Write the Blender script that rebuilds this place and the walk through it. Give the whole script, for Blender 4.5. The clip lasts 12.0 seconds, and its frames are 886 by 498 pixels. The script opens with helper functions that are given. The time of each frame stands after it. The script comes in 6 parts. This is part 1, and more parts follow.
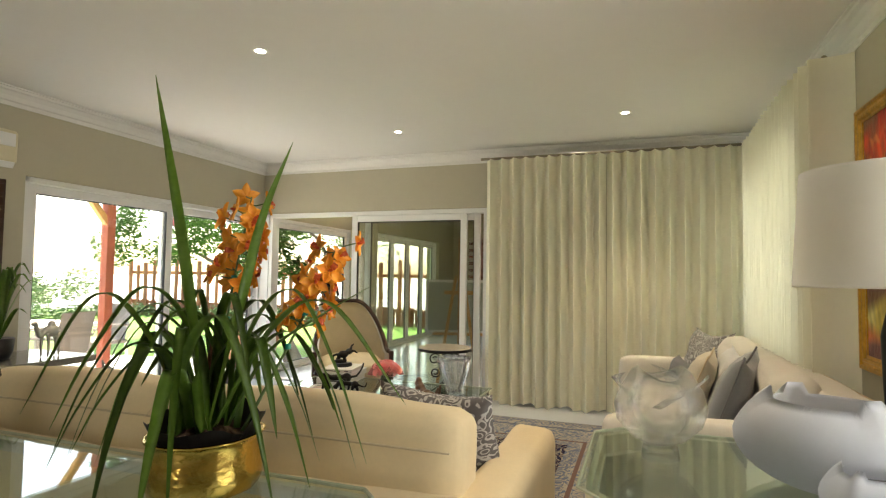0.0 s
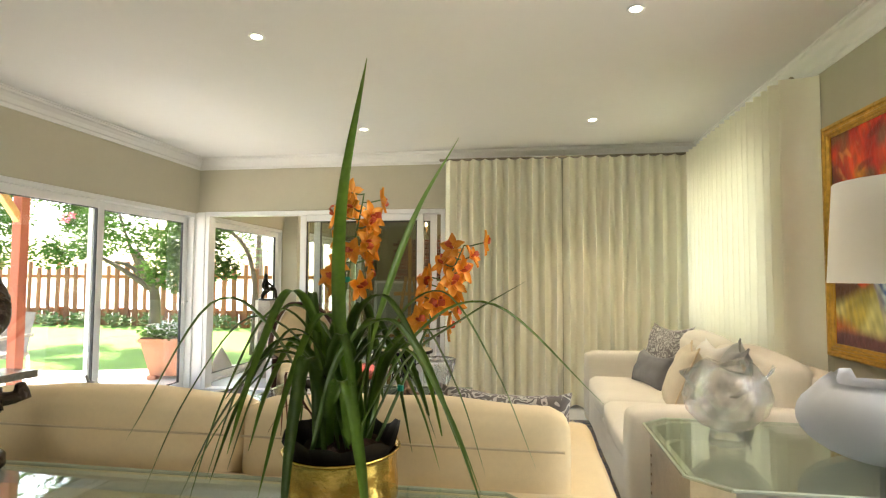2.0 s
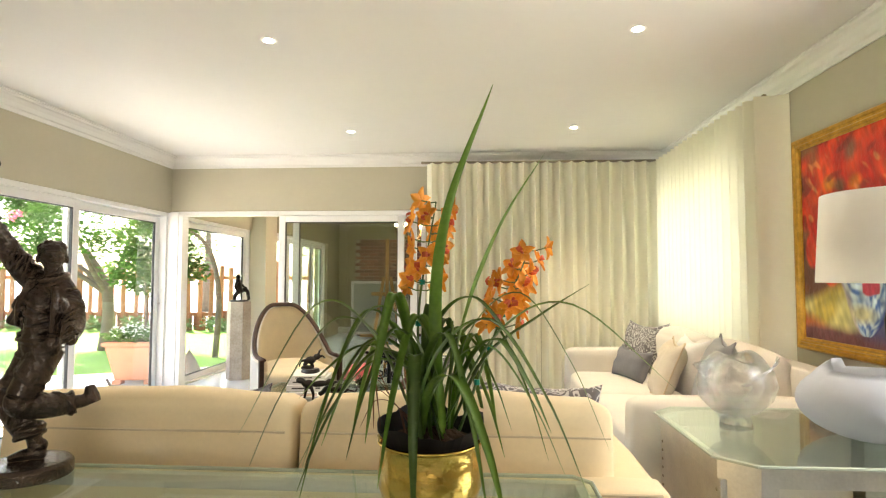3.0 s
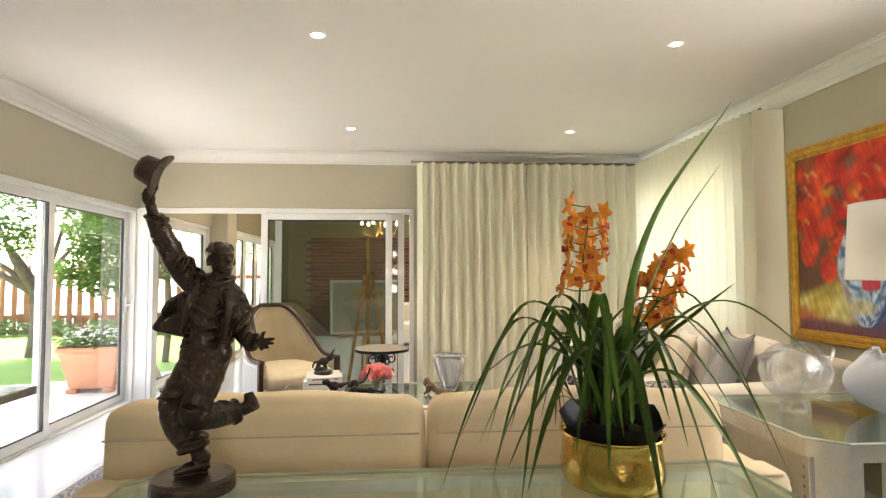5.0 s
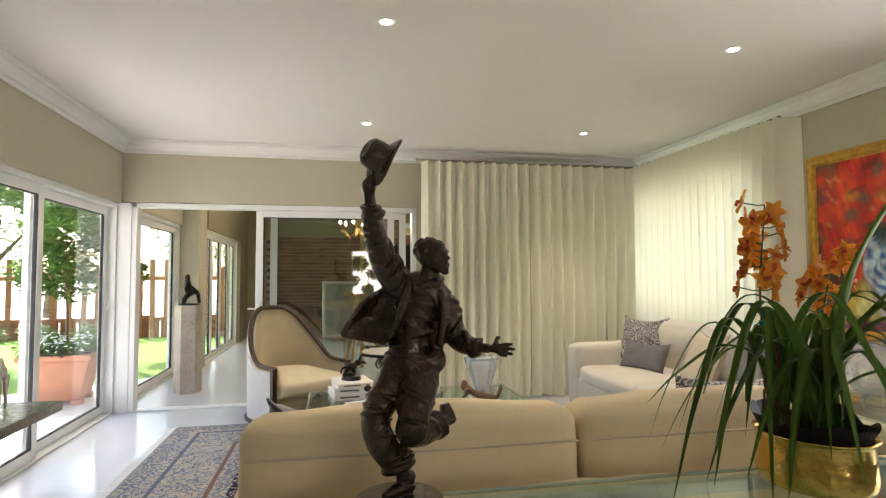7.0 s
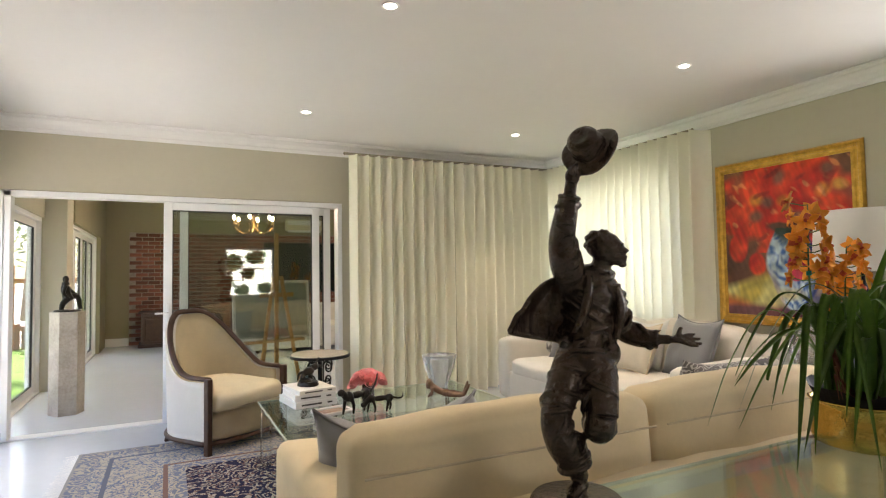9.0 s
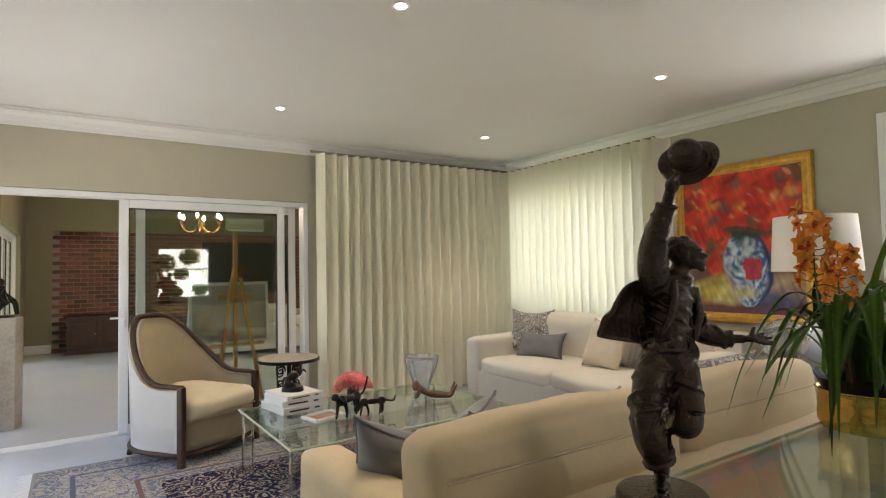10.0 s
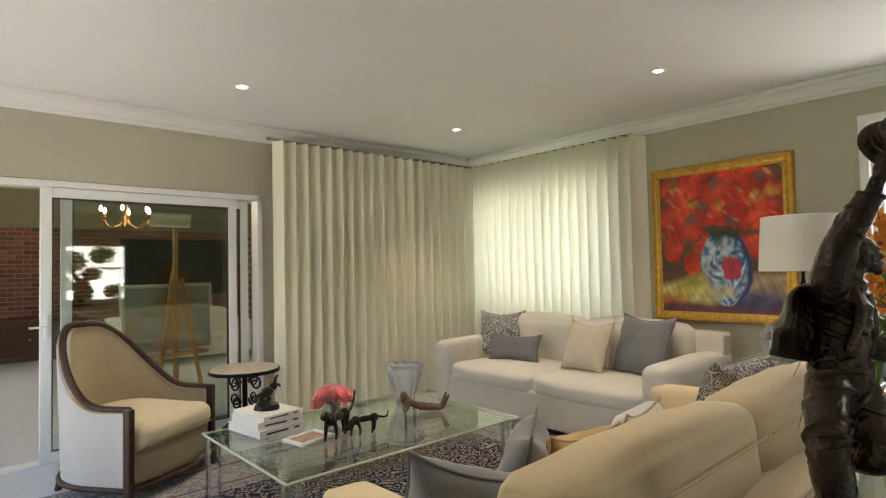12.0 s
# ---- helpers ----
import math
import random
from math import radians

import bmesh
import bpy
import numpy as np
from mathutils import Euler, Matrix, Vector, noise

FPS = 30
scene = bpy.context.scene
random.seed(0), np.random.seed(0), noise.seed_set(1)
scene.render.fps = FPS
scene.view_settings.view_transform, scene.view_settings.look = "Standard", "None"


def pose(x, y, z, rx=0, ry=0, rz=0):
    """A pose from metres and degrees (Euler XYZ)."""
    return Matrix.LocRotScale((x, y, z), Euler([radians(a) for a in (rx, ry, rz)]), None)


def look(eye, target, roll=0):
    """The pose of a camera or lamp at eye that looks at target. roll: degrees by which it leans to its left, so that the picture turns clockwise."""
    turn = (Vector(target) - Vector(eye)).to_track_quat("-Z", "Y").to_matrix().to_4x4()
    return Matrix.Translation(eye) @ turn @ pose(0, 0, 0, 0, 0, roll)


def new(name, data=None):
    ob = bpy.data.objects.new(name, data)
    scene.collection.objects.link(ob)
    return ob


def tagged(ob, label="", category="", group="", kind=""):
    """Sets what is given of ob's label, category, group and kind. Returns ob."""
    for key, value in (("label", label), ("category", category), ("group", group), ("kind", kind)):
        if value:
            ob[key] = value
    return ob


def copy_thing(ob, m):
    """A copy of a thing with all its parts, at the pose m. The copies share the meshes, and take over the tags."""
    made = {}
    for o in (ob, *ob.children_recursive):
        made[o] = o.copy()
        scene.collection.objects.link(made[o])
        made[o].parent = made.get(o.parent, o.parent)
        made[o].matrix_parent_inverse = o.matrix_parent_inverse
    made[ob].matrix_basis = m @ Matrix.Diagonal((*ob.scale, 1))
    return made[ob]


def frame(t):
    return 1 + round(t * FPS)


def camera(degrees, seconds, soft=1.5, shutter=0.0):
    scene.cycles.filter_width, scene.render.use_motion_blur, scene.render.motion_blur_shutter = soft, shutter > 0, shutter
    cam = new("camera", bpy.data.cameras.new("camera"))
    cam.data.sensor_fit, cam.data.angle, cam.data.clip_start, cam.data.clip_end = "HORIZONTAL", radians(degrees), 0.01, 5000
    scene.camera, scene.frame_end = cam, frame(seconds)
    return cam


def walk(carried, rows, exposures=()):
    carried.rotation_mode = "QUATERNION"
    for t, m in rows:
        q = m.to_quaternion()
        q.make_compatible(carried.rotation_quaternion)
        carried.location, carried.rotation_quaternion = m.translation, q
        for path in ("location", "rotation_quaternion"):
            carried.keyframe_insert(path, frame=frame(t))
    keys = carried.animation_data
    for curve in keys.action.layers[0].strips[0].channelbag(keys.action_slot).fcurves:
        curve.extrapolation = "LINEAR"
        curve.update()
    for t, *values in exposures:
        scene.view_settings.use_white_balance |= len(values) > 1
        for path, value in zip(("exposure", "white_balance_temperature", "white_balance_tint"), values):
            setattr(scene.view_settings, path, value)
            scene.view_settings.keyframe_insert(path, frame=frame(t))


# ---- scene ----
cam = camera(77.0, 12.0, 1.2)
PATH = [
    (0, (0.191, 0.01, 1.352), (-0.482, 1.891, 1.45), 0.8),
    (0.5, (0.016, -0.054, 1.36), (-0.594, 1.848, 1.456), 0.7),
    (1, (-0.124, -0.093, 1.359), (-0.628, 1.84, 1.459), 0.6),
    (1.5, (-0.304, -0.106, 1.344), (-0.708, 1.851, 1.446), 0.5),
    (2, (-0.49, -0.133, 1.343), (-0.801, 1.839, 1.448), 0.3),
    (2.5, (-0.668, -0.197, 1.344), (-0.907, 1.786, 1.451), 0.3),
    (3, (-0.85, -0.305, 1.351), (-0.974, 1.689, 1.455), 0.1),
    (5, (-1.625, -0.351, 1.364), (-1.466, 1.641, 1.459), -0.2),
    (5.5, (-1.814, -0.341, 1.36), (-1.549, 1.639, 1.456), -0.3),
    (6, (-2.012, -0.262, 1.361), (-1.701, 1.711, 1.456), -0.2),
    (6.5, (-2.206, -0.19, 1.364), (-1.864, 1.778, 1.461), -0.2),
    (8.5, (-2.953, 0.111, 1.348), (-2.226, 1.972, 1.442), -0.6),
    (9, (-3.148, 0.206, 1.357), (-2.261, 1.996, 1.446), -0.9),
    (9.5, (-3.374, 0.291, 1.373), (-2.348, 2.006, 1.456), -1.1),
    (10, (-3.523, 0.409, 1.379), (-2.415, 2.072, 1.461), -1.1),
    (10.5, (-3.613, 0.563, 1.378), (-2.447, 2.186, 1.459), -1.2),
    (11, (-3.667, 0.68, 1.407), (-2.43, 2.249, 1.484), -1.2),
    (11.5, (-3.712, 0.838, 1.412), (-2.43, 2.372, 1.486), -1.2),
    (12, (-3.695, 0.982, 1.401), (-2.366, 2.475, 1.472), -1.2),
]
walk(cam, [(t, look(eye, target, roll)) for t, eye, target, roll in PATH],
     [(0.0, 2.54, 7250, 12), (1.5, 2.76, 7150, 12), (2.5, 3.20, 7050, 14), (3.0, 3.40, 7050, 15), (5.5, 2.95, 6850, 18), (6.5, 2.66, 6700, 16), (8.5, 3.0, 6550, 18), (9.5, 2.6, 6550, 19), (10.5, 2.46, 6550, 17), (12.0, 2.42, 6650, 16)])

# ---- world, sun and large lights ----
world = bpy.data.worlds.new("sky")
scene.world = world
world.use_nodes = True
wn = world.node_tree.nodes
sky = wn.new("ShaderNodeTexSky")
sky.sky_type, sky.sun_disc = "NISHITA", False
sky.sun_elevation, sky.sun_rotation = radians(54), radians(-37)
sky.dust_density, sky.air_density = 2.2, 1.1
wn["Background"].inputs["Strength"].default_value = 0.14
world.node_tree.links.new(sky.outputs[0], wn["Background"].inputs[0])

sun = new("sun", bpy.data.lights.new("sun", "SUN"))
sun.data.energy, sun.data.angle, sun.data.color = 3.9, radians(0.6), (1.0, 0.95, 0.86)
sun.matrix_world = look((-6, 8, 14), (0, 0, 0))


def window_light(name, eye, target, w, h, power, colour=(1, 0.98, 0.94)):
    """An area lamp in an opening, for the sky's light."""
    ob = new(name, bpy.data.lights.new(name, "AREA"))
    ob.data.shape, ob.data.size, ob.data.size_y = "RECTANGLE", w, h
    ob.data.energy, ob.data.color = power, colour
    ob.matrix_world = look(eye, target)
    return ob


window_light("skylight_east", (1.60, 4.93, 1.6), (0, 4.93, 1.5), 2.0, 1.35, 6.8, (0.82, 0.93, 1))
window_light("skylight_south", (-1.25, -4.3, 1.65), (-1.25, 2, 1.5), 2.2, 2.0, 21, (1, 0.93, 0.83))
window_light("skylight_window", (1.66, 1.40, 1.63), (0, 1.40, 1.55), 1.0, 1.5, 5.0, (1, 0.97, 0.91))

# ---- materials ----


def mat(name, colour, rough=0.6, metal=0.0, var=0.12, scale=6.0, bump=0.0, bscale=60.0, coat=0.0, second=None, spec=0.5, sheen=0.0, random_var=0.0):
    """A Principled material with colour variation at two scales and fine relief."""
    m = bpy.data.materials.new(name)
    m.use_nodes = True
    nt = m.node_tree
    n, l = nt.nodes, nt.links
    b = n["Principled BSDF"]
    co = n.new("ShaderNodeTexCoord")
    big, small = n.new("ShaderNodeTexNoise"), n.new("ShaderNodeTexNoise")
    big.inputs["Scale"].default_value, small.inputs["Scale"].default_value = scale, scale * 9
    big.inputs["Detail"].default_value, small.inputs["Detail"].default_value = 5, 4
    for t in (big, small):
        l.new(co.outputs["Object"], t.inputs["Vector"])
    add = n.new("ShaderNodeMix")
    add.inputs[0].default_value = 0.35
    l.new(big.outputs["Fac"], add.inputs[2])
    l.new(small.outputs["Fac"], add.inputs[3])
    ramp = n.new("ShaderNodeMix")
    ramp.data_type = "RGBA"
    c2 = second or tuple(c * (1 + var) for c in colour)
    c1 = colour if second else tuple(c * (1 - var) for c in colour)
    ramp.inputs[6].default_value, ramp.inputs[7].default_value = (*c1, 1), (*c2, 1)
    mr = n.new("ShaderNodeMapRange")
    mr.inputs[1].default_value, mr.inputs[2].default_value = 0.3, 0.7
    l.new(add.outputs[0], mr.inputs[0])
    l.new(mr.outputs[0], ramp.inputs[0])
    out = ramp.outputs[2]
    if random_var:
        oi, hv = n.new("ShaderNodeObjectInfo"), n.new("ShaderNodeHueSaturation")
        vr = n.new("ShaderNodeMapRange")
        vr.inputs[3].default_value, vr.inputs[4].default_value = 1 - random_var, 1 + random_var
        l.new(oi.outputs["Random"], vr.inputs[0])
        l.new(vr.outputs[0], hv.inputs["Value"])
        l.new(out, hv.inputs["Color"])
        out = hv.outputs[0]
    l.new(out, b.inputs["Base Color"])
    b.inputs["Roughness"].default_value, b.inputs["Metallic"].default_value = rough, metal
    b.inputs["Specular IOR Level"].default_value = spec
    b.inputs["Coat Weight"].default_value = coat
    b.inputs["Sheen Weight"].default_value = sheen
    if bump:
        bt, bp = n.new("ShaderNodeTexNoise"), n.new("ShaderNodeBump")
        bt.inputs["Scale"].default_value, bt.inputs["Detail"].default_value = bscale, 4
        bp.inputs["Strength"].default_value, bp.inputs["Distance"].default_value = bump, 0.01
        l.new(co.outputs["Object"], bt.inputs["Vector"])
        l.new(bt.outputs["Fac"], bp.inputs["Height"])
        l.new(bp.outputs[0], b.inputs["Normal"])
    return m


def pane_mat(name, tint, gloss=1.0, ior=1.5):
    """Thin clear glass: transparent, with a mirror image by Fresnel."""
    m = bpy.data.materials.new(name)
    m.use_nodes = True
    n, l = m.node_tree.nodes, m.node_tree.links
    n.remove(n["Principled BSDF"])
    tr, gl, mx, fr = n.new("ShaderNodeBsdfTransparent"), n.new("ShaderNodeBsdfGlossy"), n.new("ShaderNodeMixShader"), n.new("ShaderNodeLayerWeight")
    tr.inputs[0].default_value = (*tint, 1)
    gl.inputs["Roughness"].default_value = 0.01
    gl.inputs[0].default_value = (gloss, gloss, gloss, 1)
    fr.inputs[0].default_value = 0.5
    f0 = ((ior - 1) / (ior + 1)) ** 2
    pw, ma = n.new("ShaderNodeMath"), n.new("ShaderNodeMath")
    pw.operation, pw.inputs[1].default_value = "POWER", 5.0
    ma.operation, ma.inputs[1].default_value, ma.inputs[2].default_value = "MULTIPLY_ADD", 0.9 - f0, f0
    l.new(fr.outputs["Facing"], pw.inputs[0])
    l.new(pw.outputs[0], ma.inputs[0])
    l.new(ma.outputs[0], mx.inputs[0])
    l.new(tr.outputs[0], mx.inputs[1])
    l.new(gl.outputs[0], mx.inputs[2])
    l.new(mx.outputs[0], n["Material Output"].inputs[0])
    return m


def crystal_mat(name, tint, rough=0.02):
    m = bpy.data.materials.new(name)
    m.use_nodes = True
    b = m.node_tree.nodes["Principled BSDF"]
    b.inputs["Base Color"].default_value = (*tint, 1)
    b.inputs["Transmission Weight"].default_value, b.inputs["Roughness"].default_value, b.inputs["IOR"].default_value = 1.0, rough, 1.5
    return m


def cloth_mat(name, colour, through_share, weave=500.0, second=None, pale=0.5):
    """Cloth that lets part of the light through."""
    m = mat(name, colour, 0.9, var=0.03, scale=3, bump=0.12, bscale=weave, spec=0.2, second=second)
    n, l = m.node_tree.nodes, m.node_tree.links
    tl, mx = n.new("ShaderNodeBsdfTranslucent"), n.new("ShaderNodeMixShader")
    tl.inputs[0].default_value = (*[(1 - pale) * c + pale * max(colour) for c in colour], 1)
    mx.inputs[0].default_value = through_share
    b = n["Principled BSDF"]
    l.new(b.outputs[0], mx.inputs[1])
    l.new(tl.outputs[0], mx.inputs[2])
    l.new(mx.outputs[0], n["Material Output"].inputs[0])
    return m


def emit_mat(name, colour, strength):
    m = bpy.data.materials.new(name)
    m.use_nodes = True
    b = m.node_tree.nodes["Principled BSDF"]
    b.inputs["Base Color"].default_value = (*colour, 1)
    b.inputs["Emission Color"].default_value, b.inputs["Emission Strength"].default_value = (*colour, 1), strength
    return m


def figured_mat(name, ground, figure, scale, rough=0.85, width=0.10):
    """Woven cloth with curling figures on a ground."""
    m = mat(name, ground, rough, var=0.08, scale=8, bump=0.2, bscale=400, spec=0.2)
    n, l = m.node_tree.nodes, m.node_tree.links
    b = n["Principled BSDF"]
    base = b.inputs["Base Color"].links[0].from_socket
    co, warp = n.new("ShaderNodeTexCoord"), n.new("ShaderNodeTexNoise")
    warp.inputs["Scale"].default_value = scale * 0.35
    mixv = n.new("ShaderNodeMix")
    mixv.data_type = "VECTOR"
    mixv.inputs[0].default_value = 0.18
    l.new(co.outputs["Object"], warp.inputs["Vector"])
    l.new(co.outputs["Object"], mixv.inputs[4])
    l.new(warp.outputs["Color"], mixv.inputs[5])
    vo = n.new("ShaderNodeTexVoronoi")
    vo.inputs["Scale"].default_value = scale
    l.new(mixv.outputs[1], vo.inputs["Vector"])
    wave = n.new("ShaderNodeMath")
    wave.operation = "SINE"
    mul = n.new("ShaderNodeMath")
    mul.operation, mul.inputs[1].default_value = "MULTIPLY", 21.0
    l.new(vo.outputs["Distance"], mul.inputs[0])
    l.new(mul.outputs[0], wave.inputs[0])
    st = n.new("ShaderNodeMapRange")
    st.inputs[1].default_value, st.inputs[2].default_value = 0.35 - width, 0.35 + width
    l.new(wave.outputs[0], st.inputs[0])
    mx = n.new("ShaderNodeMix")
    mx.data_type = "RGBA"
    mx.inputs[7].default_value = (*figure, 1)
    l.new(st.outputs[0], mx.inputs[0])
    l.new(base, mx.inputs[6])
    l.new(mx.outputs[2], b.inputs["Base Color"])
    return m


WALL = mat("putty wall paint", (0.51, 0.475, 0.36), 0.75, var=0.03, scale=2, bump=0.08, bscale=120)
# darker wall colour: the further room's dimness is put into it
OLIVE_DIM = mat("dimmed olive wall paint", (0.30, 0.265, 0.165), 0.75, var=0.04, scale=2, bump=0.08, bscale=120)
CEIL = mat("ceiling paint", (0.80, 0.79, 0.765), 0.85, var=0.015, scale=1.5, bump=0.04, bscale=150)
CORNICE = mat("cornice paint", (0.82, 0.81, 0.78), 0.6, var=0.02, scale=3)
SCREED = mat("pale polished screed", (0.70, 0.735, 0.77), 0.13, var=0.05, scale=1.3, bump=0.02, bscale=14, spec=0.5)
FRAME = mat("white coated aluminium", (0.83, 0.83, 0.82), 0.35, var=0.02, scale=4)
GASKET = mat("black rubber gasket", (0.02, 0.02, 0.02), 0.6)
PANE = pane_mat("window glass", (0.97, 0.985, 0.975))
SMOKED = pane_mat("grey tinted door glass", (0.88, 0.91, 0.88), ior=1.6)
CURTAIN = cloth_mat("ivory lined curtain", (0.96, 0.93, 0.76), 0.15, pale=0.85)
RAIL = mat("pewter curtain rail", (0.34, 0.30, 0.22), 0.4, 0.7)
LINEN = mat("cream linen upholstery", (0.81, 0.655, 0.405), 0.92, var=0.05, scale=7, bump=0.22, bscale=420, spec=0.2, sheen=0.15)
PIPING = mat("cream piping", (0.62, 0.49, 0.32), 0.9, var=0.05, scale=30)
PALE = mat("pale cotton upholstery", (0.77, 0.72, 0.63), 0.92, var=0.04, scale=7, bump=0.2, bscale=420, spec=0.2)
CHAIRFAB = mat("biscuit armchair fabric", (0.78, 0.67, 0.46), 0.92, var=0.06, scale=9, bump=0.25, bscale=380, spec=0.2)
WALNUT = mat("dark walnut", (0.060, 0.028, 0.015), 0.5, var=0.35, scale=14, bump=0.1, bscale=90, spec=0.35)
ACRYLIC = crystal_mat("clear acrylic block", (0.95, 0.98, 0.97), 0.03)
BRONZE = mat("patinated bronze", (0.037, 0.024, 0.016), 0.27, 0.6, var=0.45, scale=22, bump=0.7, bscale=75, coat=0.25, second=(0.085, 0.053, 0.034))
BRONZE_DARK = mat("black bronze", (0.03, 0.026, 0.022), 0.32, 0.8, var=0.3, scale=20, bump=0.3, bscale=60)
BRASS = mat("hammered brass", (0.80, 0.52, 0.13), 0.16, 1.0, var=0.12, scale=8, bump=0.55, bscale=26)
PLASTIC = mat("black nursery pot", (0.018, 0.014, 0.013), 0.45, var=0.2, scale=12)
BARK = mat("bark chips", (0.09, 0.05, 0.03), 0.95, var=0.5, scale=40, bump=1.0, bscale=60)
LEAF = mat("orchid leaf", (0.075, 0.165, 0.018), 0.34, var=0.3, scale=7, second=(0.17, 0.29, 0.04), random_var=0.35)
STEM = mat("flower stem", (0.10, 0.17, 0.05), 0.5, var=0.3, scale=20)
STEM_RED = mat("dried stem", (0.22, 0.09, 0.045), 0.6, var=0.3, scale=20)
TIE = mat("green tie", (0.0, 0.30, 0.20), 0.4)
PETAL = mat("orange petal", (0.86, 0.26, 0.018), 0.5, var=0.2, scale=30, second=(0.94, 0.46, 0.05), random_var=0.18)
LIP = mat("dark orange lip", (0.62, 0.09, 0.02), 0.5, var=0.3, scale=40)
GLASS_TOP = pane_mat("table glass", (0.86, 0.925, 0.88), ior=1.55)
GLASS_EDGE = mat("green glass edge", (0.50, 0.55, 0.44), 0.08, var=0.1, scale=8)
SILVER = mat("silver leaf", (0.66, 0.63, 0.56), 0.34, 0.75, var=0.12, scale=10, bump=0.15, bscale=50)
LUCITE = pane_mat("clear acrylic", (0.90, 0.93, 0.92), ior=1.5)
CRYSTAL = crystal_mat("cut crystal", (0.97, 0.98, 1.0), 0.02)
cn, cl_ = CRYSTAL.node_tree.nodes, CRYSTAL.node_tree.links
ctl, cmx = cn.new("ShaderNodeBsdfTransparent"), cn.new("ShaderNodeMixShader")
cdf, cm2 = cn.new("ShaderNodeBsdfTranslucent"), cn.new("ShaderNodeMixShader")
cdf.inputs[0].default_value = (0.9, 0.92, 0.95, 1)
cmx.inputs[0].default_value, cm2.inputs[0].default_value = 0.48, 0.03
cl_.new(cn["Principled BSDF"].outputs[0], cmx.inputs[1])
cl_.new(ctl.outputs[0], cmx.inputs[2])
cl_.new(cmx.outputs[0], cm2.inputs[1])
cl_.new(cdf.outputs[0], cm2.inputs[2])
cl_.new(cm2.outputs[0], cn["Material Output"].inputs[0])
CERAMIC = mat("matt white porcelain", (0.80, 0.81, 0.84), 0.5, var=0.02, scale=5)
CHAIR_WHITE = mat("white chair fabric", (0.90, 0.86, 0.80), 0.9, var=0.03, scale=9, bump=0.2, bscale=300)
# dark grey that stands for the shade within the vase mouths
CERAMIC_SHADE = mat("grey inner shade", (0.16, 0.15, 0.15), 0.5)
SHADE = cloth_mat("ivory lamp shade", (0.90, 0.87, 0.80), 0.35, 700)
GOLD = mat("antique gilt", (0.62, 0.36, 0.07), 0.32, 0.85, var=0.3, scale=25, bump=0.3, bscale=60)
GREY_SATIN = mat("grey satin", (0.20, 0.20, 0.205), 0.40, var=0.06, scale=6, bump=0.1, bscale=300, sheen=0.3)
GREY_CLOTH = mat("grey wool", (0.20, 0.195, 0.20), 0.9, var=0.08, scale=12, bump=0.3, bscale=300)
BEIGE_CUSH = mat("oatmeal cushion cloth", (0.66, 0.58, 0.45), 0.9, var=0.06, scale=9, bump=0.25, bscale=300)
WHITE_CUSH = mat("white cushion cloth", (0.78, 0.76, 0.72), 0.9, var=0.05, scale=9, bump=0.2, bscale=300)
PAISLEY = figured_mat("grey paisley", (0.17, 0.155, 0.15), (0.56, 0.54, 0.50), 21)
TAN_SATIN = mat("gold satin", (0.60, 0.40, 0.16), 0.4, var=0.1, scale=6)
TRAVERTINE = mat("travertine", (0.34, 0.27, 0.20), 0.5, var=0.25, scale=5, bump=0.5, bscale=25, second=(0.62, 0.55, 0.46))
MARBLE = mat("cream stone tabletop", (0.56, 0.48, 0.37), 0.25, var=0.12, scale=12)
IRON = mat("black wrought iron", (0.012, 0.012, 0.013), 0.45, 0.6)
PAPER = mat("page edges", (0.74, 0.71, 0.65), 0.8, var=0.06, scale=80)
COVER = mat("white book cover", (0.72, 0.71, 0.69), 0.4, var=0.04, scale=9)
ROSE = mat("coral rose petal", (0.88, 0.28, 0.28), 0.6, var=0.3, scale=45, second=(0.96, 0.50, 0.46), random_var=0.3)
FROST = crystal_mat("frosted cut crystal", (0.95, 0.97, 1.0), 0.12)
FROST.node_tree.nodes["Principled BSDF"].inputs["Transmission Weight"].default_value = 0.82
BRICK = mat("dark red brick", (0.13, 0.050, 0.034), 0.85, var=0.3, scale=14, bump=0.5, bscale=50, second=(0.27, 0.10, 0.065), random_var=0.5)
MORTAR = mat("grey mortar", (0.36, 0.31, 0.26), 0.9, var=0.2, scale=20, bump=0.4)
PINE = mat("varnished pine", (0.56, 0.29, 0.09), 0.4, var=0.2, scale=18)
CANVAS_BACK = mat("primed canvas", (0.40, 0.42, 0.37), 0.85, var=0.06, scale=10, bump=0.2, bscale=500)
TERRACOTTA = mat("terracotta", (0.50, 0.22, 0.125), 0.8, var=0.15, scale=7, bump=0.2, bscale=60)
FENCE = mat("stained fence wood", (0.33, 0.115, 0.05), 0.7, var=0.3, scale=4, bump=0.3, bscale=40, random_var=0.25)
POST = mat("red stained post", (0.36, 0.09, 0.045), 0.6, var=0.25, scale=5, bump=0.2, bscale=40)
LAWN = mat("lawn", (0.09, 0.22, 0.02), 0.9, var=0.35, scale=1.5, bump=1.0, bscale=200, second=(0.17, 0.33, 0.04))
PAVING = mat("pale patio screed", (0.66, 0.64, 0.60), 0.6, var=0.06, scale=2, bump=0.1)
EARTH = mat("dry pale ground", (0.50, 0.49, 0.42), 0.95, var=0.15, scale=1.0, bump=0.6, bscale=20)
FOLIAGE = cloth_mat("tree leaf", (0.055, 0.13, 0.022), 0.40, 40, second=(0.10, 0.20, 0.035), pale=0.12)
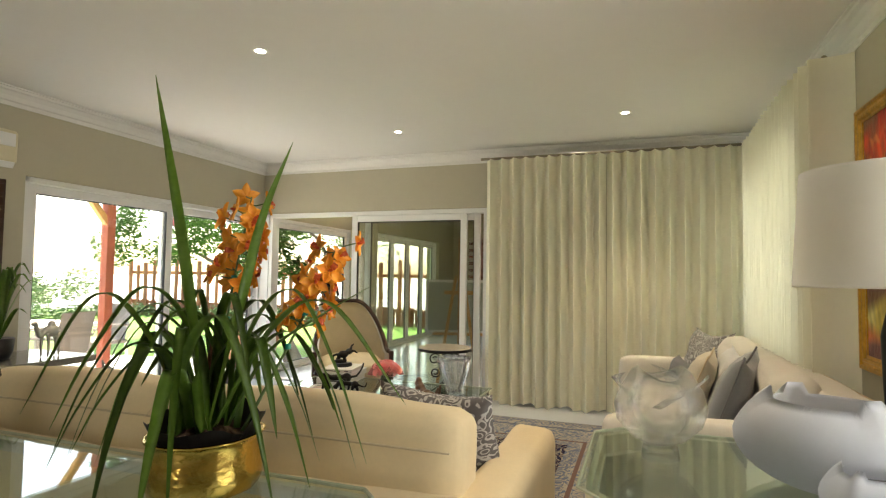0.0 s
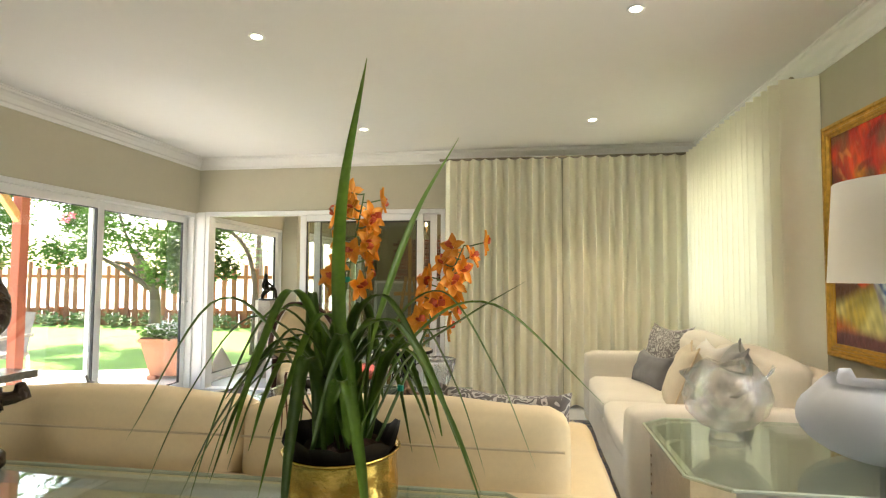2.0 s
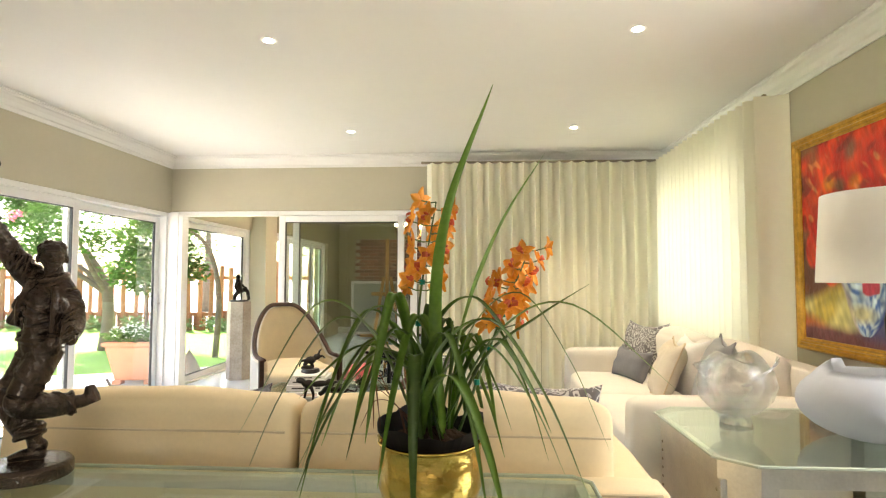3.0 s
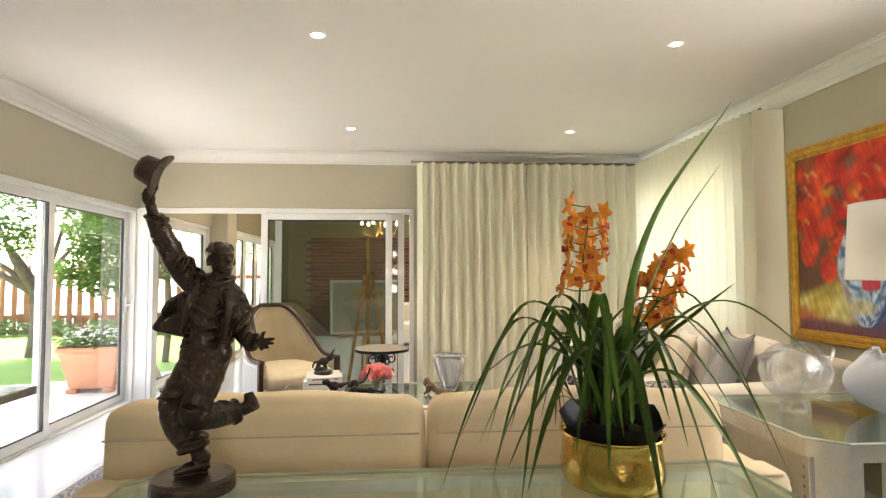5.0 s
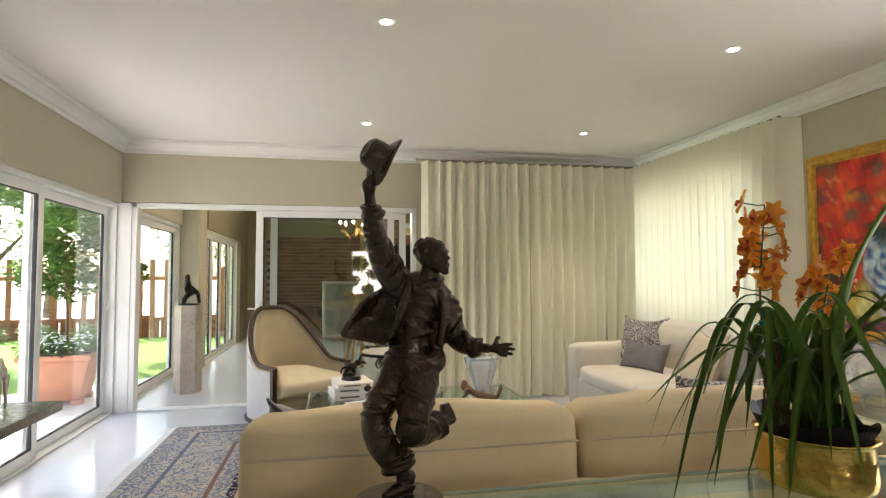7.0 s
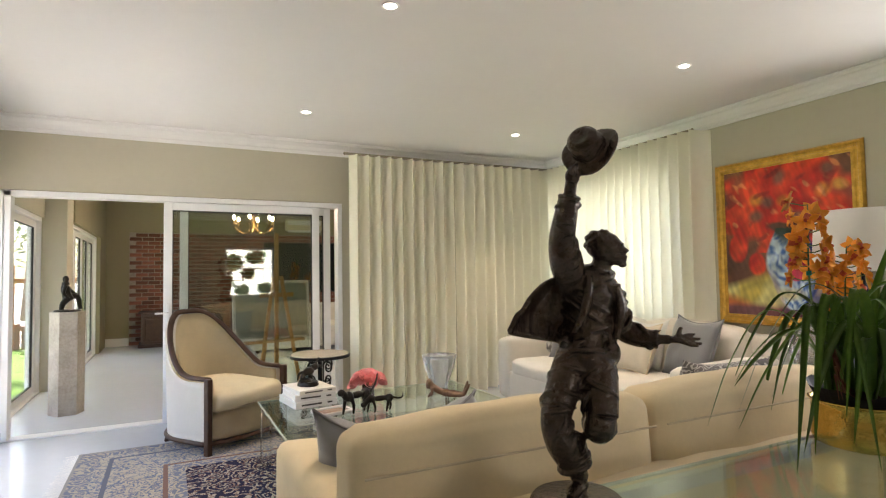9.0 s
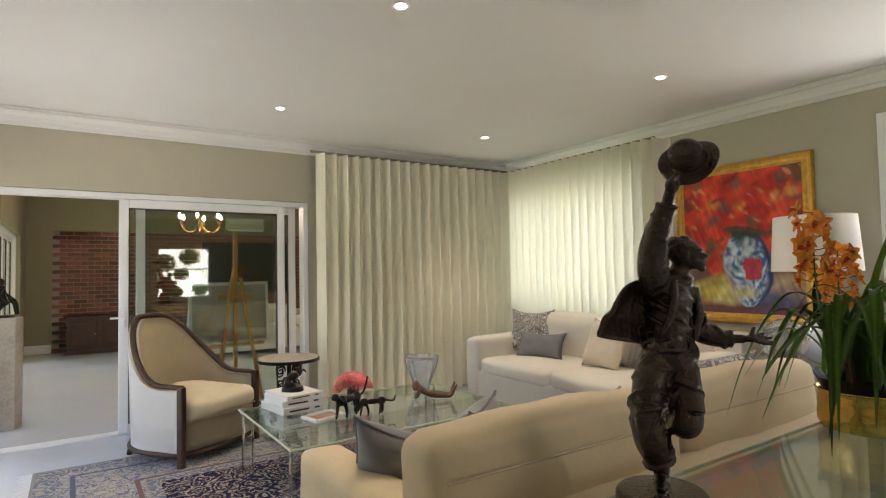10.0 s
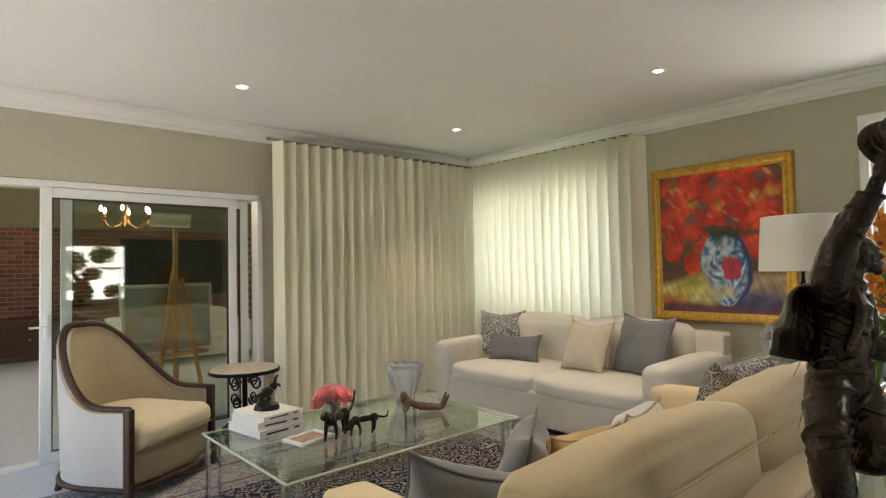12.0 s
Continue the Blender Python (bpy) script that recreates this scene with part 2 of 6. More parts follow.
# distance haze is put into this paler leaf colour; the fence shrubs share it
FOLIAGE_PALE = mat("hazed far foliage", (0.10, 0.17, 0.06), 0.7, var=0.4, scale=0.8, second=(0.18, 0.25, 0.09))
TRUNK = mat("tree bark", (0.16, 0.12, 0.085), 0.95, var=0.3, scale=9, bump=0.8, bscale=30)
BLOOM = mat("white bloom", (0.75, 0.77, 0.75), 0.7)
PINK = mat("pink blossom", (0.70, 0.12, 0.22), 0.7)
RATTAN = mat("grey rattan", (0.26, 0.235, 0.21), 0.8, var=0.25, scale=60, bump=0.6, bscale=150)
STONE = mat("grey garden stone", (0.33, 0.31, 0.28), 0.9, var=0.2, scale=8, bump=0.6)
DARKWOOD = mat("dark carved wood", (0.055, 0.024, 0.014), 0.45, var=0.3, scale=12, coat=0.15)
AC_WHITE = mat("aged white plastic", (0.70, 0.64, 0.46), 0.4, var=0.03)
BULB = emit_mat("lit bulb", (1.0, 0.82, 0.55), 14.0)
SPOT = emit_mat("lit downlight", (1.0, 0.93, 0.80), 9.0)
SCREEN = mat("dark screen", (0.012, 0.016, 0.022), 0.12, var=0.1)

# ---- mesh helpers ----


def mesh_ob(name, bm, material, smooth=False):
    me = bpy.data.meshes.new(name)
    if smooth:
        for f in bm.faces:
            f.smooth = True
    bm.to_mesh(me)
    bm.free()
    me.materials.append(material)
    return new(name, me)


def part(name, bm, material, parent, label="", smooth=False):
    ob = mesh_ob(name, bm, material, smooth)
    ob.parent = parent
    return tagged(ob, label)


def thing(name, label, category, loc, rz=0, group=""):
    ob = new(name)
    ob.empty_display_size = 0.1
    ob.matrix_world = pose(*loc, 0, 0, rz)
    return tagged(ob, label, category, group)


def solo(name, bm, material, label, category, loc=(0, 0, 0), rz=0, smooth=False, group="", kind=""):
    ob = mesh_ob(name, bm, material, smooth)
    ob.matrix_world = pose(*loc, 0, 0, rz)
    return tagged(ob, label, category, group, kind)


def setting(name, bm, material, label="", category="", smooth=False):
    return tagged(mesh_ob(name, bm, material, smooth), label, category, "", "structure")


def box(x0, x1, y0, y1, z0, z1, bevel=0.0, seg=2, bm=None):
    """A box, its edges rounded by bevel."""
    out = bm or bmesh.new()
    b = bmesh.new()
    bmesh.ops.create_cube(b, size=1)
    for v in b.verts:
        v.co = ((x0 + x1) / 2 + v.co.x * (x1 - x0), (y0 + y1) / 2 + v.co.y * (y1 - y0), (z0 + z1) / 2 + v.co.z * (z1 - z0))
    if bevel:
        bmesh.ops.bevel(b, geom=b.edges[:], offset=bevel, segments=seg, profile=0.5, affect="EDGES")
    return merge(out, b)


def merge(out, b, m=None):
    if m:
        bmesh.ops.transform(b, matrix=m, verts=b.verts)
    old = {}
    for v in b.verts:
        old[v] = out.verts.new(v.co)
    for f in b.faces:
        try:
            nf = out.faces.new([old[v] for v in f.verts])
            nf.smooth = f.smooth
        except ValueError:
            pass
    b.free()
    return out


def tube(pts, radii, seg=8, bm=None, cap=True, flat=1.0):
    """A tube along points, with a radius at each."""
    out = bm or bmesh.new()
    pts = [Vector(p) for p in pts]
    if not isinstance(radii, (list, tuple)):
        radii = [radii] * len(pts)
    rings, ref = [], None
    for i, p in enumerate(pts):
        d = (pts[min(i + 1, len(pts) - 1)] - pts[max(i - 1, 0)]).normalized()
        if ref is None:
            ref = Vector((0, 0, 1)) if abs(d.z) < 0.9 else Vector((1, 0, 0))
        a = (ref - d * ref.dot(d)).normalized()
        ref = a
        b = d.cross(a)
        rings.append([out.verts.new(p + (a * math.cos(2 * math.pi * k / seg) * flat + b * math.sin(2 * math.pi * k / seg)) * radii[i]) for k in range(seg)])
    for r, s in zip(rings, rings[1:]):
        for k in range(seg):
            out.faces.new((r[k], r[(k + 1) % seg], s[(k + 1) % seg], s[k]))
    if cap:
        out.faces.new(rings[0][::-1])
        out.faces.new(rings[-1])
    return out


def lathe(profile, seg=32, bm=None, sx=1.0, sy=1.0, wobble=None):
    """A turned shape from (radius, height) pairs, from the bottom up."""
    out = bm or bmesh.new()
    rings = []
    for i, (r, z) in enumerate(profile):
        ring = []
        for k in range(seg):
            a = 2 * math.pi * k / seg
            w = wobble(i / (len(profile) - 1), a) if wobble else (1, 0)
            ring.append(out.verts.new((r * w[0] * sx * math.cos(a), r * w[0] * sy * math.sin(a), z + w[1])))
        rings.append(ring)
    for r, s in zip(rings, rings[1:]):
        for k in range(seg):
            out.faces.new((r[k], r[(k + 1) % seg], s[(k + 1) % seg], s[k]))
    out.faces.new(rings[0][::-1])
    if profile[-1][0] > 0.002:
        out.faces.new(rings[-1])
    return out


def ball(c, r, bm=None, m=None, u=12, v=8):
    out = bm or bmesh.new()
    b = bmesh.new()
    bmesh.ops.create_uvsphere(b, u_segments=u, v_segments=v, radius=1)
    rx, ry, rz = r if isinstance(r, (tuple, list)) else (r, r, r)
    mm = Matrix.Translation(c) @ (m or Matrix.Identity(4)) @ Matrix.Diagonal((rx, ry, rz, 1))
    return merge(out, b, mm)


def pillow(w, h, t, n=14, sag=0.0, crease=0.0):
    """A scatter cushion standing in xz, its thickness along y, with pulled-out corners."""
    out = bmesh.new()
    sides = []
    for s in (1, -1):
        g = []
        for i in range(n + 1):
            row = []
            for j in range(n + 1):
                u, v = 2 * i / n - 1, 2 * j / n - 1
                pinch = 1 - 0.10 * (1 - abs(u) ** 2) * abs(v) ** 3
                pin2 = 1 - 0.10 * (1 - abs(v) ** 2) * abs(u) ** 3
                th = t / 2 * (max(0, 1 - u ** 4) ** 0.6) * (max(0, 1 - v ** 4) ** 0.6)
                wr = crease * noise.noise((u * 2.2, v * 2.2, s * 3.1 + w * 7))
                zz = h / 2 * v * pinch
                if sag and v > 0:
                    zz -= sag * (1 - u * u) * v * v
                row.append(out.verts.new((w / 2 * u * pin2, s * th + wr * th / t * 2, zz + h / 2)))
            g.append(row)
        for i in range(n):
            for j in range(n):
                q = (g[i][j], g[i + 1][j], g[i + 1][j + 1], g[i][j + 1])
                out.faces.new(q if s < 0 else q[::-1])
        sides.append(g)
    bmesh.ops.remove_doubles(out, verts=out.verts, dist=0.0015)
    return out


def slab(outline, z0, z1, bm=None):
    """An upright prism over an outline."""
    out = bm or bmesh.new()
    lo, hi = [out.verts.new((x, y, z0)) for x, y in outline], [out.verts.new((x, y, z1)) for x, y in outline]
    out.faces.new(lo[::-1])
    out.faces.new(hi)
    n = len(outline)
    for i in range(n):
        out.faces.new((lo[i], lo[(i + 1) % n], hi[(i + 1) % n], hi[i]))
    return out


def grid_mesh(fn, nu, nv, bm=None, closed=False):
    out = bm or bmesh.new()
    g = [[out.verts.new(fn(i / nu, j / nv)) for j in range(nv + 1)] for i in range(nu + (0 if closed else 1))]
    for i in range(nu):
        for j in range(nv):
            a, b = g[i], g[(i + 1) % len(g)]
            out.faces.new((a[j], b[j], b[j + 1], a[j + 1]))
    return out


def spline(pts, n):
    """Points along a smooth line through pts."""
    p = [Vector(q) for q in pts]
    p = [2 * p[0] - p[1], *p, 2 * p[-1] - p[-2]]
    out = []
    for i in range(1, len(p) - 2):
        for k in range(n):
            t = k / n
            out.append(0.5 * (2 * p[i] + (p[i + 1] - p[i - 1]) * t + (2 * p[i - 1] - 5 * p[i] + 4 * p[i + 1] - p[i + 2]) * t * t + (3 * p[i] - p[i - 1] - 3 * p[i + 1] + p[i + 2]) * t ** 3))
    return out + [p[-2]]


# ---- the setting ----
WX, EX, NY, SY, CZ = -4.5, 1.32, 6.10, -2.9, 2.78
setting("floor", box(WX - 0.12, EX, SY, 13.3, -0.2, 0), SCREED, "pale polished screed floor running through both rooms", "floor")
c = box(WX - 0.2, EX + 0.3, SY - 0.2, NY + 0.25, CZ, CZ + 0.2)
setting("ceiling", c, CEIL, "plain white plaster ceiling with recessed downlights", "ceiling")
b = box(WX - 0.24, WX, SY, 3.08, 0, CZ)
box(WX - 0.24, WX, 3.08, 8.50, 2.12, CZ, bm=b)
setting("wall_west", b, WALL, "putty-painted wall over the wide sliding doors", "wall")
b = box(EX, EX + 0.28, SY, 0.88, 0, CZ)
box(EX, EX + 0.28, 0.88, 1.92, 0, 0.86, bm=b)
box(EX, EX + 0.28, 0.88, 1.92, 2.40, CZ, bm=b)
box(EX, EX + 0.28, 1.92, 3.98, 0, CZ, bm=b)
box(EX, EX + 0.28, 3.98, 5.94, 0, 0.9, bm=b)
box(EX, EX + 0.28, 3.98, 5.94, 2.28, CZ, bm=b)
box(EX, EX + 0.28, 5.94, NY + 0.25, 0, CZ, bm=b)
setting("wall_east", b, WALL, "putty-painted wall with a curtained window", "wall")
b = box(-1.45, EX, NY, NY + 0.25, 0, CZ)
box(WX, -1.45, NY, NY + 0.25, 2.14, CZ, bm=b)
setting("wall_north", b, WALL, "putty-painted wall over the sliding door", "wall")
b = box(WX - 0.24, -1.85, SY - 0.2, SY, 0, CZ)
box(-0.65, EX + 0.28, SY - 0.2, SY, 0, CZ, bm=b)
box(-1.85, -0.65, SY - 0.2, SY, 2.10, CZ, bm=b)
box(-1.85, -0.65, SY - 0.2, SY, 0, 0.85, bm=b)
setting("wall_south", b, WALL, "plain putty-painted wall", "wall")


def cornice(name, a, b, inward):
    """A stepped plaster cornice along the top of a wall."""
    prof = [(0, -0.13), (0.012, -0.13), (0.014, -0.10), (0.03, -0.092), (0.045, -0.06), (0.075, -0.035), (0.10, -0.028), (0.105, -0.012), (0.12, -0.01), (0.12, 0), (0, 0)]
    out = bmesh.new()
    ends = []
    for p, k in ((a, 0), (b, 1)):
        ends.append([out.verts.new((p[0] + inward[0] * d, p[1] + inward[1] * d, CZ - 0.002 + h)) for d, h in prof])
    n = len(prof)
    for i in range(n):
        out.faces.new((ends[0][i], ends[0][(i + 1) % n], ends[1][(i + 1) % n], ends[1][i]))
    out.faces.new(ends[0])
    out.faces.new(ends[1][::-1])
    bmesh.ops.recalc_face_normals(out, faces=out.faces)
    setting(name, out, CORNICE, "white moulded plaster cornice", "cornice")


cornice("trim_north", (WX, NY), (EX, NY), (0, -1))
cornice("trim_east", (EX, SY), (EX, NY), (-1, 0))
cornice("trim_west", (WX, SY), (WX, NY), (1, 0))

# the room beyond the sliding door; its dimness is put into the wall colour
B2 = 13.2
setting("wall_pier", box(-4.55, -4.27, 8.50, 9.0, 0, 3.0), WALL, "pale plastered pier beside the glass", "wall")
b = box(-4.55, -4.25, 9.0, 12.15, 2.12, 3.0)
box(-4.55, -4.25, 12.15, B2, 0, 3.0, bm=b)
setting("wall_inner_west", b, OLIVE_DIM, "dimmed olive wall with folding glass doors", "wall")
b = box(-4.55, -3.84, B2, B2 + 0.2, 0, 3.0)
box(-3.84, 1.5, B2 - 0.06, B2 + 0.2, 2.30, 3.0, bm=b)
setting("wall_inner_north", b, OLIVE_DIM, "dimmed olive wall over a brick face", "wall")
setting("wall_inner_east", box(1.4, 1.6, NY + 0.25, B2, 0, 3.0), OLIVE_DIM, "dimmed olive end wall", "wall")
setting("ceiling_inner", box(-4.6, 1.6, NY + 0.25, B2 + 0.2, 2.95, 3.1), CEIL, "pale ceiling of the further room", "ceiling")
setting("beam", box(-4.25, 1.4, 9.9, 10.05, 2.72, 2.95, 0.01), FRAME, "white painted ceiling beam", "beam")
setting("baseboard", box(-4.25, -3.84, B2 - 0.025, B2, 0.0, 0.16, 0.004), FRAME, "white skirting board", "skirting")
brick_wall = setting("wall_brick", box(-3.84, 1.4, B2 - 0.015, B2 + 0.2, 0, 2.30), MORTAR, "dark red face-brick wall with grey mortar", "wall")


def sliding_panel(x0, x1, z0, z1, w=0.075, d=0.045):
    """The frame of a glazed panel in xz."""
    b = box(x0, x0 + w, -d / 2, d / 2, z0, z1, 0.006)
    box(x1 - w, x1, -d / 2, d / 2, z0, z1, 0.006, bm=b)
    box(x0 + w, x1 - w, -d / 2, d / 2, z1 - w, z1, 0.006, bm=b)
    box(x0 + w, x1 - w, -d / 2, d / 2, z0, z0 + w, 0.006, bm=b)
    return b


def gasket(x0, x1, z0, z1, w=0.075, g=0.008, d=0.014):
    b = box(x0 + w, x0 + w + g, -d, d, z0 + w, z1 - w)
    box(x1 - w - g, x1 - w, -d, d, z0 + w, z1 - w, bm=b)
    box(x0 + w, x1 - w, -d, d, z1 - w - g, z1 - w, bm=b)
    box(x0 + w, x1 - w, -d, d, z0 + w, z0 + w + g, bm=b)
    return b


def lever(x, y, z):
    b = box(x - 0.014, x + 0.014, y - 0.012, y, z - 0.09, z + 0.09, 0.004)
    tube([(x, y - 0.01, z), (x, y - 0.05, z), (x - 0.012, y - 0.055, z), (x - 0.11, y - 0.055, z)], 0.009, 8, b)
    return b


def glazed_door(name, label, loc, rz, panels, z1, glass, handle_at=None, outer=None):
    """Sliding panels (x0, x1, y) in one opening, with an outer frame."""
    top = thing(name, label, "sliding door", loc, rz)
    top["kind"] = "structure"
    if outer:
        a, e = outer
        fr = box(a, a + 0.05, -0.07, 0.07, 0, z1 + 0.05, 0.004)
        box(e - 0.05, e, -0.07, 0.07, 0, z1 + 0.05, 0.004, bm=fr)
        box(a, e, -0.07, 0.07, z1 + 0.005, z1 + 0.055, 0.004, bm=fr)
        box(a, e, -0.07, 0.07, 0.001, 0.014, 0.002, bm=fr)
        part("door_frame", fr, FRAME, top)
    for x0, x1, y in panels:
        fr = part("panel_frame", sliding_panel(x0, x1, 0.018, z1), FRAME, top)
        fr.location = (0, y, 0)
        ga = part("gasket", gasket(x0, x1, 0.018, z1), GASKET, fr, "black rubber glazing seal")
        pa = part("pane", box(x0 + 0.07, x1 - 0.07, -0.004, 0.004, 0.08, z1 - 0.07), glass, fr, "clear glass pane")
        pa.visible_shadow = False
    if handle_at:
        part("door_handle", lever(*handle_at), FRAME, top, "white lever handle")
    return top


# west sliding doors: local x runs along the wall to the north
glazed_door("door_1", "white aluminium sliding glass doors to the patio", (WX - 0.1, 3.08, 0), 90,
            [(0.05, 1.56, -0.03), (1.48, 2.97, 0.03)], 2.07, PANE, (2.92, 0.0, 1.05), (0.0, 3.02))
glazed_door("window_1", "fixed white-framed glass panel beside the sliding doors", (WX - 0.1, 6.14, 0), 90, [(0.05, 2.30, 0.0)], 2.07, PANE, None, (0.0, 2.35))
glazed_door("door_2", "white sliding glass door standing part open", (-4.4, NY + 0.06, 0), 0,
            [(1.22, 2.70, -0.05), (1.36, 2.84, 0.03)], 2.08, SMOKED, (1.26, -0.075, 1.03), (0.0, 2.95))
glazed_door("door_3", "folding glass doors in the further room", (-4.38, 9.01, 0), 90,
            [(0.05, 0.80, 0.0), (0.82, 1.56, 0.0), (1.58, 2.32, 0.0), (2.34, 3.08, 0.0)], 2.07, PANE, None, (0.0, 3.13))


def casement(name, label, loc, w, h, mullions):
    """A white window in the east wall; local x runs along the wall to the north."""
    top = thing(name, label, "window", loc, 90)
    top["kind"] = "structure"
    fr = sliding_panel(0, w, 0, h, 0.055, 0.06)
    for k in mullions:
        box(k - 0.025, k + 0.025, -0.03, 0.03, 0.05, h - 0.05, bm=fr)
    part("window_frame", fr, FRAME, top)
    pa = part("pane", box(0.05, w - 0.05, -0.003, 0.003, 0.05, h - 0.05), PANE, top, "clear glass pane")
    pa.visible_shadow = False
    part("window_sill", box(-0.04, w + 0.04, 0.06, 0.15, -0.05, -0.012, 0.006), FRAME, top)
    return top


casement("window_2", "white window behind the drawn curtains", (EX + 0.2, 3.98, 0.91), 1.96, 1.36, (0.65, 1.31))
casement("window_3", "white-framed window beside the painting", (EX + 0.1, 0.89, 0.87), 1.02, 1.52, ())
tr = box(EX - 0.02, EX - 0.001, 0.82, 0.88, 0.80, 2.46, 0.004)
box(EX - 0.02, EX - 0.001, 1.92, 1.98, 0.80, 2.46, 0.004, bm=tr)
box(EX - 0.02, EX - 0.001, 0.88, 1.92, 2.40, 2.46, 0.004, bm=tr)
box(EX - 0.04, EX - 0.001, 0.80, 2.0, 0.76, 0.80, 0.004, bm=tr)
setting("trim_window", tr, FRAME, "white window surround", "trim")
sw = thing("window_4", "white-framed window in the wall opposite", "window", (-1.85, SY - 0.1, 0.85))
sw["kind"] = "structure"
fr = sliding_panel(0, 1.2, 0, 1.25, 0.05, 0.06)
box(0.05, 1.15, -0.03, 0.03, 0.70, 0.74, bm=fr)
part("window_frame", fr, FRAME, sw)
pa = part("pane", box(0.04, 1.16, -0.003, 0.003, 0.04, 1.21), PANE, sw, "clear glass pane")
pa.visible_shadow = False
setting("trim_corner", box(WX - 0.17, -4.4, 6.08, 6.17, 0.0, 2.13, 0.004), FRAME, "white corner post between the glass panels", "trim")

# ---- outdoors ----
setting("ground", box(-300, 300, -300, 300, -0.6, -0.16), EARTH, "dry pale ground reaching the horizon", "ground")
edge = [(WX - 0.12, 8.6), (-4.9, 8.45), (-5.3, 8.15), (-5.9, 7.75), (-6.6, 7.45), (-7.2, 7.25), (-8.6, 7.0)]
setting("pavement", slab([(-8.6, -1.0), (WX - 0.12, -1.0)] + edge, -0.3, -0.05), PAVING, "pale screeded patio outside the sliding doors", "patio")
lawn = bmesh.new()
rng = random.Random(5)
slab([(-22, 2), (-8.6, 2), (-8.6, 7.0)] + edge[-2::-1] + [(WX - 0.12, 15.2), (-22, 15.2)], -0.2, -0.09, lawn)
solo("lawn", lawn, LAWN, "bright green mown lawn in patchy sunlight", "lawn", kind="structure")
# unseen eave, added to keep direct sun off the glass and floors
setting("roof_shade_eave", box(-5.95, WX - 0.25, -1.0, 14.0, 3.02, 3.2), FRAME, "added white eave that keeps sun off the patio doors", "roof")


def fence(name, label, x0, y0, length, rz):
    """Palisade of uneven upright poles with low boards behind."""
    top = thing(name, label, "fence", (x0, y0, -0.15), rz)
    r = random.Random(int(length * 10) + rz)
    x = 0.0
    while x < length:
        w, h = r.uniform(0.10, 0.15), r.uniform(1.72, 1.98)
        b = box(-w / 2, w / 2, -0.03, 0.03, 0, h, 0.012, 1)
        p = part("pole", b, FENCE, top)
        p.location, p.rotation_euler = (x, r.uniform(-0.02, 0.02), 0), (0, radians(r.uniform(-1.2, 1.2)), 0)
        x += r.uniform(0.27, 0.37)
    for z in (0.45, 1.45):
        part("rail", box(0, length, 0.03, 0.07, z, z + 0.09), FENCE, top)
    x = 0.0
    while x < length:
        w = r.uniform(0.14, 0.18)
        p = part("board", box(0, w, 0.075, 0.095, 0.0, r.uniform(0.50, 0.60)), FENCE, top)
        p.location = (x, 0, 0)
        x += w + r.uniform(0.02, 0.06)
    return top


fence("fence", "red-brown stained palisade fence along the lawn", -16.5, 14.6, 15.0, 0)


def leaves(centre_list, count, size, seed, flat=0.35):
    """Many small leaves scattered through a list of clumps (x, y, z, r)."""
    r = random.Random(seed)
    vs, fs = [], []
    tot = sum(c[3] ** 2 for c in centre_list)
    for cx, cy, cz, cr in centre_list:
        for _ in range(int(count * cr * cr / tot)):
            d = Vector((r.gauss(0, 1), r.gauss(0, 1), r.gauss(0, 1))).normalized() * cr * (r.random() ** 0.45)
            p = Vector((cx, cy, cz)) + Vector((d.x, d.y, d.z * 0.8))
            a = Vector((r.gauss(0, 1), r.gauss(0, 1), r.gauss(0, flat))).normalized()
            n = Vector((r.gauss(0, 1), r.gauss(0, 1), r.gauss(0, 1))).normalized()
            q = a.cross(n).normalized()
            s = size * r.uniform(0.6, 1.3)
            k = len(vs)
            vs += [p - a * s, p + q * s * 0.38, p + a * s, p - q * s * 0.38]
            fs.append((k, k + 1, k + 2, k + 3))
    me = bpy.data.meshes.new("leaves")
    me.from_pydata(vs, [], fs)
    return me


def crown_part(parent, clumps, count, size, seed, material, name="crown"):
    me = leaves(clumps, count, size, seed)
    me.materials.append(material)
    ob = new(name, me)
    ob.parent = parent
    return ob


tree = thing("garden_tree", "leafy green garden tree with a slender bent trunk", "tree", (-8.25, 10.4, -0.1))
tr = tube(spline([(0, 0, 0), (0.05, 0.02, 0.6), (-0.02, 0.05, 1.2), (-0.25, 0.1, 1.6), (-0.6, 0.2, 2.0)], 4), [0.13 - 0.004 * i for i in range(17)], 8)
part("trunk", tr, TRUNK, tree, smooth=True)
limbs = bmesh.new()
for tip in ((0.75, 0.1, 2.2), (0.3, 0.5, 2.9), (-1.3, 0.2, 1.75), (-1.9, 0.0, 2.1), (-0.4, -0.6, 2.8)):
    tube(spline([(-0.02, 0.05, 1.15), (tip[0] * 0.5, tip[1] * 0.5, 1.5 + tip[2] * 0.1), tip], 5), [0.07 - 0.005 * i for i in range(11)], 6, limbs)
part("limb", limbs, TRUNK, tree, smooth=True)
rng = random.Random(11)
cl = []
for _ in range(60):
    x = rng.uniform(-3.2, 2.3)
    z = rng.uniform(1.9, 4.6)
    cl.append((x, rng.uniform(-1.3, 1.3), z, rng.uniform(0.3, 0.6)))
crown_part(tree, cl, 26000, 0.06, 3, FOLIAGE)
crown_part(tree, [(-0.9, -1.3, 2.55, 0.16), (-0.7, -1.35, 2.6, 0.1)], 60, 0.05, 4, PINK, "blossom")

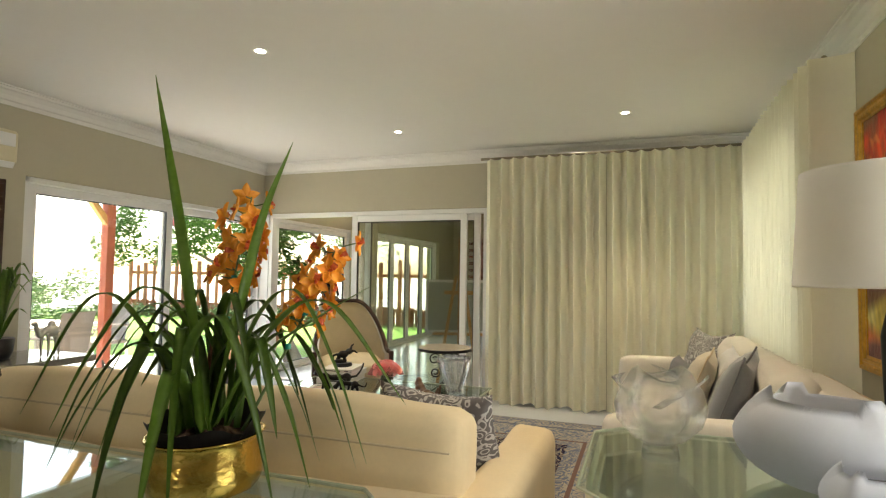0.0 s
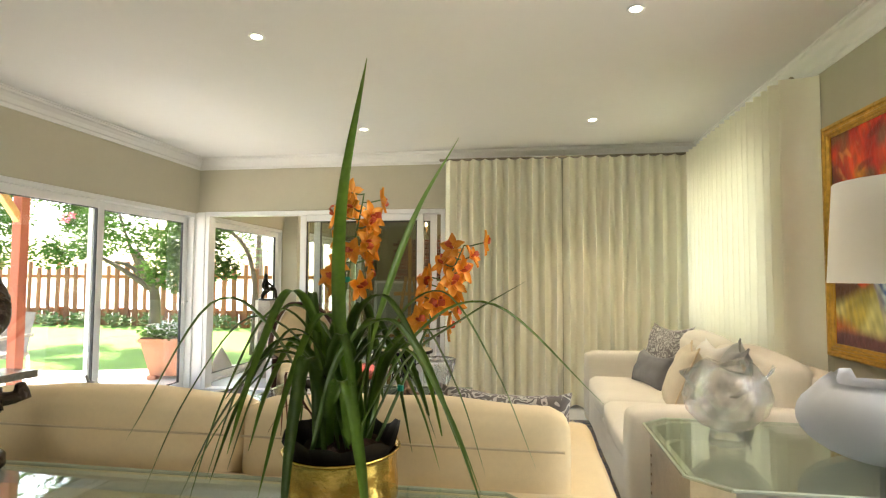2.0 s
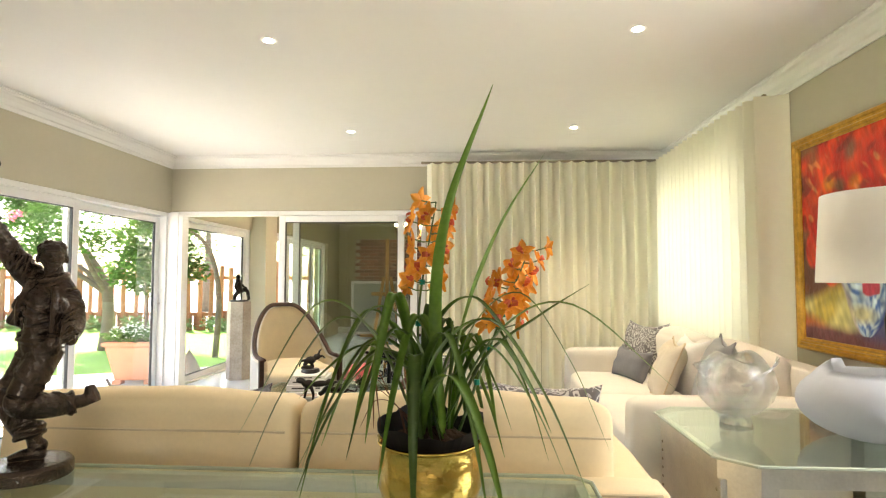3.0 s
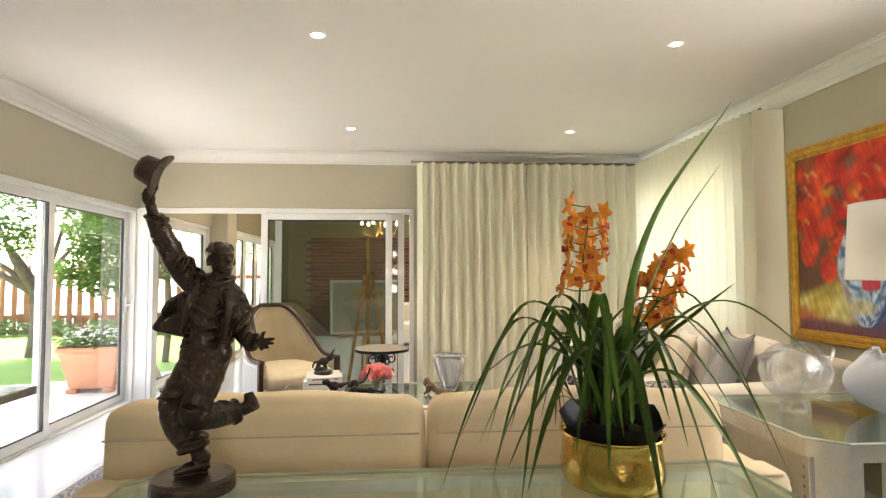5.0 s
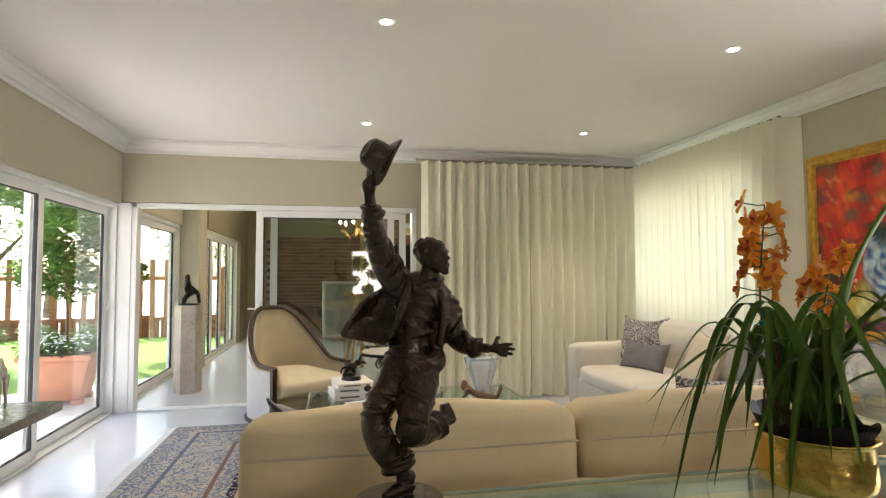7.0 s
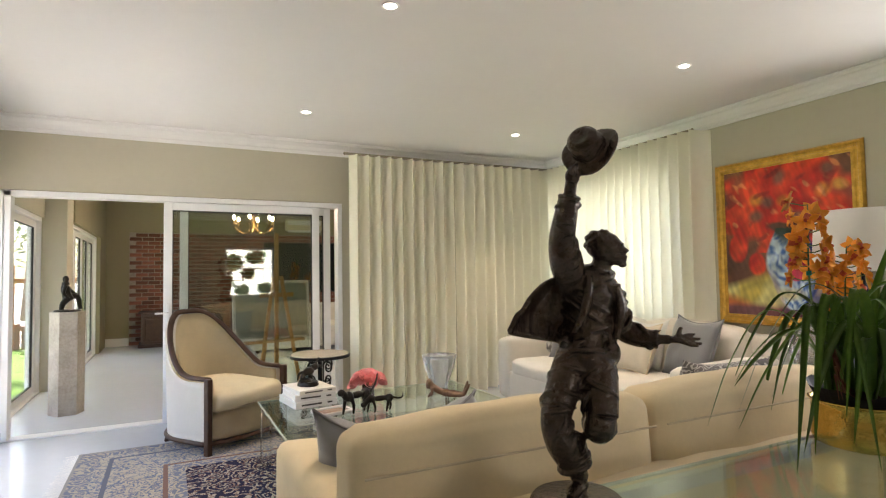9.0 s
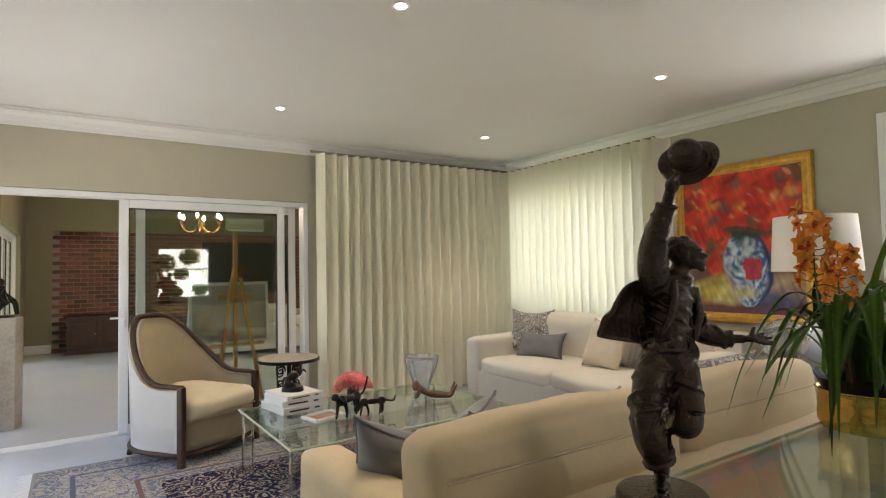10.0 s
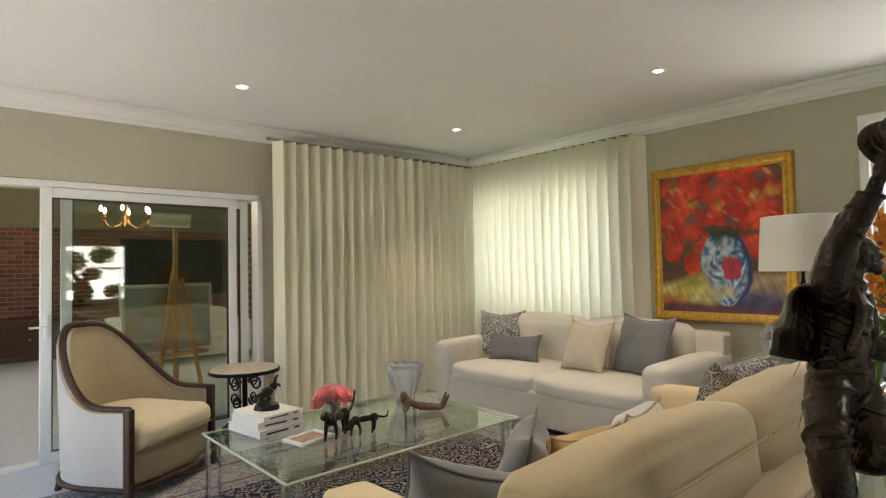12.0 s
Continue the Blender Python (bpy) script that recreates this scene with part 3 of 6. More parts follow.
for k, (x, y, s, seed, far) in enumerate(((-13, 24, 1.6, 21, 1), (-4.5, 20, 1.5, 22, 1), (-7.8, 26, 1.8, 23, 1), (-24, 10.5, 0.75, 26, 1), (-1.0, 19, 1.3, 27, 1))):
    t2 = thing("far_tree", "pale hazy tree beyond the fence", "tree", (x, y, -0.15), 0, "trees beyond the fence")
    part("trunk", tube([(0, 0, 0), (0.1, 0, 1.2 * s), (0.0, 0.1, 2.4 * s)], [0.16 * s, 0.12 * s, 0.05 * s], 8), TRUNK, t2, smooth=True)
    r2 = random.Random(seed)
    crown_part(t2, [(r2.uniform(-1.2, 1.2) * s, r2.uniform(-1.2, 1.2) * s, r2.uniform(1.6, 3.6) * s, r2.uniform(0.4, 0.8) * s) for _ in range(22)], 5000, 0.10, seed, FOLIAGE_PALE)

hedge_tree = thing("slender_tree", "slender bent tree near the glass panel", "tree", (-5.6, 9.6, -0.1))
part("trunk", tube(spline([(0, 0, 0), (0.05, 0, 0.9), (-0.05, 0.05, 1.6), (-0.3, 0.1, 2.1), (-0.8, 0.2, 2.45)], 4), [0.06 - 0.002 * i for i in range(17)], 7), TRUNK, hedge_tree, smooth=True)
crown_part(hedge_tree, [(-0.9, 0.2, 2.5, 0.35), (-0.5, 0.1, 2.75, 0.35), (0.1, 0.2, 2.9, 0.4), (-1.2, 0, 2.9, 0.4)], 1500, 0.05, 31, FOLIAGE)

bush = thing("garden_bush", "leafy bush outside the opposite window", "bush", (-1.25, -3.75, -0.16))
part("trunk", tube([(0, 0, 0), (0.05, 0, 0.8), (-0.1, 0, 1.6)], [0.05, 0.04, 0.02], 7), TRUNK, bush)
crown_part(bush, [(-0.35, 0, 1.9, 0.3), (0.25, 0.05, 2.05, 0.28), (0.5, 0, 1.2, 0.22), (-0.1, 0, 1.15, 0.2), (0.05, 0, 1.6, 0.2), (-0.5, 0, 1.4, 0.2)], 3200, 0.05, 71, FOLIAGE)
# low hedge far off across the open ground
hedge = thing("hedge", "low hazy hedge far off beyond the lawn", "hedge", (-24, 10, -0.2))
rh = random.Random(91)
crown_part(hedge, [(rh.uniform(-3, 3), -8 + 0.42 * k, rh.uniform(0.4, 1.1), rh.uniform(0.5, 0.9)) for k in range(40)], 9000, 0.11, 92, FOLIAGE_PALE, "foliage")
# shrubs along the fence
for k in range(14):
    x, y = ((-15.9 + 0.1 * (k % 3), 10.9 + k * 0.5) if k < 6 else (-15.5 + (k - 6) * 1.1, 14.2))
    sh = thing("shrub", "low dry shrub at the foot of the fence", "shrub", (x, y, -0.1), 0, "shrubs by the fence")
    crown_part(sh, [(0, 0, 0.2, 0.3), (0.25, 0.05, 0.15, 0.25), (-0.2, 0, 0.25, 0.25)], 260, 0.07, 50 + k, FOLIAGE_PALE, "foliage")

# planter
pl = thing("planter", "square tapered terracotta planter with white flowers", "planter", (-5.40, 7.05, -0.05), 8)
b = bmesh.new()
for (h0, h1, w0, w1) in ((0.05, 0.50, 0.235, 0.33), (0.50, 0.56, 0.355, 0.36)):
    lo = [b.verts.new((sx * w0, sy * w0, h0)) for sx, sy in ((-1, -1), (1, -1), (1, 1), (-1, 1))]
    hi = [b.verts.new((sx * w1, sy * w1, h1)) for sx, sy in ((-1, -1), (1, -1), (1, 1), (-1, 1))]
    b.faces.new(lo[::-1])
    b.faces.new(hi)
    for i in range(4):
        b.faces.new((lo[i], lo[(i + 1) % 4], hi[(i + 1) % 4], hi[i]))
bmesh.ops.bevel(b, geom=b.edges[:], offset=0.012, segments=2, affect="EDGES")
part("pot", b, TERRACOTTA, pl)
for sx in (-1, 1):
    for sy in (-1, 1):
        part("foot", box(sx * 0.20 - 0.06, sx * 0.20 + 0.06, sy * 0.20 - 0.06, sy * 0.20 + 0.06, 0, 0.06, 0.01), TERRACOTTA, pl)
part("soil", box(-0.33, 0.33, -0.33, 0.33, 0.555, 0.575), BARK, pl)
crown_part(pl, [(x, y, 0.62, 0.15) for x in (-0.25, -0.08, 0.1, 0.27) for y in (-0.25, 0, 0.22)], 1500, 0.035, 61, FOLIAGE, "foliage")
crown_part(pl, [(x, y, 0.68, 0.13) for x in (-0.2, 0.0, 0.22) for y in (-0.25, -0.05, 0.2)], 420, 0.025, 62, BLOOM, "flowers")
sap = thing("standard_tree", "small round-headed green tree growing in the planter", "tree", (-5.40, 7.10, 0.525))
part("trunk", tube(spline([(0, 0, 0), (0.01, 0.01, 0.4), (-0.01, 0, 0.75), (0.0, 0.02, 1.1)], 4), [0.018 - 0.0006 * i for i in range(13)], 7), TRUNK, sap, smooth=True)
rs = random.Random(77)
heads = [(rs.gauss(0, 0.24), rs.gauss(0, 0.22), rs.uniform(0.75, 1.75), rs.uniform(0.17, 0.28)) for _ in range(26)]
crown_part(sap, heads + [(0.05, 0, 0.68, 0.2), (-0.12, 0.05, 0.74, 0.2)], 5200, 0.042, 78, FOLIAGE)
solo("garden_stone", lathe([(0.16, 0), (0.15, 0.08), (0.09, 0.22), (0.03, 0.33), (0.0, 0.37)], 10, wobble=lambda t, a: (1 + 0.15 * math.sin(3 * a + 4 * t), 0)), STONE, "small pointed grey garden stone", "stone", (-5.0, 7.55, -0.05), smooth=True)

# pergola
pg = thing("pergola", "red-stained timber pergola post with a brace", "pergola", (-5.45, 4.62, -0.05))
part("post", box(-0.05, 0.05, -0.05, 0.05, 0, 3.0, 0.008), POST, pg)
br = box(-0.035, 0.035, -0.035, 0.035, -0.1, 0.95, 0.008)
bmesh.ops.transform(br, matrix=pose(0, -0.03, 1.95, 40), verts=br.verts)
part("brace", br, PINE, pg, "yellowish timber brace")
part("beam", box(-0.06, 0.06, -4.0, 0.6, 2.6, 2.8, 0.01), POST, pg)

# patio table and chairs
pt = thing("patio_table", "pale-topped patio dining table", "table", (-6.9, 4.4, -0.05))
part("tabletop", box(-0.55, 0.55, -0.9, 0.9, 0.71, 0.75, 0.008), PAVING, pt)
for sx in (-0.45, 0.45):
    for sy in (-0.8, 0.8):
        part("leg", box(sx - 0.03, sx + 0.03, sy - 0.03, sy + 0.03, 0, 0.71, 0.004), RATTAN, pt)


def patio_chair(loc, rz):
    ch = thing("patio_chair", "grey woven rattan patio chair", "chair", loc, rz, "chairs on the patio")
    part("seat", box(-0.26, 0.26, -0.26, 0.26, 0.40, 0.46, 0.02), RATTAN, ch)
    bk = grid_mesh(lambda u, v: (-0.27 + 0.54 * u, 0.26 + 0.10 * v + 0.05 * (2 * u - 1) ** 2 * -1, 0.44 + 0.50 * v), 8, 6)
    bmesh.ops.solidify(bk, geom=bk.faces[:], thickness=0.03)
    part("backrest", bk, RATTAN, ch)
    for sx in (-1, 1):
        part("armrest", tube([(sx * 0.27, 0.28, 0.66), (sx * 0.29, -0.05, 0.66), (sx * 0.28, -0.25, 0.62)], 0.022, 8), RATTAN, ch)
        for sy in (-0.23, 0.25):
            part("leg", tube([(sx * 0.24, sy, 0.42), (sx * 0.26, sy * 1.08, 0)], 0.018, 8), FRAME, ch)
    return ch


c0 = patio_chair((-6.15, 4.55, -0.05), -75)
copy_thing(c0, pose(-6.95, 5.75, -0.05, 0, 0, -5))

# ---- curtains ----


def curtain(name, label, a, b, z0, z1, folds, depth, face, seed, ends=False):
    """A hanging curtain from a to b with wave folds towards face."""
    r = random.Random(seed)
    ph = [r.uniform(-0.35, 0.35) for _ in range(folds + 2)]
    am = [r.uniform(0.92, 1.06) for _ in range(folds + 2)]
    va, vb, f = Vector((*a, 0)), Vector((*b, 0)), Vector((*face, 0))

    def at(u, v):
        k = u * folds
        i = int(k)
        t = k - i
        e = t * t * (3 - 2 * t)
        p = 0.15 * (ph[i] * (1 - e) + ph[i + 1] * e)
        amp = am[i] * (1 - e) + am[i + 1] * e
        d = depth * amp * (0.0004 + 0.5 - 0.5 * math.cos(2 * math.pi * k + p * (1.6 - v))) ** 0.75
        d += 0.006 * (1 - v) * math.sin(k * 1.7 + 3 * v)
        q = va.lerp(vb, u) + (vb - va).normalized() * 0.012 * math.sin(2 * math.pi * k) + f * d
        if ends and u > 0.965:
            q = q - f * (0.10 + d) * ((u - 0.965) / 0.035)
        hem = 0.018 * math.sin(k * 2.1) * (1 - v) ** 6
        return (q.x, q.y, z0 + hem + (z1 - z0) * v)

    top = thing(name, label, "curtain", (0, 0, 0))
    part("drape", grid_mesh(at, folds * 22, 26), CURTAIN, top, smooth=True)
    return top


NCY = NY - 0.17
ca = curtain("curtain", "floor-length ivory curtain in even wave folds", (-1.42, NCY), (-0.155, NCY), 0.012, 2.635, 10, 0.11, (0, -1), 1)
cb = curtain("curtain", "floor-length ivory curtain drawn into the corner", (-0.15, NCY), (EX - 0.14, NCY), 0.012, 2.635, 10, 0.11, (0, -1), 2)
cc = curtain("curtain", "ivory curtain glowing before the sunny window", (EX - 0.11, NCY - 0.10), (EX - 0.11, 3.64), 0.012, 2.635, 19, 0.145, (-1, 0), 3, True)
for o in (ca, cb, cc):
    o["group"] = "ivory curtains"
for nm, p0, p1 in (("curtain_rail", (-1.47, NCY - 0.03, 2.648), (EX - 0.12, NCY - 0.03, 2.648)), ("curtain_rail", (EX - 0.13, NCY - 0.06, 2.648), (EX - 0.13, 3.74, 2.648))):
    ra = thing(nm, "slim pewter curtain rail under the cornice", "curtain rail", p0, 0, "curtain rails")
    d = Vector(p1) - Vector(p0)
    part("rod", tube([(0, 0, 0), d], 0.014, 8), RAIL, ra, smooth=True)
    for e in (Vector((0, 0, 0)), d):
        part("finial", ball(e, 0.017), RAIL, ra, smooth=True)
    n = d.normalized()
    for k in (0.05, 0.5, 0.95):
        q = d * k
        side = Vector((0, 1, 0)) if abs(n.x) > 0.5 else Vector((1, 0, 0))
        part("bracket", tube([q, q + side * 0.14], 0.008, 6), RAIL, ra)

# ---- ceiling lights ----
for x, y in ((-2.10, 2.90), (-2.08, 4.99), (0.06, 4.96), (0.065, 2.87)):
    dl = thing("downlight", "small round lit downlight recessed in the ceiling", "downlight", (x, y, CZ - 0.004), 0, "ceiling downlights")
    part("ring", lathe([(0.030, -0.003), (0.039, -0.006), (0.046, -0.006), (0.048, 0.0), (0.030, 0.001)], 24), FRAME, dl, smooth=True)
    part("lamp", lathe([(0.029, -0.0045), (0.022, -0.0055), (0.0, -0.006)], 20), SPOT, dl, "lit lamp face")
    sp = new("downlight_lamp", bpy.data.lights.new("downlight_lamp", "SPOT"))
    sp.data.energy, sp.data.spot_size, sp.data.spot_blend, sp.data.color, sp.data.shadow_soft_size = 14, radians(94), 1.0, (1, 0.86, 0.66), 0.04
    sp.matrix_world = look((x, y, CZ - 0.03), (x, y, 0))

# ---- rug ----


def rug_material():
    m = mat("woven wool rug", (0.44, 0.39, 0.32), 0.95, var=0.12, scale=9, bump=0.5, bscale=260, spec=0.1)
    n, l = m.node_tree.nodes, m.node_tree.links
    b = n["Principled BSDF"]
    ground = b.inputs["Base Color"].links[0].from_socket
    co, sep = n.new("ShaderNodeTexCoord"), n.new("ShaderNodeSeparateXYZ")
    l.new(co.outputs["Object"], sep.inputs[0])

    def op(kind, a, c=None):
        q = n.new("ShaderNodeMath")
        q.operation = kind
        for i, v in enumerate((a, c)):
            if v is None:
                continue
            if isinstance(v, (int, float)):
                q.inputs[i].default_value = v
            else:
                l.new(v, q.inputs[i])
        return q.outputs[0]

    def mixc(f, a, c):
        q = n.new("ShaderNodeMix")
        q.data_type = "RGBA"
        l.new(f, q.inputs[0])
        for i, v in ((6, a), (7, c)):
            if isinstance(v, tuple):
                q.inputs[i].default_value = (*v, 1)
            else:
                l.new(v, q.inputs[i])
        return q.outputs[2]

    dist = op("MINIMUM", op("SUBTRACT", 2.045, op("ABSOLUTE", sep.outputs[0])), op("SUBTRACT", 1.45, op("ABSOLUTE", sep.outputs[1])))

    def figures(scale, freq, level):
        wp, vo = n.new("ShaderNodeTexNoise"), n.new("ShaderNodeTexVoronoi")
        wp.inputs["Scale"].default_value, wp.inputs["Detail"].default_value = scale * 0.8, 3
        mv = n.new("ShaderNodeMix")
        mv.data_type = "VECTOR"
        mv.inputs[0].default_value = 0.11
        l.new(co.outputs["Object"], wp.inputs["Vector"])
        l.new(co.outputs["Object"], mv.inputs[4])
        l.new(wp.outputs["Color"], mv.inputs[5])
        vo.inputs["Scale"].default_value = scale
        l.new(mv.outputs[1], vo.inputs["Vector"])
        return op("GREATER_THAN", op("SINE", op("MULTIPLY", vo.outputs["Distance"], freq)), level)

    f1, f2 = figures(10.0, 26.0, 0.25), figures(21.0, 14.0, 0.40)
    field = mixc(f1, (0.022, 0.022, 0.055), mixc(f2, (0.40, 0.36, 0.30), (0.18, 0.10, 0.08)))
    border = mixc(f2, ground, (0.15, 0.18, 0.26))
    band = mixc(f1, (0.17, 0.19, 0.25), (0.42, 0.37, 0.30))
    col = mixc(op("GREATER_THAN", dist, 0.72), border, field)
    for lo, hi, c in ((0.64, 0.72, band), (0.0, 0.14, band), (0.0, 0.02, (0.30, 0.29, 0.28)), (0.22, 0.25, (0.13, 0.14, 0.19)), (0.58, 0.61, (0.20, 0.12, 0.10))):
        inside = op("MULTIPLY", op("GREATER_THAN", dist, lo), op("LESS_THAN", dist, hi))
        col = mixc(inside, col, c)
    l.new(col, b.inputs["Base Color"])
    return m


RUG = rug_material()
rug = thing("rug", "faded blue and beige oriental rug with a fringe", "rug", (-1.70, 3.90, 0.001), 0)
part("woven_field", grid_mesh(lambda u, v: (-2.045 + 4.09 * u, -1.45 + 2.9 * v, 0.011 + 0.002 * noise.noise((u * 9, v * 9, 0))), 60, 50), RUG, rug)
fr = bmesh.new()
rf = random.Random(8)
for s in (-1, 1):
    for k in range(230):
        y = -1.44 + 2.88 * k / 229
        x, q = s * 2.045, s * 2.045 + s * rf.uniform(0.06, 0.10)
        dy = rf.uniform(-0.012, 0.012)
        fr.faces.new([fr.verts.new(p) for p in ((x, y - 0.004, 0.010), (x, y + 0.004, 0.010), (q, y + dy + 0.003, 0.003), (q, y + dy - 0.003, 0.003))])
tagged(part("fringe", fr, WHITE_CUSH, rug, "white knotted fringe"), kind="stuff")

# ---- sofas ----


def seat_block(w, d, h, r=0.05, crown=0.03, n=18):
    """A soft seat or back cushion with rounded edges and a crowned top."""
    b = bmesh.new()
    bmesh.ops.create_cube(b, size=1)
    bmesh.ops.subdivide_edges(b, edges=b.edges[:], cuts=n - 1, use_grid_fill=True)
    for v in b.verts:
        u = Vector((v.co.x * 2, v.co.y * 2, v.co.z * 2))
        q = Vector((u.x * w / 2, u.y * d / 2, u.z * h / 2))
        inner = Vector([max(-abs(s / 2 - r), min(s / 2 - r, c)) for c, s in zip(q, (w, d, h))])
        off = q - inner
        if off.length > 1e-6:
            q = inner + off.normalized() * min(r, max(abs(off.x), abs(off.y), abs(off.z)))
        puff = (1 - u.x ** 2) * (1 - u.y ** 2)
        q.z += crown * puff * (1 if u.z > 0 else -0.2) * abs(u.z)
        q.y += 0.6 * crown * (1 - u.x ** 2) * (1 - u.z ** 2) * (1 if u.y > 0 else -1) * abs(u.y)
        q += 0.009 * Vector((noise.noise(q * 4), noise.noise(q * 4 + Vector((5, 0, 0))), noise.noise(q * 4 + Vector((0, 7, 0)))))
        q.y += 0.004 * noise.noise(Vector((q.x * 5, q.y * 9, q.z * 16)))
        v.co = q
    return b


def moved(b, x, y, z, rx=0, ry=0, rz=0):
    bmesh.ops.transform(b, matrix=pose(x, y, z, rx, ry, rz), verts=b.verts)
    return b


def sofa(name, label, loc, rz, w, d, arm_h, back_h, frame_h, seats, fabric, arm_w=0.21, back_w=0.0, back_x=0.0):
    """A sofa facing local +y, its back at local y = 0, centred on x."""
    so = thing(name, label, "sofa", loc, rz)
    part("base", moved(seat_block(w - 0.04, d - 0.05, 0.30, 0.03, 0.0), 0, d / 2, 0.05 + 0.15), fabric, so, smooth=True)
    for sx in (-1, 1):
        part("armrest", moved(seat_block(arm_w, d, arm_h - 0.05, 0.055, 0.012), sx * (w / 2 - arm_w / 2), d / 2, 0.05 + (arm_h - 0.05) / 2), fabric, so, smooth=True)
        for y in (0.08, d - 0.08):
            part("foot", box(sx * (w / 2 - 0.1) - 0.03, sx * (w / 2 - 0.1) + 0.03, y - 0.03, y + 0.03, 0, 0.06, 0.004), WALNUT, so)
    part("back_frame", moved(seat_block(w - 0.02, 0.20, frame_h - 0.05, 0.04, 0.0), 0, 0.10, 0.05 + (frame_h - 0.05) / 2), fabric, so, smooth=True)
    iw = (w - 2 * arm_w) / seats
    for k in range(seats):
        x = -w / 2 + arm_w + iw * (k + 0.5)
        part("seat_cushion", moved(seat_block(iw - 0.012, d - 0.30, 0.17, 0.055, 0.03), x, 0.28 + (d - 0.30) / 2, 0.385), fabric, so, smooth=True)
        cw, cx = (back_w, back_x + back_w * (k - 0.5)) if back_w else (iw, x)
        part("back_cushion", moved(seat_block(cw - 0.012, 0.25, back_h - 0.42, 0.065 if back_w else 0.085, 0.03), cx, 0.275, 0.42 + (back_h - 0.42) / 2, -5), fabric, so, smooth=True)
        z = back_h - 0.05
        part("piping", moved(tube([(-cw / 2 + 0.03, 0, 0), (0, -0.012, 0.004), (cw / 2 - 0.03, 0, 0)], 0.004, 6), cx, 0.148 - 0.01, z - 0.05), PIPING, so)
    part("back_piping", tube([(-w / 2 + 0.05, 0.012, frame_h - 0.012), (w / 2 - 0.05, 0.012, frame_h - 0.012)], 0.006, 6), PIPING, so)
    return so


sofa("long_sofa", "cream linen two-seat sofa seen from behind", (-1.46, 1.57, 0), 0, 2.52, 1.22, 0.64, 0.89, 0.655, 2, LINEN, 0.21, 1.165, -0.06)
sofa("sofa", "pale cream two-seat sofa under the curtained window", (1.16, 4.08, 0), 90, 2.46, 1.16, 0.68, 0.90, 0.84, 2, PALE)


def cushion(label, material, size, loc, rx, rz, group="", edge=None, sag=0.03, t=0.16, ry=0):
    cu = new("cushion")
    cu.matrix_world = pose(*loc) @ pose(0, 0, 0, 0, 0, rz) @ pose(0, 0, 0, rx, ry, 0)
    tagged(cu, label, "cushion", group)
    part("cover", pillow(size[0], size[1], t, sag=sag, crease=0.02), material, cu, smooth=True)
    if edge:
        w, h = size
        loop = []
        for (u0, v0, u1, v1) in ((-1, -1, 1, -1), (1, -1, 1, 1), (1, 1, -1, 1), (-1, 1, -1, -1)):
            for k in range(10):
                u, v = u0 + (u1 - u0) * k / 10, v0 + (v1 - v0) * k / 10
                pinch, pin2 = 1 - 0.10 * (1 - u * u) * abs(v) ** 3, 1 - 0.10 * (1 - v * v) * abs(u) ** 3
                zz = h / 2 * v * pinch - (sag * (1 - u * u) * v * v if v > 0 else 0)
                loop.append((w / 2 * u * pin2, 0, zz + h / 2))
        part("piping", tube(loop + loop[:1], 0.006, 6), edge, cu, smooth=True)
    return cu


G2 = "scatter cushions on the pale sofa"
cushion("grey paisley square cushion on the pale sofa", PAISLEY, (0.50, 0.49), (0.60, 4.95, 0.49), -20, -62, G2)
cushion("plain grey oblong cushion on the pale sofa", GREY_CLOTH, (0.56, 0.29), (0.42, 4.62, 0.485), -22, -78, G2, t=0.13)
cushion("oatmeal square cushion with piping on the pale sofa", BEIGE_CUSH, (0.48, 0.46), (0.42, 3.84, 0.485), -22, -100, G2, PIPING)
cushion("white square cushion behind the oatmeal one", WHITE_CUSH, (0.46, 0.46), (0.62, 3.92, 0.49), -18, -88, G2)
cushion("large grey-blue satin cushion on the pale sofa", GREY_SATIN, (0.56, 0.52), (0.56, 3.40, 0.485), -20, -105, G2, GREY_CLOTH)
G1 = "scatter cushions on the cream sofa"
cushion("grey satin cushion in the corner of the cream sofa", GREY_SATIN, (0.42, 0.38), (-2.44, 2.36, 0.475), 26, -43, G1, GREY_CLOTH, ry=12)
cushion("grey satin cushion on edge in the cream sofa", GREY_SATIN, (0.40, 0.36), (-2.10, 2.42, 0.475), 16, 36, G1, GREY_CLOTH)
cushion("gold satin cushion on the cream sofa", TAN_SATIN, (0.36, 0.32), (-1.83, 2.36, 0.475), 22, -12, G1, PIPING)
cushion("white cushion on the cream sofa", WHITE_CUSH, (0.38, 0.34), (-1.46, 2.34, 0.475), 20, 8, G1, PIPING)
cushion("grey paisley cushion by the arm of the cream sofa", PAISLEY, (0.54, 0.48), (-0.56, 2.30, 0.475), 24, -12, G1)

# ---- console table behind the sofa ----
TZ = 0.745
ct = thing("console_table", "long silver-framed glass console behind the sofa", "console table", (-1.48, 1.21, 0))
part("tabletop", slab([(-0.92, -0.26), (0.92, -0.26), (0.97, -0.21), (0.97, 0.21), (0.92, 0.26), (-0.92, 0.26), (-0.97, 0.21), (-0.97, -0.21)], TZ - 0.012, TZ), GLASS_TOP, ct, "clear bevelled glass top")
ed = bmesh.new()
ol = [(-0.92, -0.26), (0.92, -0.26), (0.97, -0.21), (0.97, 0.21), (0.92, 0.26), (-0.92, 0.26), (-0.97, 0.21), (-0.97, -0.21)]
for (x0, y0), (x1, y1) in zip(ol, ol[1:] + ol[:1]):
    tube([(x0, y0, TZ - 0.006), (x1, y1, TZ - 0.006)], 0.0062, 6, ed)
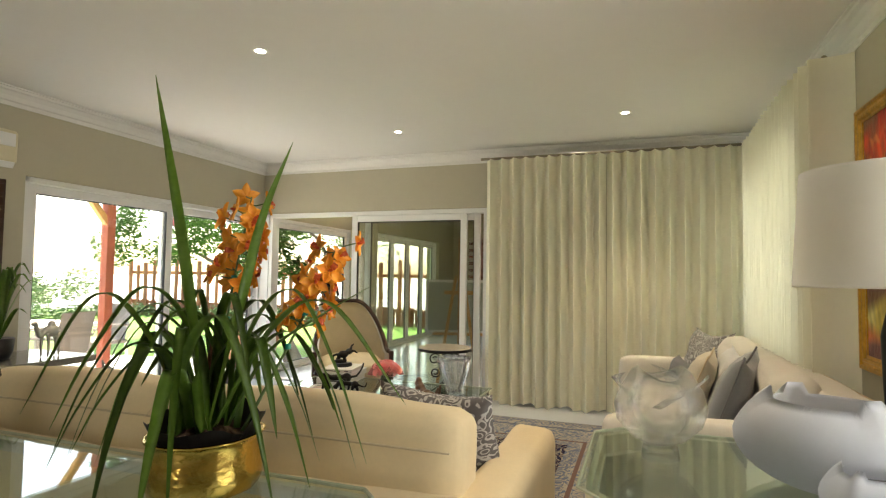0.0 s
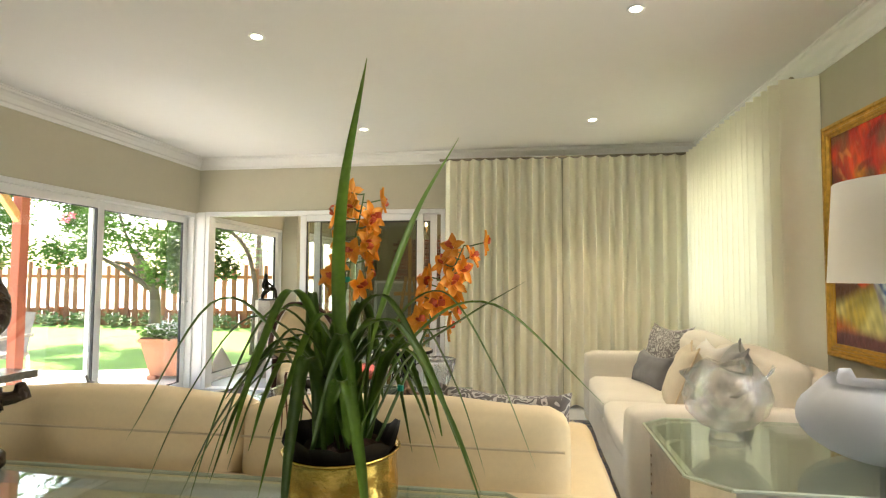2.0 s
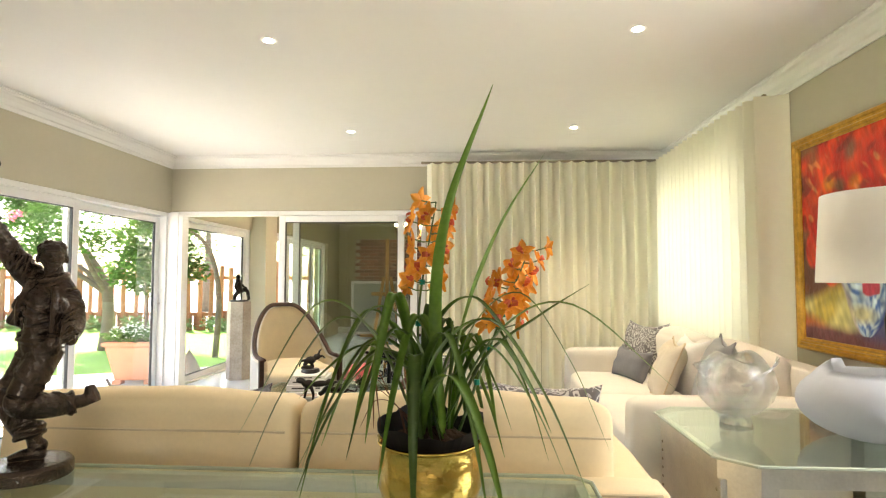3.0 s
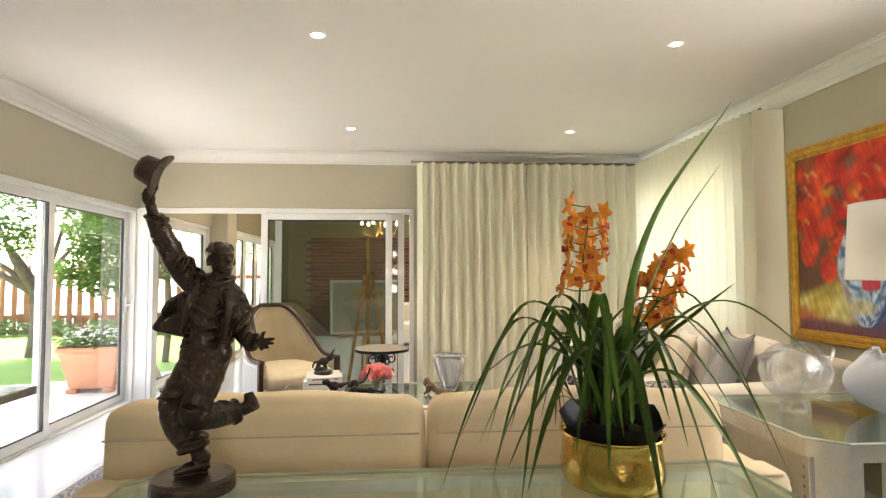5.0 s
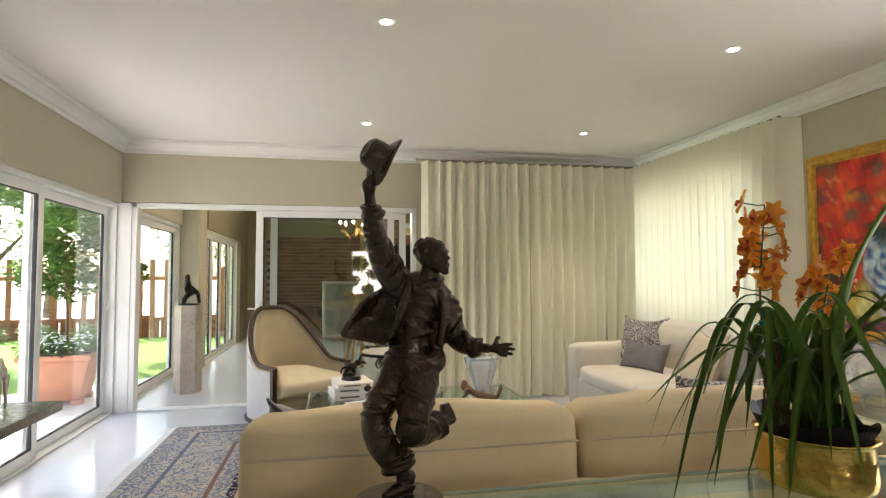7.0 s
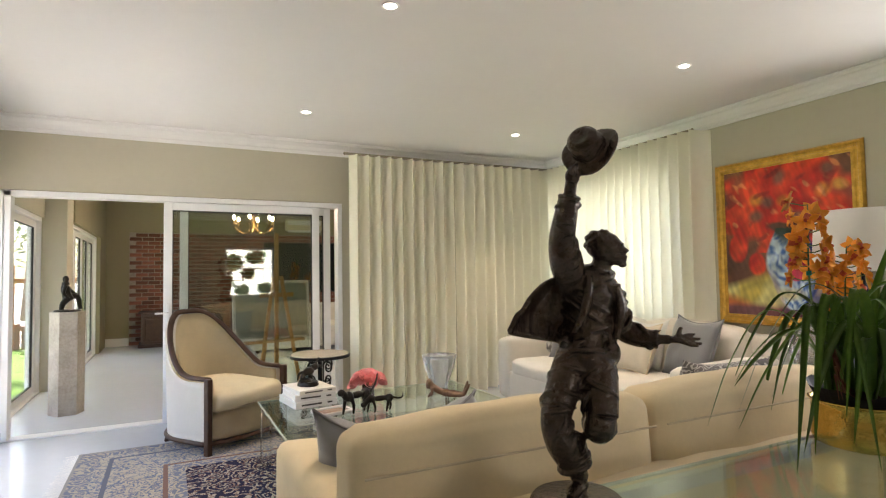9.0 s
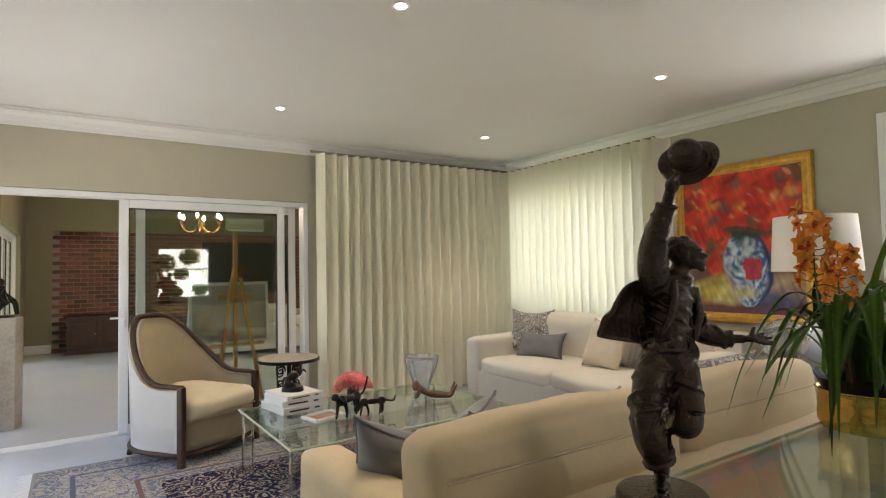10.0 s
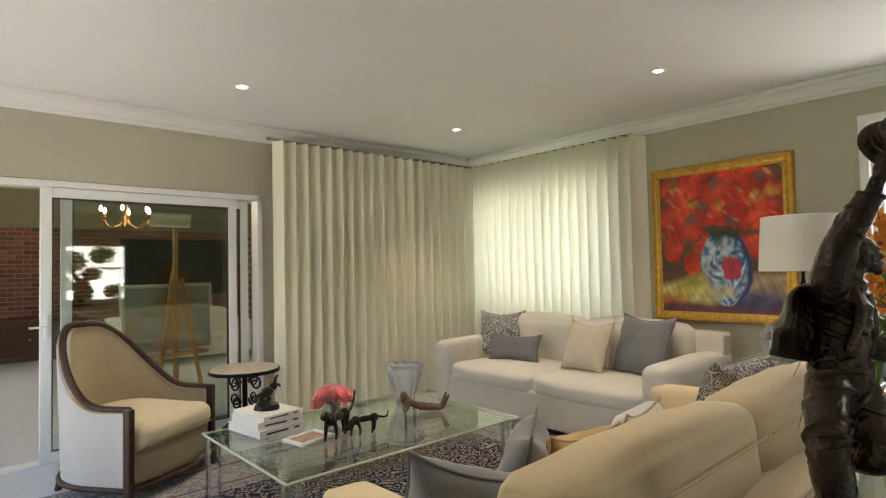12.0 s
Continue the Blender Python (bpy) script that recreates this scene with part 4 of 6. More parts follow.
part("glass_edge", ed, GLASS_EDGE, ct, "green ground glass edge")
fr = box(-0.95, 0.95, 0.215, 0.245, TZ - 0.055, TZ - 0.0125, 0.003)
box(-0.95, 0.95, -0.245, -0.215, TZ - 0.055, TZ - 0.0125, 0.003, bm=fr)
for sx in (-0.95, 0.92):
    box(sx, sx + 0.03, -0.215, 0.215, TZ - 0.055, TZ - 0.0125, 0.003, bm=fr)
part("frame", fr, SILVER, ct)
part("shelf", box(-0.93, 0.93, -0.23, 0.23, 0.20, 0.212), GLASS_TOP, ct, "lower glass shelf")
for sx in (-0.915, 0.915):
    for sy in (-0.215, 0.215):
        part("leg", box(sx - 0.03, sx + 0.03, sy - 0.03, sy + 0.03, 0, TZ - 0.056, 0.004), SILVER, ct)

# ---- bronze running boy ----


def bronze_boy():
    b = bmesh.new()
    P = lambda *q: Vector(q)

    def limb(pts, radii, seg=14, flat=1.0):
        p = spline(pts, 6)
        n = len(p) - 1
        r = []
        for i in range(n + 1):
            t = i / n * (len(radii) - 1)
            k = min(int(t), len(radii) - 2)
            r.append(radii[k] + (radii[k + 1] - radii[k]) * (t - k))
        tube(p, r, seg, b, flat=flat)

    # torso: hips, shirt and shoulders
    limb((P(0.032, -0.006, 0.300), P(0.030, -0.006, 0.350), P(0.034, -0.004, 0.400), P(0.044, -0.004, 0.460), P(0.056, -0.006, 0.510), P(0.066, -0.014, 0.550)), (0.050, 0.060, 0.058, 0.064, 0.068, 0.034), 18, 0.80)
    limb((P(0.008, 0.004, 0.535), P(0.064, -0.010, 0.540), P(0.114, -0.018, 0.498)), (0.036, 0.044, 0.037))
    limb((P(0.072, -0.018, 0.545), P(0.080, -0.030, 0.590)), (0.030, 0.025))
    tube([P(0.030 + 0.064 * math.cos(a), -0.006 + 0.055 * math.sin(a), 0.366 + 0.004 * math.sin(2 * a)) for a in [k * math.pi / 12 for k in range(25)]], 0.008, 6, b)
    for k in range(9):
        a = k * 0.75
        tube([P(0.032 + 0.062 * math.cos(a + d), -0.005 + 0.052 * math.sin(a + d), 0.386 + 0.010 * math.sin(5 * a) + 0.02 * d) for d in (-0.4, 0, 0.4)], [0.004, 0.010, 0.004], 6, b)
    # shirt tail bunched at the hip
    ball(P(0.092, -0.040, 0.352), (0.026, 0.022, 0.034), b)
    ball(P(0.094, -0.030, 0.384), (0.020, 0.020, 0.020), b)
    ball(P(0.098, -0.018, 0.420), (0.028, 0.030, 0.045), b)
    # head looking out past the lowered arm
    turn = Matrix.Rotation(radians(-50), 4, "Z")
    hd = P(0.083, -0.040, 0.620)
    ball(hd + P(0, 0, 0.002), (0.042, 0.035, 0.043), b, turn)
    ball(hd + turn @ P(-0.012, 0, 0.012), (0.042, 0.039, 0.038), b, turn)
    ball(hd + turn @ P(0.024, 0, -0.024), (0.024, 0.023, 0.019), b, turn)
    tube([hd + turn @ P(0.034, 0, 0.008), hd + turn @ P(0.052, 0, -0.008), hd + turn @ P(0.042, 0, -0.013)], [0.006, 0.0075, 0.005], 8, b)
    for z, q in ((-0.0205, 0.050), (-0.0285, 0.048)):
        ball(hd + turn @ P(q - 0.004, 0, z), (0.008, 0.012, 0.0038), b, turn)
    ball(hd + turn @ P(0.040, 0, -0.040), (0.011, 0.013, 0.009), b, turn)
    ball(hd + turn @ P(0.036, 0, 0.012), (0.010, 0.024, 0.005), b, turn)
    r = random.Random(14)
    for s in (-1, 1):
        ball(hd + turn @ P(-0.004, s * 0.037, -0.008), (0.010, 0.006, 0.014), b, turn)
    for k in range(60):
        d = Vector((r.uniform(-1, 0.45), r.uniform(-1, 1), r.uniform(-0.1, 1))).normalized()
        ball(hd + turn @ P(-0.012 + d.x * 0.041, d.y * 0.038, 0.012 + d.z * 0.037), r.uniform(0.005, 0.008), b, u=6, v=4)
    # collar round the neck
    tube([P(0.074 + 0.036 * math.cos(a), -0.020 + 0.032 * math.sin(a), 0.556 + 0.010 * math.sin(a + 0.6)) for a in [k * math.pi / 9 for k in range(19)]], 0.010, 6, b)
    # raised arm
    limb((P(0.012, 0.004, 0.535), P(-0.030, -0.014, 0.580), P(-0.058, -0.040, 0.640), P(-0.074, -0.078, 0.700), P(-0.082, -0.100, 0.738)), (0.040, 0.037, 0.033, 0.028, 0.024))
    tube([P(-0.082 + 0.022 * math.cos(a), -0.102 + 0.022 * math.sin(a), 0.738 + 0.007 * math.sin(a)) for a in [k * math.pi / 7 for k in range(15)]], 0.006, 6, b)
    limb((P(-0.082, -0.102, 0.736), P(-0.087, -0.116, 0.770)), (0.015, 0.014))
    ball(P(-0.088, -0.122, 0.784), (0.018, 0.017, 0.021), b)
    for k in (-1, 0, 1, 2):
        tube([P(-0.094 + 0.008 * k, -0.126, 0.790), P(-0.082 + 0.008 * k, -0.134, 0.806), P(-0.070 + 0.006 * k, -0.138, 0.812)], [0.006, 0.006, 0.0045], 6, b)
    # lowered arm and open hand
    limb((P(0.112, -0.016, 0.505), P(0.132, -0.014, 0.455), P(0.146, -0.026, 0.412), P(0.166, -0.062, 0.392), P(0.190, -0.100, 0.388)), (0.037, 0.034, 0.032, 0.027, 0.021))
    tube([P(0.188 + 0.012 * math.cos(a), -0.098 + 0.012 * math.cos(a), 0.388 + 0.021 * math.sin(a)) for a in [k * math.pi / 7 for k in range(15)]], 0.005, 6, b)
    limb((P(0.190, -0.100, 0.388), P(0.208, -0.124, 0.388)), (0.013, 0.012))
    ball(P(0.217, -0.136, 0.389), (0.018, 0.020, 0.010), b)
    for dx, dy, dz in ((0.044, -0.018, 0.012), (0.044, -0.034, 0.002), (0.034, -0.046, -0.008), (0.018, -0.050, -0.012), (0.016, -0.004, 0.030)):
        tube([P(0.217, -0.138, 0.389), P(0.217 + dx * 0.6, -0.138 + dy * 0.6, 0.389 + dz * 0.9), P(0.217 + dx, -0.138 + dy, 0.389 + dz)], [0.0075, 0.006, 0.004], 6, b)
    # standing leg in baggy rolled trousers
    limb((P(0.008, 0.008, 0.345), P(-0.026, 0.006, 0.275), P(-0.062, -0.004, 0.200), P(-0.044, -0.002, 0.135), P(-0.006, 0.002, 0.078)), (0.046, 0.045, 0.038, 0.040, 0.035), 16)
    for z, q in ((0.074, 0.038), (0.092, 0.036)):
        tube([P(-0.002 + q * math.cos(a), 0.002 + q * 0.9 * math.sin(a), z + 0.012 * math.cos(a)) for a in [k * math.pi / 8 for k in range(17)]], 0.009, 6, b)
    limb((P(0.004, 0.004, 0.085), P(0.016, 0.008, 0.030)), (0.022, 0.020))
    ball(P(0.020, 0.012, 0.042), (0.026, 0.022, 0.022), b)
    ball(P(0.022, 0.012, 0.018), (0.024, 0.021, 0.018), b)
    limb((P(0.020, 0.012, 0.020), P(-0.012, -0.010, 0.018), P(-0.044, -0.030, 0.011)), (0.020, 0.021, 0.011), 12, 0.8)
    # kicked-up leg
    limb((P(0.062, -0.014, 0.345), P(0.048, -0.044, 0.280), P(0.026, -0.072, 0.205)), (0.046, 0.045, 0.040), 16)
    limb((P(0.024, -0.074, 0.212), P(0.022, -0.066, 0.182), P(0.062, -0.018, 0.168), P(0.104, 0.032, 0.166)), (0.036, 0.040, 0.038, 0.033), 16)
    tube([P(0.104 + 0.022 * math.cos(a), 0.032 - 0.022 * math.cos(a), 0.166 + 0.033 * math.sin(a)) for a in [k * math.pi / 8 for k in range(17)]], 0.008, 6, b)
    limb((P(0.104, 0.032, 0.166), P(0.134, 0.060, 0.170)), (0.022, 0.020))
    limb((P(0.152, 0.072, 0.160), P(0.142, 0.070, 0.185), P(0.134, 0.072, 0.214)), (0.020, 0.022, 0.014), 12)

    # jacket blown out behind the raised arm
    def flare(u, v):
        a = P(0.030, 0.030, 0.552).lerp(P(0.000, 0.026, 0.378), v)
        c = P(-0.096, 0.048, 0.494).lerp(P(-0.144, 0.074, 0.416), v ** 0.8)
        swell = P(-0.006, 0.034, 0.012) * math.sin(math.pi * min(1, 0.1 + u * 0.9)) * (0.5 + 0.5 * math.sin(math.pi * v))
        return a.lerp(c, u) + swell + P(0.004, 0.004, 0.006) * math.sin(9 * v + 3 * u)
    for k in range(30):
        tube([flare(i / 12, k / 29) for i in range(13)], 0.0072, 6, b)
    for q in (0.25, 0.6, 1.0):
        tube([flare(q, i / 14) for i in range(15)], 0.0085, 6, b)
    tube([flare(i / 12, 1.0) for i in range(13)], 0.009, 6, b)
    # front edges of the jacket
    limb((P(0.022, -0.040, 0.550), P(0.000, -0.056, 0.480), P(-0.026, -0.036, 0.410)), (0.012, 0.013, 0.008), 8)
    limb((P(0.104, -0.050, 0.530), P(0.110, -0.056, 0.460), P(0.100, -0.050, 0.390)), (0.012, 0.014, 0.010), 8)
    limb((P(0.098, 0.020, 0.520), P(0.100, 0.024, 0.440), P(0.088, 0.030, 0.372)), (0.016, 0.018, 0.012), 8)
    # cloth folds
    r = random.Random(4)
    for c0, c1, rad, n in ((P(0.008, 0.008, 0.345), P(-0.058, -0.002, 0.205), 0.046, 12), (P(-0.060, -0.004, 0.195), P(-0.006, 0.002, 0.095), 0.040, 12), (P(0.062, -0.014, 0.345), P(0.026, -0.072, 0.215), 0.046, 12), (P(0.026, -0.062, 0.180), P(0.100, 0.028, 0.166), 0.037, 10),
                           (P(0.0, 0.0, 0.55), P(-0.058, -0.040, 0.640), 0.035, 8), (P(-0.058, -0.040, 0.640), P(-0.080, -0.096, 0.73), 0.028, 7), (P(0.118, -0.014, 0.50), P(0.146, -0.026, 0.415), 0.034, 8), (P(0.150, -0.034, 0.404), P(0.186, -0.094, 0.388), 0.025, 5), (P(0.034, -0.004, 0.39), P(0.056, -0.006, 0.52), 0.061, 16)):
        ax = (c1 - c0).normalized()
        s1 = ax.cross(P(0.3, 0.9, 0.2)).normalized()
        s2 = ax.cross(s1)
        for k in range(n):
            c = c0.lerp(c1, (k + r.uniform(0.1, 0.9)) / n)
            a0, sl = r.uniform(0, 6.28), r.uniform(-0.035, 0.035)
            h = r.uniform(0.004, 0.0075)
            tube([c + (s1 * math.cos(a0 + d) + s2 * math.sin(a0 + d)) * rad + ax * sl * d for d in (-1.0, -0.5, 0, 0.5, 1.0)], [0.002, h, h * 1.15, h, 0.002], 6, b)
    # hat: pinched crown and turned brim
    h = lathe([(0.066, 0.0), (0.069, 0.003), (0.066, 0.008), (0.042, 0.010), (0.041, 0.028), (0.037, 0.050), (0.024, 0.060), (0.0, 0.052)], 28,
              wobble=lambda t, a: (1 + (0.05 * math.cos(2 * a) if t < 0.4 else 0.06 * math.cos(2 * a + 1)), (0.009 * math.cos(2 * a) if t < 0.35 else 0)))
    merge(b, h, Matrix.Translation((-0.050, -0.146, 0.842)) @ Vector((-0.84, -0.30, 0.45)).to_track_quat("Z", "Y").to_matrix().to_4x4())
    tube([P(-0.084, -0.128, 0.795), P(-0.064, -0.140, 0.815), P(-0.056, -0.144, 0.832)], [0.010, 0.008, 0.006], 8, b)
    merge(b, lathe([(0.114, -0.048), (0.118, -0.044), (0.117, -0.012), (0.108, -0.002), (0.0, 0.0)], 40))
    bmesh.ops.recalc_face_normals(b, faces=b.faces)
    me = mesh_ob("boy_statue", b, BRONZE, True)
    rm = me.modifiers.new("blend", "REMESH")
    rm.mode, rm.voxel_size, rm.use_smooth_shade = "VOXEL", 0.0032, True
    sm = me.modifiers.new("soften", "SMOOTH")
    sm.factor, sm.iterations = 0.5, 2
    me.matrix_world = pose(-2.218, 1.345, TZ + 0.049, 0, 0, 0)
    return tagged(me, "dark bronze statue of a running figure waving a hat", "statue")


bronze_boy()

# ---- orchid in a brass pot ----
OX, OY = -0.985, 1.31
pot = thing("brass_pot", "oval hammered brass pot on the console", "pot", (OX, OY, TZ))
part("bowl", lathe([(0.80, 0.0), (0.93, 0.006), (0.985, 0.03), (0.99, 0.06), (0.96, 0.10), (0.95, 0.135), (0.985, 0.148), (1.02, 0.150), (1.02, 0.154), (0.97, 0.155), (0.93, 0.13), (0.93, 0.05), (0.5, 0.02)], 56, sx=0.150, sy=0.168,
     wobble=lambda t, a: (1 + 0.006 * math.sin(11 * a + 9 * t), 0)), BRASS, pot, smooth=True)
liner = bmesh.new()
rl = random.Random(2)
edge = [0.045 + 0.035 * noise.noise((math.cos(k * math.pi / 18) * 1.6, math.sin(k * math.pi / 18) * 1.6, 2.0)) + rl.uniform(-0.006, 0.006) for k in range(36)]
rings = []
for lev in range(5):
    rings.append([liner.verts.new(((0.85 + 0.05 * lev) * 0.145 * math.cos(k * math.pi / 18), (0.85 + 0.05 * lev) * 0.165 * math.sin(k * math.pi / 18), 0.135 + edge[k] * lev / 4 * 1.3)) for k in range(36)])
for a, c in zip(rings, rings[1:]):
    for k in range(36):
        liner.faces.new((a[k], a[(k + 1) % 36], c[(k + 1) % 36], c[k]))
bmesh.ops.solidify(liner, geom=liner.faces[:], thickness=0.004)
part("liner", liner, PLASTIC, pot, "torn black plastic pot liner")
part("bark", lathe([(1.0, 0.10), (0.95, 0.14), (0.5, 0.165), (0.0, 0.17)], 24, sx=0.125, sy=0.152, wobble=lambda t, a: (1, 0.012 * math.sin(7 * a + 20 * t))), BARK, pot, "loose potting bark")

orchid = thing("orchid_plant", "orange cymbidium orchid with long arching leaves", "plant", (OX, OY, TZ + 0.15))


def strap(pts, w):
    """A long folded leaf along a line."""
    p = spline(pts, 7)
    b = bmesh.new()
    rows = []
    n = len(p) - 1
    for i, q in enumerate(p):
        d = (p[min(i + 1, n)] - p[max(i - 1, 0)]).normalized()
        side = d.cross(Vector((0, 0, 1)))
        if side.length < 0.12:
            side = d.cross(Vector((0.6, -0.8, 0)))
        side.normalize()
        up = side.cross(d).normalized()
        t = i / n
        ww = w * (0.55 + 0.45 * min(1, t * 3)) * (1 - t ** 2.6) ** 0.9 + 0.0006
        rows.append([b.verts.new(q - side * ww + up * ww * 0.35), b.verts.new(q), b.verts.new(q + side * ww + up * ww * 0.35)])
    for a, c in zip(rows, rows[1:]):
        b.faces.new((a[0], a[1], c[1], c[0]))
        b.faces.new((a[1], a[2], c[2], c[1]))
    bmesh.ops.solidify(b, geom=b.faces[:], thickness=0.0009)
    return b


LEAVES = [((0.04, -0.06, 0), (0.02, -0.10, 0.35), (0.06, -0.20, 0.63), (0.17, -0.38, 0.89)),
          ((0.02, -0.02, 0), (0.10, 0.0, 0.34), (0.20, -0.04, 0.60), (0.32, -0.08, 0.80)),
          ((-0.02, -0.04, 0), (-0.15, -0.10, 0.30), (-0.30, -0.14, 0.38), (-0.48, -0.20, 0.05)),
          ((0.05, 0.02, 0), (0.16, 0.05, 0.22), (0.32, 0.08, 0.34), (0.48, 0.12, 0.44)),
          ((0.02, 0.0, 0), (0.20, 0.02, 0.30), (0.40, -0.02, 0.38), (0.66, -0.10, 0.16))]
rl = random.Random(17)
for k in range(30):
    a = 2 * math.pi * k / 30 * 2.0 + rl.uniform(-0.2, 0.2)
    L, H = rl.uniform(0.28, 0.52), rl.uniform(0.20, 0.42)
    d = Vector((math.cos(a), math.sin(a) * 0.9, 0))
    q = Vector((-d.y, d.x, 0)) * rl.uniform(-0.08, 0.08)
    s = Vector((rl.uniform(-0.06, 0.06), rl.uniform(-0.10, 0.10), 0))
    tip = max(-0.13, H * 0.8 - rl.uniform(0.12, 0.48))
    LEAVES.append((s, s + d * L * 0.17 + Vector((0, 0, H * 0.72)), s + d * L * 0.48 + q * 0.4 + Vector((0, 0, H)), s + d * L * 0.78 + q * 0.8 + Vector((0, 0, H * 0.55 + tip * 0.42)), s + d * L + q + Vector((0, 0, tip))))
for k, pts in enumerate(LEAVES):
    part("leaf", strap(pts, 0.012 + 0.008 * ((k * 7) % 5) / 4 if k > 4 else 0.0180), LEAF, orchid, smooth=True)
for k in range(4):
    part("dead_leaf", strap(((-0.07 + 0.03 * k, 0.0, 0), (-0.10, 0.02, 0.08), (-0.16, 0.0, 0.10 + 0.03 * k), (-0.2 + 0.02 * k, -0.03, 0.03)), 0.005), STEM_RED, orchid, "dry brown leaf")


def petal_bm(length, width, curl):
    return grid_mesh(lambda u, v: ((u - 0.5) * width * (math.sin(math.pi * min(0.99, 0.10 + 0.89 * v ** 0.85)) ** 0.9), length * v, curl * v * v + 0.25 * width * (2 * u - 1) ** 2), 4, 6)


fl = bmesh.new()
for k, a in enumerate((0, 70, 145, 215, 290)):
    merge(fl, petal_bm(0.043, 0.029, 0.004 - 0.012 * (k % 2)), pose(0, 0, 0, 0, 0, a) @ pose(0, 0.003, 0, 4 + 14 * (k % 2)))
fm = bpy.data.meshes.new("petals")
for f in fl.faces:
    f.smooth = True
fl.to_mesh(fm)
fl.free()
fm.materials.append(PETAL)
lp = grid_mesh(lambda u, v: ((u - 0.5) * 0.018, -0.004 - 0.020 * v, 0.014 + 0.012 * math.sin(3 * v)), 4, 4)
ball((0, 0, 0.012), (0.005, 0.005, 0.012), lp)
lm = bpy.data.meshes.new("lip")
lp.to_mesh(lm)
lp.free()
lm.materials.append(LIP)


def spike(base, mid, top, n, seed, first):
    path = spline([base, mid, top], 14)
    part("flower_stem", tube(path, [0.0055 - 0.00012 * i for i in range(len(path))], 7), STEM, orchid, smooth=True)
    for f in (0.30, 0.48, 0.66):
        q = path[int(f * (len(path) - 1))]
        part("tie", tube([q - Vector((0, 0, 0.008)), q + Vector((0, 0, 0.008))], 0.009, 8), TIE, orchid, "bright green plastic tie")
    r = random.Random(seed)
    for k in range(n):
        t = first + (1 - first) * k / (n - 1)
        i = min(len(path) - 1, int(t * (len(path) - 1)))
        a = k * 2.2 + r.uniform(-0.4, 0.4)
        out = Vector((math.cos(a), math.sin(a), 0.15))
        c = path[i] + out * r.uniform(0.034, 0.064)
        part("flower_stalk", tube([path[i], path[i] + out * 0.02 + Vector((0, 0, -0.004)), c], 0.0022, 5), STEM, orchid)
        q = (out + Vector((r.uniform(-0.3, 0.3), r.uniform(-0.3, 0.3), r.uniform(-0.2, 0.3)))).to_track_quat("Z", "Y").to_matrix().to_4x4()
        fo = new("flower", fm)
        fo.parent, fo.matrix_basis = orchid, Matrix.Translation(c) @ q @ pose(0, 0, 0, 0, 0, r.uniform(0, 360)) @ Matrix.Scale(r.uniform(0.85, 1.10), 4)
        li = new("lip", lm)
        li.parent = fo


spike((-0.03, 0.06, -0.02), (-0.05, 0.13, 0.34), (0.002, 0.16, 0.70), 22, 4, 0.61)
spike((0.07, 0.05, -0.02), (0.18, 0.14, 0.26), (0.30, 0.19, 0.545), 21, 6, 0.58)
part("old_stem", tube([(-0.05, 0.03, 0), (-0.055, 0.07, 0.26)], 0.006, 7), STEM_RED, orchid, "reddish old stem")
part("cut_leaf", tube([(0.05, 0.02, 0), (0.06, 0.04, 0.33)], [0.012, 0.010], 8, flat=0.4), LEAF, orchid)

# ---- silver side table with its lamp and vases ----
SZ = 0.712
st = thing("side_table", "large silver-leafed side table with a glass top", "side table", (0.60, 2.14, 0))
hx, hy, cc2 = 0.60, 0.44, 0.11
oct_ = [(-hx + cc2, -hy), (hx - cc2, -hy), (hx, -hy + cc2), (hx, hy - cc2), (hx - cc2, hy), (-hx + cc2, hy), (-hx, hy - cc2), (-hx, -hy + cc2)]
part("tabletop", slab(oct_, SZ - 0.012, SZ), GLASS_TOP, st, "thick clear glass top with cut corners")
ed = bmesh.new()
for (x0, y0), (x1, y1) in zip(oct_, oct_[1:] + oct_[:1]):
    tube([(x0, y0, SZ - 0.006), (x1, y1, SZ - 0.006)], 0.0062, 6, ed)
part("glass_edge", ed, GLASS_EDGE, st, "green ground glass edge")
ins = [(x * 0.965, y * 0.955) for x, y in oct_]
ap = bmesh.new()
for (x0, y0), (x1, y1) in zip(ins, ins[1:] + ins[:1]):
    d = (Vector((x1, y1, 0)) - Vector((x0, y0, 0)))
    n = Vector((-d.y, d.x, 0)).normalized() * 0.02
    slab([(x0, y0), (x1, y1), (x1 + n.x, y1 + n.y), (x0 + n.x, y0 + n.y)], SZ - 0.085, SZ - 0.0125, ap)
part("apron", ap, SILVER, st)
part("side_panel", box(-hx + 0.025, -hx + 0.05, -hy + 0.11, hy - 0.11, 0.02, SZ - 0.086, 0.004), SILVER, st, "silver side panel with nail heads")
for k in range(14):
    for y in (-hy + 0.14, hy - 0.14):
        part("nail_head", ball((-hx + 0.024, y, 0.06 + 0.04 * k), (0.004, 0.007, 0.007), u=8, v=5), RAIL, st)
for sx in (-1, 1):
    for sy in (-1, 1):
        part("leg", slab([(sx * (hx - 0.03), sy * (hy - 0.13)), (sx * (hx - 0.13), sy * (hy - 0.03)), (sx * (hx - 0.19), sy * (hy - 0.03)), (sx * (hx - 0.03), sy * (hy - 0.19))][::sx * sy], 0, SZ - 0.086), SILVER, st)
part("shelf", box(-hx + 0.06, hx - 0.06, -hy + 0.06, hy - 0.06, 0.12, 0.14), GLASS_TOP, st, "lower glass shelf")
solo("round_box", lathe([(0.10, 0), (0.11, 0.01), (0.11, 0.12), (0.09, 0.15), (0, 0.16)], 28), PLASTIC, "black round lidded box on the glass shelf", "box", (0.45, 1.85, 0.141), smooth=True)


